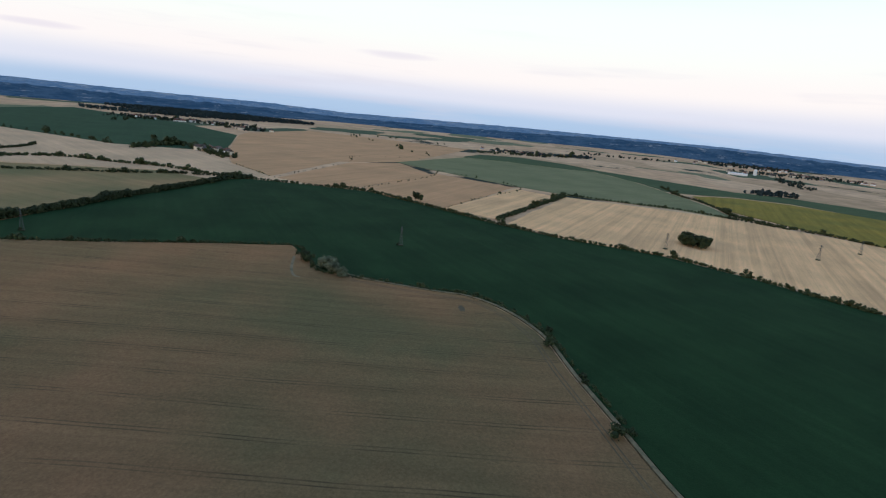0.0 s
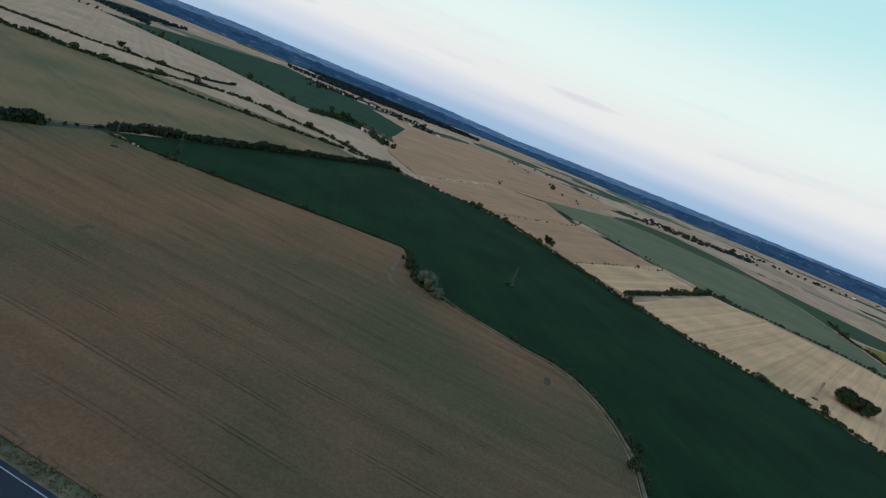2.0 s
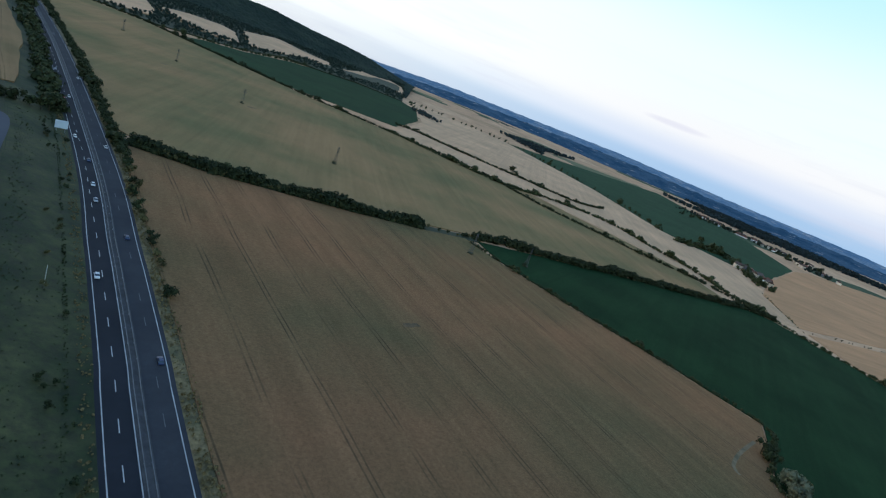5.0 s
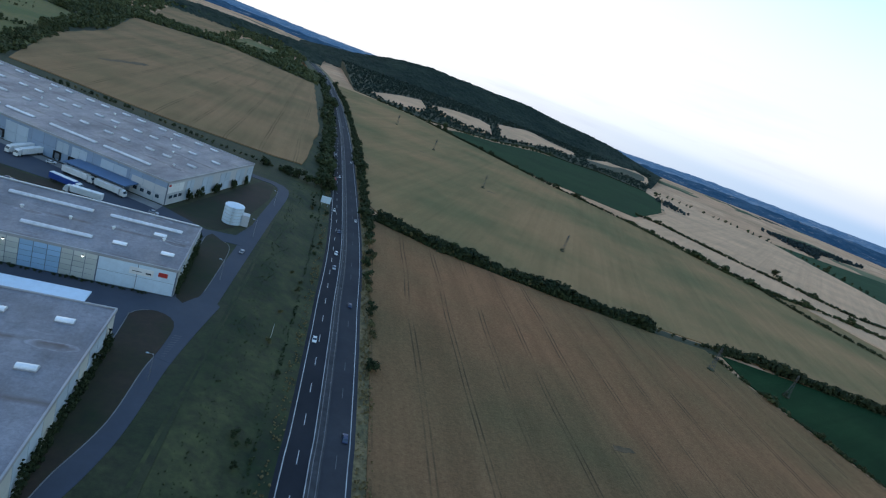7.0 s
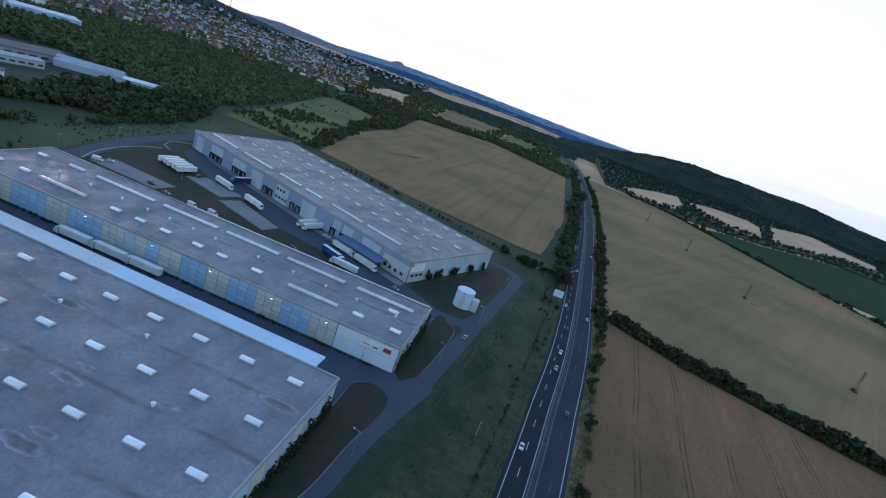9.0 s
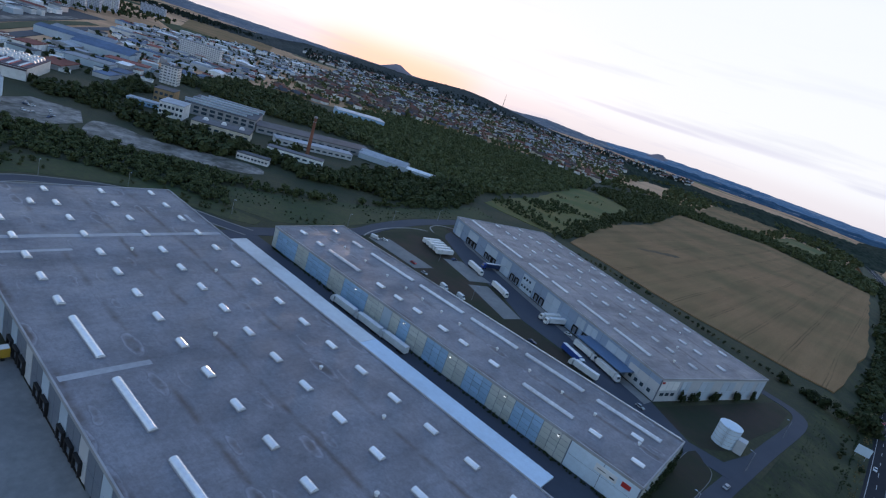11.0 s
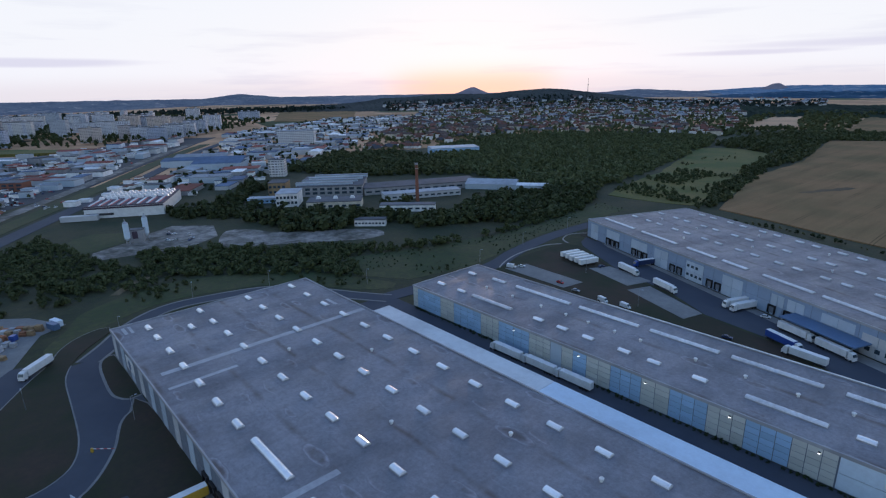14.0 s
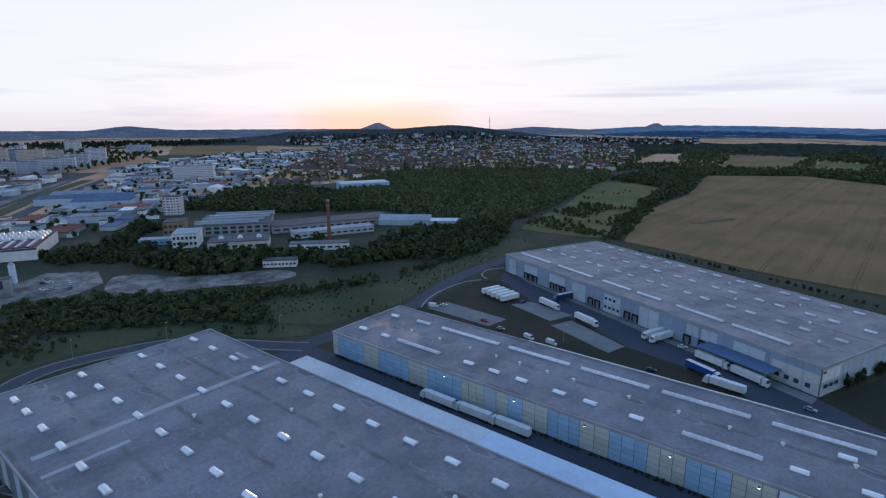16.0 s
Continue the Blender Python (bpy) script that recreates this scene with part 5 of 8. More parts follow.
GROUND = WEST + 0.16
white_lorry = lorry(WHITE, WHITE, "white articulated lorry parked on the warehouse yard")
white_lorry.matrix_basis = pose(-127, 248, GROUND, 0, 0, -22)
for x, y, h in ((-102, 238, -23), (-28.5, 219.5, -24), (-43, 226, -22), (-66.5, 239, 247.3), (-70.5, 241, 247.3), (-34.5, 206.5, 172), (-110, 134.3, 180), (-95.3, 134.6, 180), (-81, 134.8, 180)):
    copy_thing(white_lorry, pose(x, y, GROUND, 0, 0, h))
copy_thing(white_lorry, pose(-217.5, 4.0, GROUND, 0, 0, -44))
for cab, box, label, x, y, h in ((WHITE, BLUE, "articulated lorry with white cab and blue trailer", -43.5, 214, -24), (BLUE, NAVY, "dark blue articulated lorry backed to a dock", -126.5, 264.5, 247.3),
                                 (WHITE, YELLOW, "articulated lorry with white cab and yellow trailer at a dock", -111.5, 19.6, -90),
                                 (WHITE, BLUE, "lorry with white cab and blue trailer on the estate road", -147.5, -36, 75)):
    lorry(cab, box, label).matrix_basis = pose(x, y, GROUND, 0, 0, h)
white_trailer = trailer(WHITE, "white semi-trailer parked in a row on the lawn")
white_trailer.matrix_basis = pose(-164.5, 249.5, GROUND, 0, 0, 73)
for k in range(1, 5):
    copy_thing(white_trailer, pose(-164.5 + 3.9 * k, 249.5 - 1.3 * k + 0.5 * (k % 2), GROUND, 0, 0, 73))
white_car, silver_car, dark_car, red_car = car(WHITE, "small white passenger car"), car(SILVER, "small silver passenger car"), car(NAVY, "small dark passenger car"), car(RED, "small red passenger car")
CAR_Z = WEST + 0.17
white_car.matrix_basis, silver_car.matrix_basis = pose(-57, 236, CAR_Z, 0, 0, 20), pose(-8, 207.5, CAR_Z, 0, 0, -10)
dark_car.matrix_basis, red_car.matrix_basis = pose(-141.5, 245.5, CAR_Z + 0.02, 0, 0, 80), pose(-142, 210, CAR_Z + 0.02, 0, 0, 0)
for c, x, y, h in ((white_car, -172, 216, 30), (silver_car, -130, 206, 5), (dark_car, -60, 205, 10), (silver_car, 30.5, 189, 82)):
    copy_thing(c, pose(x, y, CAR_Z + 0.03, 0, 0, h))
for c, y, at in ((white_car, 140, -6.9), (silver_car, 209, -3.4), (white_car, 228, -3.4), (dark_car, 262, -3.4), (white_car, 300, -6.8), (red_car, 380, -6.8), (white_car, 390, -3.4), (silver_car, 470, -6.8), (dark_car, 173, 5.2), (white_car, 290, 6.8), (white_car, 455, 6.8), (silver_car, 640, 3.4), (dark_car, 90, 6.8)):
    t = turn_of(centre_x(y - 5), y - 5, centre_x(y + 5), y + 5)
    copy_thing(c, pose(centre_x(y) + at, y, PAVED + 0.02, 0, 0, t + (180 if at < 0 else 0)))

van = thing("delivery_van", "white delivery van parked beside the lawn", "van", "parked vans")
part("body", Build().box(-2.9, -1.0, 0.45, 1.5, 1.0, 2.5, 0.12), WHITE, van)
part("bonnet", Build().add([(1.5, -1.0, 0.45), (2.9, -0.95, 0.45), (2.9, 0.95, 0.45), (1.5, 1.0, 0.45), (1.5, -0.98, 2.4), (2.3, -0.9, 1.3), (2.3, 0.9, 1.3), (1.5, 0.98, 2.4), (2.9, -0.9, 1.1), (2.9, 0.9, 1.1)], [(3, 2, 1, 0), (4, 5, 6, 7), (5, 8, 9, 6), (1, 2, 9, 8), (0, 1, 8, 5, 4), (2, 3, 7, 6, 9), (0, 4, 7, 3)]), WHITE, van)
part("windscreen", Build().add([(1.62, -0.85, 2.3), (2.26, -0.8, 1.42), (2.26, 0.8, 1.42), (1.62, 0.85, 2.3), (1.66, -0.85, 2.33), (2.3, -0.8, 1.45), (2.3, 0.8, 1.45), (1.66, 0.85, 2.33)], [(4, 5, 6, 7), (0, 1, 5, 4), (2, 3, 7, 6), (1, 2, 6, 5), (3, 0, 4, 7)]), PANE, van)
for x in (-1.9, 1.9):
    for s in (-1, 1):
        part("wheel", Build().tube((x, s * 0.8, 0.36), (x, s * 1.02, 0.36), 0.36, 0.36, 12), BLACK, van)
van.matrix_basis = pose(-114, 204, WEST + 0.06, 0, 0, -14)
for x, y, h in ((-103, 204.5, -10), (-175, 211, 20)):
    copy_thing(van, pose(x, y, WEST + 0.18, 0, 0, h))
gate = thing("barrier_gate", "red and white lifting barrier across a road", "barrier", at=pose(-151, 9.2, WEST + 0.14, 0, 0, 48))
part("cabinet", Build().box(-0.3, -0.3, 0, 0.3, 0.3, 1.2, 0.04), YELLOW, gate)
for k in range(6):
    part("boom", Build().box(0.3 + 1.0 * k, -0.06, 0.95, 1.3 + 1.0 * k, 0.06, 1.1), RED if k % 2 else WHITE, gate, "red band" if k % 2 else "white band")
marker = thing("marker_post", "tall white marker post in rough grass", "post", at=pose(47, 131, 2.4))
part("pole", Build().tube((0, 0, 0), (0, 0, 6.4), 0.07, 0.06, 6), WHITE, marker)
part("cap", Build().tube((0, 0, 6.4), (0, 0, 6.55), 0.12, 0.05, 6), STEEL, marker)
banner = thing("site_fence", "white fence panels beside a lawn strip", "fence", at=pose(-199.5, -19.6, WEST + 0.2, 0, 0, 144))
for k in range(4):
    part("panel", Build().box(-4.3 + 2.2 * k, -0.06, 0.3, -2.2 + 2.2 * k, 0.06, 2.0, 0.02), WHITE, banner)
    part("post", Build().box(-4.36 + 2.2 * k, -0.07, 0, -4.26 + 2.2 * k, 0.07, 2.2), STEEL, banner)

# ---- small structures by the yards ----
tank = thing("water_tank", "pale blue-white sprinkler water tank with a pump box", "tank", at=pose(22, 221.5, WEST))
part("shell", Build().tube((0, 0, 0), (0, 0, 8.4), 4.3, 4.3, 28), CANOPY, tank)
part("cover", Build().tube((0, 0, 8.4), (0, 0, 9.1), 4.4, 0.5, 28), CANOPY, tank)
part("pump_box", Build().box(4.1, -2.2, 0, 7.4, 2.2, 5.4, 0.06), WHITE_WALL, tank)
for k in range(5):
    part("hoop", Build().tube((0, 0, 1.4 + 1.6 * k), (0, 0, 1.5 + 1.6 * k), 4.38, 4.38, 28), STEEL, tank)
part("ladder", Build().box(-0.3, -4.55, 0.2, -0.22, -4.4, 9.0).box(0.22, -4.55, 0.2, 0.3, -4.4, 9.0), STEEL, tank)
gantry = thing("road_sign", "large pale road sign board seen from behind", "sign", at=pose(69, 303, 0.9, 0, 0, 4))
part("board", Build().box(-3.0, -0.1, 2.2, 3.0, 0.1, 6.6, 0.04), CANOPY, gantry)
for x in (-2, 2):
    part("post", Build().box(x - 0.12, 0.12, -0.5, x + 0.12, 0.36, 6.4), STEEL, gantry)
shed = thing("container", "white steel storage container on the lawn", "container", at=pose(-113, -6, WEST + 0.21, 0, 0, 40))
part("body", Build().box(-2.7, -1.1, 0, 2.7, 1.1, 2.3, 0.05), WHITE, shed)
part("door", Build().box(2.7, -0.95, 0.15, 2.76, 0.95, 2.15), PALE_GREY, shed)
board = thing("sign_totem", "small pale sign board on a post", "sign", at=pose(-128, 1.6, WEST + 0.2, 0, 0, 20))
part("panel", Build().box(-0.9, -0.12, 0.6, 0.9, 0.12, 4.2, 0.05), PALE_GREY, board)
part("post", Build().box(-0.08, -0.08, 0, 0.08, 0.08, 0.6), STEEL, board)


def street_lamp():
    l = thing("street_lamp", "slim grey street lamp with a bent arm", "lamp", "yard lamps")
    part("pole", Build().tube((0, 0, 0), (0, 0, 8), 0.09, 0.06, 6), STEEL, l)
    part("arm", Build().tube((0, 0, 8), (1.4, 0, 8.3), 0.05, 0.04, 6), STEEL, l)
    part("head", Build().box(1.2, -0.15, 8.2, 1.9, 0.15, 8.36, 0.02), PALE_GREY, l)
    return l


first = street_lamp()
first.matrix_basis = pose(-210, 141, WEST)
for x, y, h in ((-243, 104, 0), (-254, 70, 0), (-232, 34, 20), (-193, 205, 0), (-200, 250, 0), (-203, 300, 0), (-160, 22, 90), (-190, -2, 0), (26, 160, 180), (33, 210, 180), (39, 262, 180), (18, 95, 180), (-142, 232, 0), (-100, 210, 0), (-150, 100, 0)):
    if not (-214 < x < 5 and 28 < y < 110):
        copy_thing(first, pose(x, y, WEST, 0, 0, h))

# storage yard: racks, stacks, containers, an open shed
yard_shed = thing("open_shed", "open steel shed with a pale flat roof", "shed", at=pose(-268, -55, WEST + 0.09, 0, 0, 50))
part("roof", Build().box(-12, -14, 5.2, 22, 8, 5.7, 0.06), CANOPY, yard_shed)
part("fascia", Build().box(-12, 8.02, 4.4, 22, 8.3, 5.7), DARK, yard_shed)
for x in (-10, 0, 10, 20):
    for y in (-12, 7):
        part("post", Build().box(x - 0.2, y - 0.2, 0, x + 0.2, y + 0.2, 5.2), STEEL, yard_shed)
hall = thing("office_hall", "dark low hall with a pale band", "building", at=pose(-240, -46, WEST + 0.09, 0, 0, 50))
part("wall", Build().box(-12, -16, 0, 12, 6, 4.6), GREY_WALL, hall)
part("roof", Build().box(-12.3, -16.3, 4.6, 12.3, 6.3, 5.0, 0.05), DARK, hall)
part("band", Build().box(-12.2, 6.02, 2.9, 12.2, 6.16, 3.4), WHITE, hall)
BOARDS = mat("stacked_timber", (0.30, 0.21, 0.12), (0.20, 0.14, 0.085), fine=1.5, broad=0.3, grain=0.3, each=0.25)
SACKS = mat("wrapped_pallets", (0.42, 0.42, 0.42), (0.26, 0.28, 0.33), fine=0.8, broad=0.4, grain=0.25, each=0.35)
BRICKS = mat("stacked_bricks", (0.34, 0.15, 0.08), (0.26, 0.12, 0.07), fine=1.2, broad=0.4, grain=0.25, each=0.3)
rnd = random.Random(5)
STACKS = []
for name, m, label in (("timber_stack", BOARDS, "stack of boards in the storage yard"), ("pallet_stack", SACKS, "wrapped pale pallet stack in the storage yard"), ("brick_stack", BRICKS, "stack of reddish bricks in the storage yard"), ("pipe_stack", BLUE, "stack of blue plastic goods in the storage yard")):
    s = thing(name, label, "stack", "goods in the storage yard", at=pose(-262, -10, WEST + 0.09))
    for k in range(3):
        part("layer", Build().box(-1.5 + 0.1 * k, -1.0, 0.15 + 0.8 * k, 1.5 - 0.12 * k, 1.0, 0.9 + 0.8 * k, 0.04), m, s)
    part("pallet", Build().box(-1.5, -1.0, 0, 1.5, 1.0, 0.14), BOARDS, s)
    STACKS.append(s)
def goods(x, y, turn, pick):
    copy_thing(STACKS[pick], pose(x, y, WEST + 0.09, 0, 0, turn) @ Matrix.Diagonal((rnd.uniform(0.7, 1.1), rnd.uniform(0.8, 1.1), rnd.uniform(0.45, 1.15), 1)))


for k in range(22):      # the tall row along the back of the yard
    t = k / 21
    goods(-297 + 37 * t, -36 + 46 * t + rnd.uniform(-0.5, 0.5), 50, rnd.choice((0, 0, 2, 0, 1)))
    goods(-293 + 36 * t, -38.5 + 45 * t + rnd.uniform(-0.5, 0.5), 50, rnd.choice((0, 2, 0, 1)))
for row in range(3):     # low goods in the middle
    for k in range(16):
        t = k / 15
        if rnd.random() < 0.85:
            goods(-284 + 4.6 * row + 30 * t + rnd.uniform(-0.8, 0.8), -39 - 2.4 * row + 42 * t + rnd.uniform(-0.8, 0.8), 50 + rnd.choice((0, 90)), rnd.choice((1, 1, 1, 3, 0, 2)))
for k in range(14):      # the timber rack before the open lane
    t = k / 13
    goods(-263 + 25 * t, -29.5 + 25 * t, 45, rnd.choice((0, 0, 2)))
for k in range(14):
    goods(rnd.uniform(-262, -246), -34 + rnd.uniform(-4, 20) * 0.6, rnd.uniform(0, 90), rnd.choice((1, 3, 2, 0)))
for x, y in ((-222, -22), (-225, -26), (-230, -24), (-216, -24), (-219, -29), (-228, -20), (-212, -21)):
    goods(x, y, rnd.uniform(0, 90), rnd.choice((1, 3)))


def shipping_container(m, label, x, y, h, z=0.0):
    c = thing("shipping_container", label, "container", "containers", at=pose(x, y, WEST + 0.09 + z, 0, 0, h))
    b = Build().box(-3.0, -1.22, 0, 3.0, 1.22, 2.6, 0.04)
    for k in range(10):
        for s in (-1, 1):
            b.box(-2.8 + 0.58 * k, s * 1.22 - 0.05, 0.15, -2.55 + 0.58 * k, s * 1.22 + 0.05, 2.45)
    part("body", b, m, c)
    part("door", Build().box(3.0, -1.1, 0.15, 3.07, 1.1, 2.45), m, c)


for k, m in enumerate((ORANGE, RED, ORANGE, YELLOW, DARK, DARK, SACKS)):
    shipping_container(m, "corrugated steel container in a row by the road", -190 - 2.3 * k, -39.5 + 2.2 * k, -44)
    if k in (0, 1, 2):
        shipping_container(m, "corrugated steel container in a row by the road", -190 - 2.3 * k, -39.5 + 2.2 * k, -44, 2.61)
for k, m in enumerate((YELLOW, YELLOW, BLUE)):
    shipping_container(m, "corrugated steel container at the back of the yard", -312 + 3 * k, -50 + 4 * k, 40)
for k, m in enumerate((CANOPY, SHEET_BLUE)):
    shipping_container(m, "pale site container at the yard's edge", -262 + 3.4 * k, 16 - 1.6 * k, 20)

# ---- power line ----
def pylon(height):
    p = thing("power_pylon", "slender lattice power pylon in a field", "pylon", "power line")
    b, n = Build(), 7
    at = lambda k, s, t: (s * (1.2 * (1 - k / n) ** 1.6 + 0.22), t * (1.2 * (1 - k / n) ** 1.6 + 0.28), height * k / n)
    for s in (-1, 1):
        for t in (-1, 1):
            for k in range(n):
                b.tube(at(k, s, t), at(k + 1, s, t), 0.07, 0.06, 4)
    for k in range(n):
        for s in (-1, 1):
            b.tube(at(k, s, -1), at(k + 1, s, 1), 0.035, 0.035, 4).tube(at(k, -1, s), at(k + 1, 1, s), 0.05, 0.05, 4)
            b.tube(at(k, s, 1), at(k + 1, s, -1), 0.05, 0.05, 4)
    part("lattice", b, PYLON_STEEL, p)
    part("footing", Build().box(-1.7, -1.7, -0.2, 1.7, 1.7, 0.9, 0.2), SCRUB, p, "weedy footing")
    for z, r in ((height - 0.6, 1.4), (height - 2.2, 2.0), (height - 3.8, 1.5)):
        arm = part("arm", Build().tube((-r, 0, z), (r, 0, z), 0.09, 0.09, 4).tube((-r, 0, z), (0, 0, z + 0.8), 0.05, 0.05, 4).tube((r, 0, z), (0, 0, z + 0.8), 0.05, 0.05, 4), PYLON_STEEL, p)
        for x in (-r + 0.1, r - 0.1):
            part("insulator", Build().tube((x, 0, z - 1.2), (x, 0, z), 0.09, 0.09, 6), PYLON_STEEL, arm)
    return p


PYLON_STEEL = mat("weathered_steel", (0.09, 0.095, 0.10), None, fine=1.0, broad=0.3, rough=0.7, metal=0.2)
first_pylon = pylon(15.5)
first_pylon.matrix_basis = pose(346, 183, 0.3, 0, 0, 20)
for x, y in ((373, -78), (277, 366), (255, 540), (230, 705), (197, 850), (427, -335), (423, -496), (466, -585), (298, 196)):
    copy_thing(first_pylon, pose(x, y, 0.4, 0, 0, 15))
for x, y, label in ((178.7, 106.7, "dark patch of lodged wheat"), (232.9, -105.4, "dark patch of lodged wheat"), (262, 530, "dark patch of lodged wheat"), (205, 655, "dark patch of lodged wheat")):
    hole = Build().prism(jag([(x - 5, y - 1.4), (x, y - 2), (x + 5, y - 1), (x + 4, y + 1.2), (x - 4, y + 1.6)], 1.5, 0.4, int(x)), 0.2, 0.74)
    setting("lodged_patch", hole, PRESSED, label, "field")
lodged = Build().prism(jag([(-135, 530), (-124, 545), (-106, 575), (-104, 590), (-112, 588), (-126, 556)], 4, 1.5, 8), 6.2, 6.74)
setting("lodged_patch", lodged, PRESSED, "dark patch of lodged wheat", "field")

# ---- trees and hedges ----
ICO = [(0.0, 0.0, 1.0)] + [(math.cos(2 * math.pi * i / 5) * 0.894, math.sin(2 * math.pi * i / 5) * 0.894, 0.447) for i in range(5)] + [(math.cos(2 * math.pi * (i + 0.5) / 5) * 0.894, math.sin(2 * math.pi * (i + 0.5) / 5) * 0.894, -0.447) for i in range(5)] + [(0.0, 0.0, -1.0)]
ICO_F = [(0, 1 + i, 1 + (i + 1) % 5) for i in range(5)] + [(1 + i, 6 + i, 1 + (i + 1) % 5) for i in range(5)] + [(1 + (i + 1) % 5, 6 + i, 6 + (i + 1) % 5) for i in range(5)] + [(6 + i, 11, 6 + (i + 1) % 5) for i in range(5)]


def foliage(rnd, lobes, per_lobe, size, wide=0.5, low=0.15):
    """A crown one unit high: lobes of leaf clumps round dark cores."""
    verts, faces = [], []
    for k in range(lobes):
        a, r = rnd.uniform(0, 2 * math.pi), wide * 0.62 * math.sqrt(rnd.random())
        z = rnd.uniform(low + 0.18, 0.82)
        c = Vector((math.cos(a) * r, math.sin(a) * r, z))
        s = rnd.uniform(0.6, 1.0) * wide * (0.62 if z < 0.6 else 0.45)
        n = len(verts)
        verts += [tuple(c + Vector(p) * s * rnd.uniform(0.6, 0.85)) for p in ICO]
        faces += [tuple(i + n for i in f) for f in ICO_F]
        for j in range(per_lobe):
            d = Vector((rnd.gauss(0, 1), rnd.gauss(0, 1), rnd.gauss(0.25, 0.9))).normalized()
            p = c + d * s * rnd.uniform(0.82, 1.18)
            q = (d + Vector((rnd.gauss(0, 0.5), rnd.gauss(0, 0.5), rnd.gauss(0.2, 0.5)))).to_track_quat("Z", "Y")
            e = size * rnd.uniform(0.6, 1.25)
            n = len(verts)
            verts += [tuple(p + q @ Vector((x * e, y * e, z_ * e))) for x, y, z_ in ((-1, -0.6, 0), (0.2, -1, 0.15), (1, 0.3, -0.1), (-0.3, 1, 0.1))]
            faces.append((n, n + 1, n + 2, n + 3))
    return verts, faces


def tree(rnd, name, label, m, height, wide, lobes, per_lobe, size, category="tree", trunk=True):
    t = thing(name, label, category, "trees" if trunk else "bushes")
    v, f = foliage(rnd, lobes, per_lobe, size, wide)
    part("crown", Build().add([(x * height, y * height, z * height) for x, y, z in v], f), m, t)
    b = Build().tube((0, 0, -0.3), (0, 0, height * 0.5), height * 0.028, height * 0.014, 7)
    for k in range(4):
        a = rnd.uniform(0, 6.3)
        b.tube((0, 0, height * (0.2 + 0.07 * k)), (math.cos(a) * height * wide * 0.5, math.sin(a) * height * wide * 0.5, height * (0.45 + 0.08 * k)), height * 0.012, height * 0.004, 5)
    part("trunk", b, BARK, t)
    return t


rnd = random.Random(11)
TREES = [tree(rnd, "tree", "dark green broadleaf tree with an uneven crown", LEAF, 10, w, 9, 34, 0.055) for w in (0.40, 0.46, 0.52)]
BUSHES = [tree(rnd, "bush", "dense dull green shrub in a hedge", m, 4, 0.62, 6, 30, 0.075, "bush", False) for m in (LEAF, LEAF, LEAF_WARM)]
WILLOW = tree(rnd, "willow_bush", "pale grey-green willow bush at a field corner", LEAF_PALE, 9, 0.62, 11, 44, 0.05)
POPLAR = tree(rnd, "poplar", "slim dark poplar beside a factory", LEAF, 16, 0.17, 9, 26, 0.03)
used = set()


def plant(kind, x, y, z, scale, stretch=1.0):
    """The first of a kind is moved to its place, the others are copies."""
    m = pose(x, y, z, 0, 0, rnd.uniform(0, 360)) @ Matrix.Diagonal((scale, scale, scale * stretch, 1))
    if kind.name not in used:
        used.add(kind.name)
        kind.matrix_basis = m
        return
    made = copy_thing(kind, pose(0, 0, 0))
    made.matrix_basis = m


def hedge(points, gap, kinds, lo, hi, z, spread=1.0, skip=0.0):
    line = curve(points, gap)
    for p in line:
        if rnd.random() < skip:
            continue
        s = rnd.uniform(lo, hi)
        plant(rnd.choice(kinds), p.x + rnd.uniform(-spread, spread), p.y + rnd.uniform(-spread, spread), z, s, rnd.uniform(0.85, 1.15))


hedge([(110, 309), (142, 284), (184, 268), (227, 252), (277, 238)], 5.0, BUSHES, 1.2, 1.8, 0.0, 1.5)
hedge([(106, 304), (140, 280), (182, 264), (225, 248), (275, 234)], 5.0, BUSHES, 0.7, 1.3, 0.0, 0.8)
hedge([(283, 240), (310, 231), (330, 229)], 4, BUSHES, 0.5, 0.9, 0.0, 1.0, 0.15)
setting("hedge_bank", strip(curve([(100, 311), (142, 284), (184, 268), (227, 252), (277, 238), (312, 229), (332, 227)], 8), -6.5, 6.5, -0.5, 0.45), SCRUB, "dark grassy bank below a hedge", "grass")


def templates(count, lobes, per_lobe, size, wide, seed):
    r, out = random.Random(seed), []
    for k in range(count):
        v, f = foliage(r, lobes, per_lobe, size, wide, 0.0)
        out.append((np.array(v), f))
    return out


CLUMPS = templates(6, 3, 13, 0.145, 0.55, 3)
COARSE = templates(6, 2, 7, 0.25, 0.55, 5)
TUFT = templates(6, 1, 9, 0.3, 0.6, 6)
FINE = templates(6, 5, 21, 0.094, 0.6, 4)


def set_clump(r, bank_of, verts, faces, px, py, base, s):
    v, f = r.choice(bank_of)
    a = r.uniform(0, 6.3)
    c, sn = math.cos(a) * s, math.sin(a) * s
    n = len(verts)
    verts += np.stack([v[:, 0] * c - v[:, 1] * sn + px, v[:, 0] * sn + v[:, 1] * c + py, v[:, 2] * s * 0.95 + base - 0.12 * s], 1).tolist()
    faces += [tuple(i + n for i in face) for face in f]


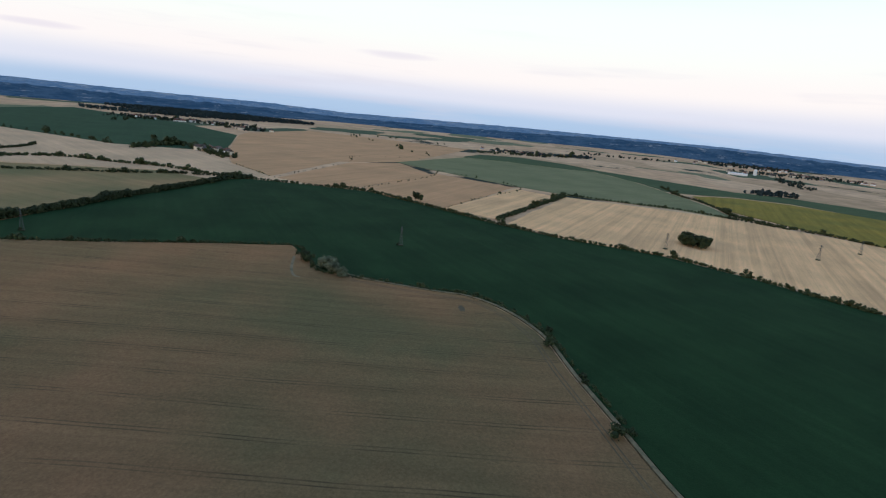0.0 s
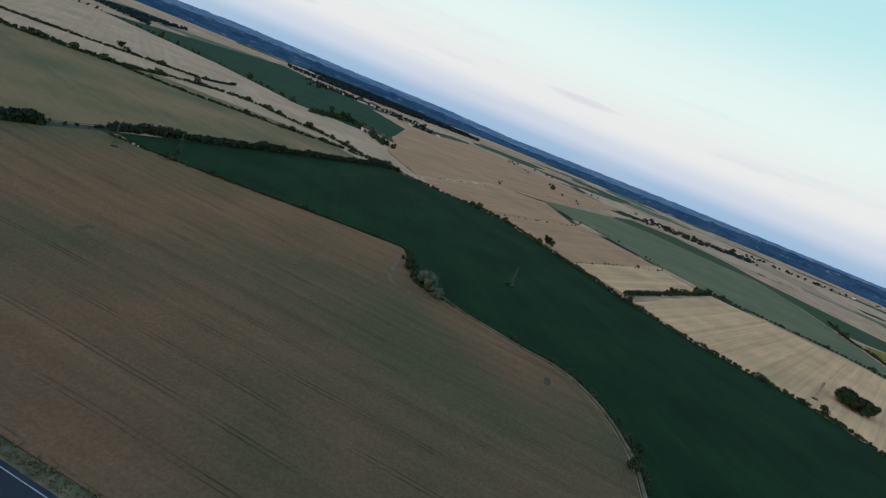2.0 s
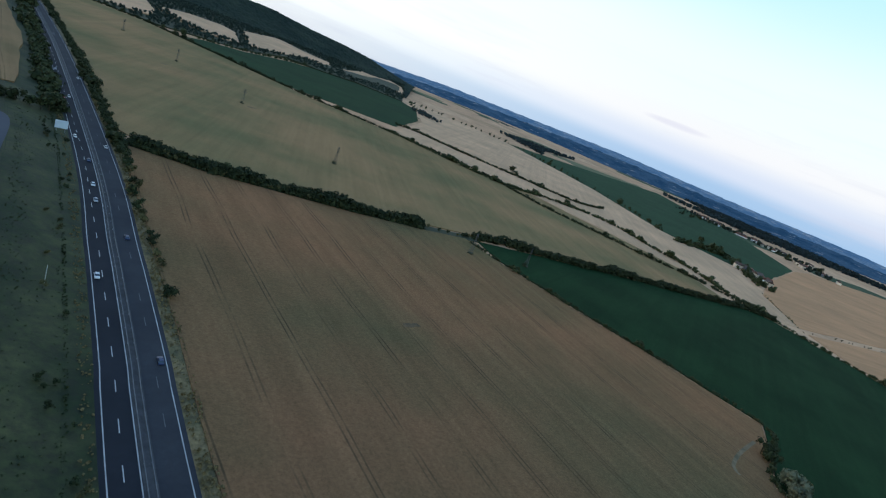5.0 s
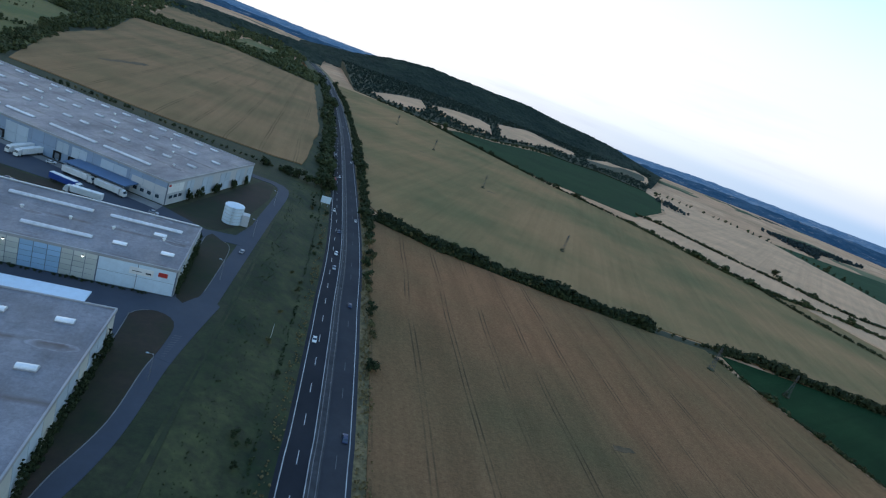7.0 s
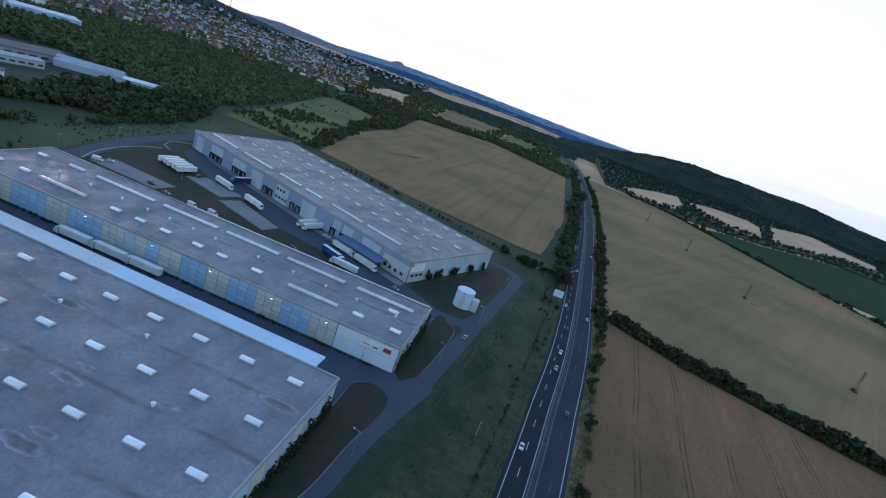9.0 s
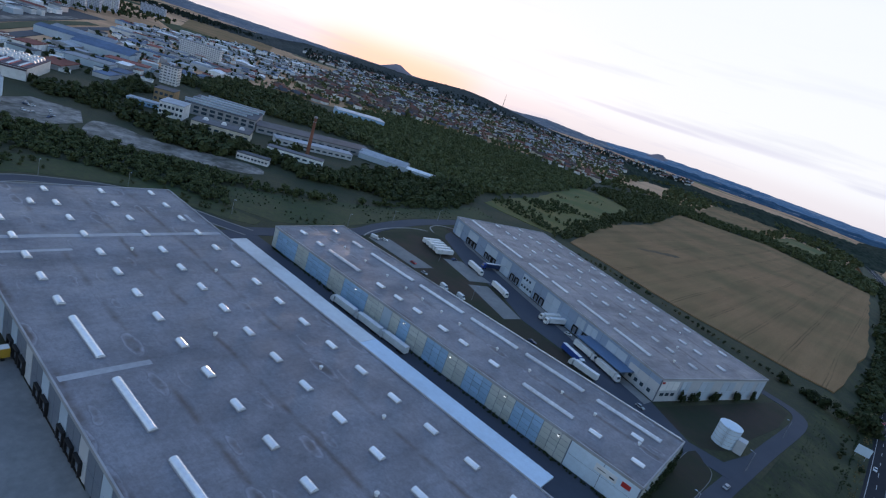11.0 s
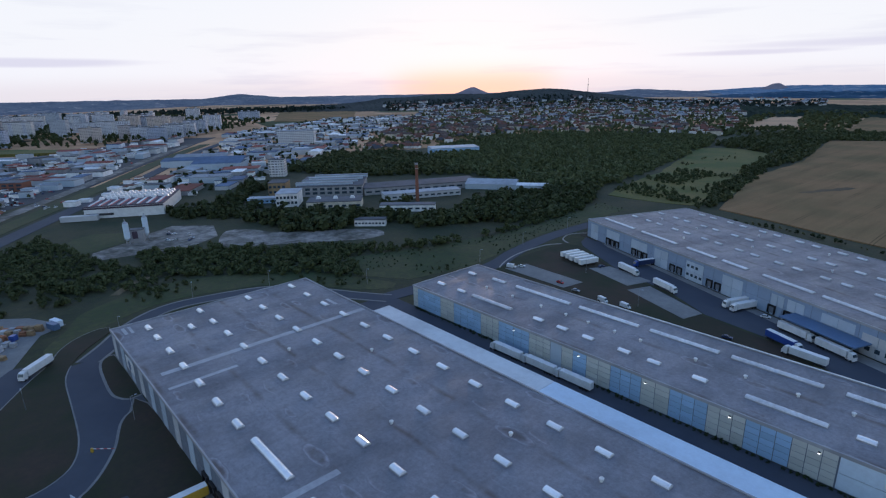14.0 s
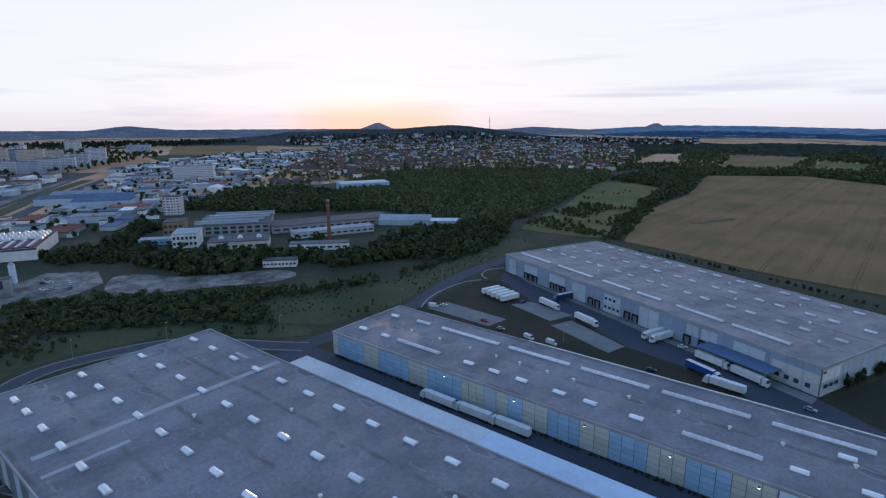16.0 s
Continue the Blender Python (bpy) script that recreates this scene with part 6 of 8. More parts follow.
def hedgerow(points, gap, lo, hi, label, rows=1, tall=0.0, spread=1.2, skip=0.05, m=HEDGE, z=0.0):
    """A grown-together hedge beside a field, with taller trees here and there."""
    r = random.Random(int(points[0][0]) + len(points))
    verts, faces = [], []
    for k in range(rows):
        for p in curve(points, gap):
            if r.random() < skip:
                continue
            s = r.uniform(lo, hi) * (1 + 0.35 * noise.noise((p.x * 0.03, p.y * 0.03, 7)))
            if r.random() < tall:
                s *= 1.9
            set_clump(r, FINE if gap < 6 else CLUMPS, verts, faces, p.x + r.uniform(-spread, spread), p.y + r.uniform(-spread, spread), z, s)
    return tagged(part("hedgerow", Build().add(verts, faces), m), label, "hedge", kind="stuff")


hedgerow([(107, 307), (142, 283), (184, 267), (227, 251), (279, 237)], 2.4, 7.0, 9.4, "tall dense dark hedge between two wheat fields", 2, 0.0, 2.2, 0.0, LEAF)
hedgerow([(105, 305), (141, 280.5), (183, 264.5), (226, 248.5), (278, 234.5)], 2.4, 4.4, 6.2, "tall dense dark hedge between two wheat fields", 1, 0.0, 1.0, 0.0, LEAF)
hedgerow([(334, 229), (365, 221), (397, 208), (430, 197), (490, 181), (560, 158), (620, 138), (660, 128), (690, 104)], 3.0, 5.6, 8.6, "tall dense hedge beside a dark green field", 2, 0.0, 1.6, 0.02)
hedgerow([(690, 104), (676, 60), (668, 17), (653, -49), (585, -109), (540, -146), (493, -184), (440, -240), (396, -315), (336, -361), (258, -406), (180, -470)], 4.5, 2.6, 5.2, "uneven hedge between green crop and stubble", 2, 0.05, 1.6)
hedgerow([(199, 1146), (275, 1080), (359, 912), (432, 760), (519, 637), (590, 520), (600, 450), (606, 380), (630, 310), (655, 240), (680, 190), (690, 120)], 4.6, 3.0, 5.6, "thin hedge with trees along a wheat field", 2, 0.07, 1.5, 0.08)
hedgerow([(519, 640), (594, 470), (672, 440), (723, 415), (753, 383), (760, 344), (742, 282), (738, 229), (702, 160), (690, 110)], 4.6, 3.6, 6.4, "dark hedge between pale stubble strips", 2, 0.1, 1.6, 0.05)
hedgerow([(602, 740), (637, 722), (671, 651), (704, 592), (743, 537), (767, 493), (793, 463), (850, 458), (878, 466)], 4.5, 3.5, 6.0, "dark hedge between pale stubble strips", 2, 0.04, 1.6, 0.04)
hedgerow([(1033, -658), (898, -622), (848, -623), (768, -609), (682, -584), (638, -589), (612, -611), (573, -640), (542, -655), (516, -668), (440, -720)], 4.5, 3.0, 6.0, "thick hedge beside a sunflower field", 2, 0.06, 1.8, 0.03)
hedgerow([(776, -362), (738, -440), (708, -514), (650, -566), (600, -606)], 5, 2.5, 4.5, "low dark hedge behind a stubble field", 2, 0.06, 1.4, 0.05)
hedgerow([(318, 216), (320, 190), (330, 126), (344, 60), (352, 4), (322, -11), (291, -21), (281, -45)], 2.8, 2.0, 4.0, "dark weedy strip between wheat and beet", 1, 0.06, 0.8, 0.06)
hedgerow([(281, -48), (266, -90), (260, -112), (246, -127.5), (226, -138), (204, -144), (187, -146.5), (157, -147), (118, -149)], 2.4, 1.6, 3.0, "dark weedy strip beside a field track", 1, 0.06, 0.6, 0.04)
hedgerow([(519, -190), (620, -258), (752, -346)], 4.2, 4.0, 6.5, "thick hedge between two stubble fields", 2, 0.06, 1.5)
hedgerow([(570, -140), (690, -212), (830, -295), (990, -182)], 9, 1.6, 3.5, "sparse low hedge between fields", 1, 0.1, 1.5, 0.4)
hedgerow([(662, -28), (780, -100), (883, -154), (995, -181)], 8, 1.8, 3.6, "sparse low hedge between fields", 1, 0.1, 1.5, 0.4)
hedgerow([(719, 78), (800, 56), (1010, -10), (1153, -21), (1239, -167)], 9, 1.5, 3.2, "sparse low hedge along a track", 1, 0.04, 1.5, 0.5)
hedgerow([(858, 171), (729, 87)], 6, 1.5, 3.0, "low hedge along a village road", 1, 0.0, 1.0, 0.3)
hedgerow([(940, 1131), (1072, 1300), (1245, 1058), (1136, 663), (1000, 400)], 16, 6, 10, "scattered trees along a meadow", 1, 0.1, 6, 0.3)
hedgerow([(300, 1085), (377, 1098), (475, 1158), (560, 1225), (643, 1290), (757, 1345), (850, 1372), (1000, 1395)], 9, 5, 8, "row of trees below a hill", 1, 0.1, 2.5, 0.1)
hedgerow([(958, 341), (1073, 318), (1000, 250), (956, 216), (914, 184)], 9, 8, 13, "dark trees round a small village", 3, 0.1, 12, 0.1)
hedgerow([(1674, 686), (1907, 652), (1892, 520), (1784, 367), (1829, 293)], 22, 8, 13, "dark trees round village houses", 2, 0.1, 30, 0.2)
hedgerow([(1666, -378), (1716, -513), (1739, -611), (1945, -838)], 18, 8, 13, "dark trees round village houses", 2, 0.1, 26, 0.2)
hedgerow([(1362, -191), (1574, -131), (2011, 14), (2067, -79), (1928, -305)], 46, 6, 11, "lone far trees on stubble", 1, 0.1, 30, 0.3)
plant(TREES[1], 606, -107, 0, 1.25)
plant(TREES[0], 600, -113, 0, 1.0)
plant(TREES[2], 756, 584, 0, 1.2)
for k in range(34):
    a, r = rnd.uniform(0, 6.3), 13 * math.sqrt(rnd.random())
    plant(rnd.choice(TREES), 452 + math.cos(a) * r * 1.1, -381 + math.sin(a) * r, 0, rnd.uniform(1.0, 1.35))
for x, y, s in ((291, -28, 1.15), (285, -31, 0.95), (280, -37, 0.75), (297, -24, 0.9)):
    plant(WILLOW, x, y, 0, s)
for x, y, s in ((312, -8, 0.8), (318, -10, 0.65), (308, -14, 0.7), (372.8, -76, 0.3), (346, 184, 0.35), (277, 367, 0.3), (255, 541, 0.3), (230, 706, 0.3)):
    plant(TREES[2], x, y, 0, s)
hedge([(322, 190), (331, 126), (344, 60), (352, 8)], 13, BUSHES, 0.35, 0.9, 0.0, 1.0, 0.25)
hedge([(280, -40), (264, -90), (244, -131), (205, -146)], 9, BUSHES, 0.3, 0.6, 0.0, 1.0, 0.3)
for x, y, s in ((184, -141, 1.5), (108, -142, 1.6), (203, -147, 1.1), (153, -146, 0.8), (148, -145, 0.7), (110, -148, 0.9)):
    plant(BUSHES[1], x, y, 0, s)
for y, s in ((127, 1.35), (150, 0.9), (158, 1.0), (170, 1.25), (178, 0.8), (190, 1.2), (198, 1.1), (206, 1.4), (222, 1.3), (230, 1.5), (238, 1.2), (252, 1.5), (262, 1.4), (270, 1.6)):
    plant(rnd.choice(BUSHES), centre_x(y) + 13.6 + rnd.uniform(-1.2, 1.2), y, 0.3, s)
hedgerow([(centre_x(y) + 15, y) for y in (285, 400, 560, 760, 900, 1150)], 5, 4.0, 6.5, "shrubs along the motorway", 2, 0.05, 1.8)
hedgerow([(centre_x(y) - 15, y) for y in (345, 480, 560, 760, 900, 1150)], 5, 6.0, 10, "trees along the motorway", 2, 0.05, 3.0)
for k in range(40):
    y = rnd.uniform(-20, 330)
    s = rnd.choice((-13, -15.5, -19, -21.5)) + rnd.uniform(-1.5, 1.5)
    plant(rnd.choice(BUSHES), centre_x(y) + s, y, 0.8 + 0.19 * max(0, -s - 11), rnd.uniform(0.25, 0.75))
hedge([(30, 341), (42, 338), (58, 336), (72, 338)], 4, TREES + BUSHES, 0.8, 1.15, 3.0, 4.0)
hedge([(-148, 390), (-110, 393), (-70, 384), (-16, 361), (30, 343)], 4, BUSHES, 0.35, 0.8, WEST, 1.2, 0.05)
for k, v in enumerate((15, 17, 22, 24, 26, 37, 38.5, 40, 42, 55, 56.5, 58, 69, 70)):
    p = Matrix.Rotation(radians(-22.7), 4, "Z") @ Vector((192.6, v, 0)) + Vector((-183, 294, WEST))
    plant(BUSHES[k % 2], p.x, p.y, p.z, rnd.uniform(0.45, 0.6), 2.6)


# ---- woods ----
def wood(name, poly, gap, lo, hi, label, z=WEST, material=WOODS, holes=(), height=None, category="wood", bank_of=None, patchy=None):
    r = random.Random(len(poly) * 7 + int(gap * 10))
    xs, ys = [p[0] for p in poly], [p[1] for p in poly]
    verts, faces = [], []
    x = min(xs)
    while x < max(xs):
        y = min(ys)
        while y < max(ys):
            px, py = x + r.uniform(-0.5, 0.5) * gap, y + r.uniform(-0.5, 0.5) * gap
            if inside(px, py, poly) and (patchy is None or noise.noise((px * 0.035, py * 0.035, 9)) > patchy + r.uniform(-0.25, 0.25)) and not any(inside(px, py, h) for h in holes):
                s = r.uniform(lo, hi) * (0.75 + 0.5 * (0.5 + 0.5 * noise.noise((px * 0.02, py * 0.02, 0))))
                set_clump(r, bank_of or CLUMPS, verts, faces, px, py, z if height is None else height(px, py), s)
            y += gap
        x += gap
    ob = part(name, Build().add(verts, faces), material)
    return tagged(ob, label, category, kind="stuff")


wood("woodland", [(-270, 440), (-292, 590), (-345, 850), (-394, 985), (-477, 960), (-578, 920), (-665, 860), (-710, 758), (-650, 570), (-560, 480), (-470, 430), (-395, 420), (-300, 400)], 7.6, 7, 11, "dense dark mixed woodland", holes=(MEADOW_EDGE,))
wood("woodland", [(-610, 294), (-510, 325), (-425, 425), (-470, 430), (-560, 480), (-650, 480), (-700, 420)], 7.6, 8, 13, "dark wood behind an old factory")
wood("scrub", [(-262, 108), (-300, 62), (-356, 70), (-324, 113), (-278, 161), (-251, 195), (-231, 241), (-241, 383), (-222, 345), (-212, 250), (-203, 190), (-212, 152), (-240, 128)], 4.6, 2.6, 7.0, "dense dark green scrub behind the warehouses", material=SHRUB, bank_of=FINE, holes=(REAR_GRASS,), patchy=-0.85)
wood("scrub", [(-240, 383), (-231, 300), (-290, 235), (-290, 262), (-318, 330), (-300, 400), (-270, 440)], 5.2, 5, 11.5, "dark green thicket beside a factory", material=SHRUB, holes=(REAR_GRASS,), patchy=-0.9)
wood("scrub", [(-395, -20), (-300, 28), (-272, 62), (-318, 66), (-352, 50), (-440, 30)], 4.6, 2.0, 5.6, "dark green scrub beside a railway", material=SHRUB, bank_of=FINE, patchy=-0.6)
wood("woodland", [(-205, 600), (-196, 751), (-238, 1020), (-300, 1110), (-345, 1000), (-345, 860), (-240, 805)], 8.4, 7.5, 12, "dark wood beside a field")
wood("woodland", [(-238, 1025), (-99, 1106), (62, 974), (72, 1120), (30, 1220), (-100, 1215), (-330, 1110)], 9.5, 9, 13, "dark wood beyond a field")
wood("scrub", [(-176, 440), (-205, 600), (-225, 700), (-195, 640), (-160, 440), (-168, 410)], 6, 4, 8, "dark shrubs along a field edge")
wood("scrub", [(-255, 440), (-279, 572), (-262, 600), (-205, 590), (-172, 470), (-180, 432)], 5, 1.6, 6, "scattered shrubs on a meadow", material=SHRUB, patchy=-0.08)
wood("scrub", [(-400, 152), (-335, 163), (-306, 205), (-296, 250), (-330, 240), (-362, 215), (-395, 195)], 6.0, 6.5, 13, "dark trees before an old factory", material=SHRUB, holes=([(-322, 196), (-300, 198), (-290, 212), (-300, 226), (-318, 224)],), patchy=-0.9)
wood("scrub", [(-472, 118), (-440, 118), (-400, 150), (-420, 175), (-460, 160)], 6.0, 5, 10, "dark bushes beside a hall", material=SHRUB, patchy=-0.8)
wood("scrub", [(-470, 162), (-424, 178), (-432, 188), (-462, 180), (-492, 212), (-530, 242), (-545, 222), (-505, 190)], 6.8, 5, 11, "dark trees between a hall and a factory", material=SHRUB, patchy=-0.7)
wood("scrub", [(-362, 248), (-345, 270), (-340, 284), (-346, 284), (-356, 268), (-370, 256)], 7.2, 6, 11, "dark trees at the foot of a chimney", material=SHRUB, patchy=-0.7)
wood("scrub", [(-304, 230), (-300, 262), (-294, 300), (-262, 300), (-262, 262), (-276, 232)], 5.6, 5, 11, "dark trees beside a garage row", material=SHRUB, holes=(REAR_GRASS,), patchy=-0.85)

wood("scrub", [(-336, -48), (-377, -35), (-413, -21), (-405, 7), (-353, 45), (-315, 68), (-289, 55), (-285, 26), (-288, -11), (-314, -47)], 4.8, 1.6, 5.0, "low dark scrub and grass beside a storage yard", material=SHRUB, bank_of=FINE, patchy=-0.12)
wood("scrub", [(-205, 190), (-212, 152), (-240, 128), (-262, 108), (-300, 62), (-272, 30), (-262, 60), (-258, 90), (-240, 112), (-214, 132), (-198, 150), (-194, 190)], 5.5, 1.4, 3.8, "low tufts and shrubs behind the warehouses", patchy=0.25)
wood("scrub", [(-205, 600), (-230, 740), (-300, 800), (-290, 640), (-275, 600)], 7, 1.2, 3.5, "scattered shrubs on a meadow", material=LEAF_WARM, patchy=0.28)


wood("grass_tufts", REAR_GRASS, 4.2, 0.6, 1.7, "rough tufts in green grass", material=LEAF_WEED, bank_of=TUFT, category="grass", patchy=-0.1)


def ivy(x, y0, y1, lo, hi, seed):
    """Climbing plants on a wall that faces east, with an uneven upper edge."""
    r = random.Random(seed)
    verts, faces = [], []
    y = y0
    while y < y1:
        top = lo + (hi - lo) * max(0.0, min(1.0, 0.5 + 1.3 * noise.noise((y * 0.22, seed, 0)) + r.uniform(-0.25, 0.25)))
        z = 0.0
        while z < top:
            set_clump(r, TUFT, verts, faces, x + r.uniform(-0.1, 0.25), y + r.uniform(-0.4, 0.4), WEST + z, r.uniform(0.9, 1.4) * (1.15 - 0.5 * z / hi))
            z += 0.8
        y += 0.8
    tagged(part("ivy", Build().add(verts, faces), LEAF), "dark green climbing plants on a warehouse wall", "plant", kind="stuff")


ivy(5.6, 30, 107, 0.6, 7.5, 3)
ivy(14.6, 142, 180, 1.0, 8.5, 5)
hedgerow([(-168, 138.6), (-90, 138.6), (6, 138.6)], 1.6, 0.9, 1.5, "low dark planting along a warehouse wall", 1, 0.0, 0.3, 0.1, LEAF, WEST)


def roadside(name, label, near, far, y0, y1, count, lo, hi, material, z_near, z_far, seed):
    """Tufts of tall grass scattered along the motorway's bank."""
    r = random.Random(seed)
    verts, faces = [], []
    for k in range(count):
        y = r.uniform(y0, y1)
        t = r.random()
        x = centre_x(y) + near + (far - near) * t
        lump = 0.6 + 0.8 * max(0.0, noise.noise((x * 0.15, y * 0.06, seed)) + 0.4)
        set_clump(r, TUFT, verts, faces, x, y, z_near + (z_far - z_near) * t * t * (3 - 2 * t), r.uniform(lo, hi) * lump)
    tagged(part(name, Build().add(verts, faces), material), label, "grass", kind="stuff")


roadside("grass_tufts", "dry yellow grass tufts beside the motorway", 10.3, 15.0, -60, 420, 1700, 0.5, 1.2, STRAW_LEAF, 0.6, 0.35, 1)
roadside("grass_tufts", "dry yellow grass tufts beside the motorway", -10.4, -13.6, -40, 420, 700, 0.4, 1.0, STRAW_LEAF, 0.6, 1.0, 2)
roadside("ditch_weeds", "dark weeds in a roadside ditch", -15.6, -16.8, -40, 330, 420, 0.5, 1.0, LEAF, 1.3, 1.5, 3)
roadside("grass_tufts", "rough green grass tufts beside the motorway", -17.5, -34, -40, 330, 1500, 0.35, 0.8, LEAF_WEED, 1.5, 5.4, 4)

wood("woodland", [(-330, 1110), (-100, 1215), (30, 1220), (40, 1500), (-60, 1860), (-300, 1900), (-560, 1860), (-470, 1150), (-394, 1000)], 17, 9, 15, "dark woods between far fields", holes=FAR_FIELDS, bank_of=COARSE)

wood("woodland", FOOT, 13, 6, 10, "dark woods between small hill fields", material=FIR, holes=HILL_FIELDS, height=foot_z, bank_of=COARSE)
# ---- wooded hills ----
def hill(name, crest, dist, front, back, label, seed, material=WOODS, bumps=3.2):
    """A wooded hill: a slope that climbs to a crest, its surface broken by the tree tops."""
    step = 0.14
    h0, h1 = crest[0][0], crest[-1][0]
    n, m = int((h1 - h0) / step), 60
    verts = []
    for i in range(n + 1):
        h = h0 + (h1 - h0) * i / n
        top = float(np.interp(h, [c[0] for c in crest], [c[1] for c in crest]))
        a = radians(h)
        for j in range(m + 1):
            t = j / m
            d = front + (back - front) * t
            k = min(1.0, max(0.0, (d - front) / (dist - front)))
            fall = max(0.0, (d - dist) / (back - dist))
            x, y = -math.sin(a) * d, math.cos(a) * d
            z = top * (k ** 1.5) * (1 - 0.4 * fall) + 6 * noise.noise((x * 0.006, y * 0.006, seed)) * k
            z += bumps * noise.noise((x * 0.05, y * 0.07, seed)) + bumps * 0.7 * noise.noise((x * 0.17, y * 0.17, seed)) if 0 < j < m else -6
            verts.append((x, y, z))
    faces = [(i * (m + 1) + j, (i + 1) * (m + 1) + j, (i + 1) * (m + 1) + j + 1, i * (m + 1) + j + 1) for i in range(n) for j in range(m)]
    return setting(name, Build().add(verts, faces), material, label, "hill")


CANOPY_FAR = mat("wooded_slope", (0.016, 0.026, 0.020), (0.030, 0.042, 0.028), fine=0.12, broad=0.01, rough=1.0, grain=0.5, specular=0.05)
# paler and greyer than the eastern woods: haze put into the colour
HAZED_SLOPE = mat("dusky_slope", (0.042, 0.048, 0.046), (0.070, 0.074, 0.068), fine=0.1, broad=0.008, rough=1.0, grain=0.4, specular=0.05)
hill("wooded_hill_east", [(-38, 20), (-36, 38), (-33, 64), (-30, 78), (-26, 90), (-22, 97), (-17, 101), (-13, 99), (-10, 88), (-7.5, 66), (-5, 46), (-2, 26), (0, 10)], 2350, 1780, 2750, "long hill covered with dark woods", 1, CANOPY_FAR)
hill("wooded_hill_town", [(23, 4), (26, 16), (29, 32), (31, 44), (33.5, 58), (36, 72), (38, 76), (40, 72), (43, 62), (46, 60), (50, 58), (54, 48), (57, 32), (60, 20), (63, 12), (68, 2)], 2650, 2150, 3000, "low wooded hill behind the town", 2, HAZED_SLOPE)
hill("wooded_slope_north", [(-3, 10), (0, 22), (4, 26), (8, 24), (12, 20), (18, 22), (24, 24), (28, 18)], 1900, 1500, 2300, "dark woods along a valley", 3, CANOPY_FAR, 4)
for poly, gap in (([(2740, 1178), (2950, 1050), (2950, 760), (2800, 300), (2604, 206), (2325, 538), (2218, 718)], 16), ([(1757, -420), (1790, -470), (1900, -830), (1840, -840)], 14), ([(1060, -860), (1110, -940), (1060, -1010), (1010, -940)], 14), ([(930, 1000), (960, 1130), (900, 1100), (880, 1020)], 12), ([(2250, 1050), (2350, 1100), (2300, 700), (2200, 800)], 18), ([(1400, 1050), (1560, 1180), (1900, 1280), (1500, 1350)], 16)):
    wood("far_wood", poly, gap, gap * 0.75, gap * 0.95, "dark far wood among fields", 0.0, material=HAZY_FIR, bank_of=COARSE)

# ---- town ----
PLASTER = [mat(n, c, None, fine=0.8, broad=0.2, rough=0.85, grain=0.08, each=0.18) for n, c in (("white_plaster", (0.84, 0.83, 0.82)), ("cream_plaster", (0.62, 0.56, 0.46)), ("grey_plaster", (0.34, 0.34, 0.35)), ("ochre_plaster", (0.34, 0.24, 0.13)))]
TILES = [mat(n, c, None, fine=1.2, broad=0.3, rough=0.8, grain=0.2, each=0.25) for n, c in (("brick_red_tiles", (0.18, 0.08, 0.058)), ("brown_tiles", (0.10, 0.07, 0.058)), ("grey_slates", (0.075, 0.078, 0.09)))]
SHEET = [mat(n, c, None, fine=0.4, broad=0.08, rough=0.8, grain=0.15, each=0.25, specular=0.15) for n, c in (("pale_sheet_roof", (0.36, 0.385, 0.42)), ("blue_sheet_roof", (0.11, 0.155, 0.24)), ("grey_felt_roof", (0.13, 0.135, 0.15)), ("white_sheet_roof", (0.78, 0.79, 0.80)), ("red_sheet_roof", (0.24, 0.08, 0.065)))]
BRICK = mat("old_brick", (0.24, 0.10, 0.065), (0.18, 0.08, 0.055), fine=1.0, broad=0.1, grain=0.25)


def house(wall, roof, length, depth, eaves, ridge_h):
    h = thing("house", "small plastered house with a pitched roof", "house", "houses of the town")
    part("wall", Build().box(-length / 2, -depth / 2, -1, length / 2, depth / 2, eaves), wall, h)
    o = 0.5
    x0, x1, y0, y1 = -length / 2 - o, length / 2 + o, -depth / 2 - o, depth / 2 + o
    part("roof", Build().add([(x0, y0, eaves), (x1, y0, eaves), (x1, y1, eaves), (x0, y1, eaves), (x0 + 0.4, 0, ridge_h), (x1 - 0.4, 0, ridge_h)], [(3, 2, 1, 0), (0, 1, 5, 4), (2, 3, 4, 5), (1, 2, 5), (3, 0, 4)]), roof, h)
    part("chimney", Build().box(1.0, 0.4, eaves, 1.7, 1.1, ridge_h + 0.8), BRICK, h)
    return h


rnd = random.Random(21)
HOUSES = [house(PLASTER[k % 4], TILES[(0, 1, 0, 2, 0, 1)[k]], (11, 13, 10, 15, 12, 18)[k], (9, 10, 8, 10, 11, 11)[k], (3.4, 5.8, 5.6, 3.6, 6.0, 6.4)[k], (7.6, 9.6, 9.0, 8.0, 9.8, 10.4)[k]) for k in range(6)]


def settle(x, y, z, turn, kind=None):
    kind = kind or rnd.choice(HOUSES)
    if kind.name not in used:
        used.add(kind.name)
        kind.matrix_basis = pose(x, y, z, 0, 0, turn)
    else:
        copy_thing(kind, pose(x, y, z, 0, 0, turn))


def hill_height(x, y):
    d = math.hypot(x, y)
    return WEST + max(0.0, (d - 900) * 0.012)


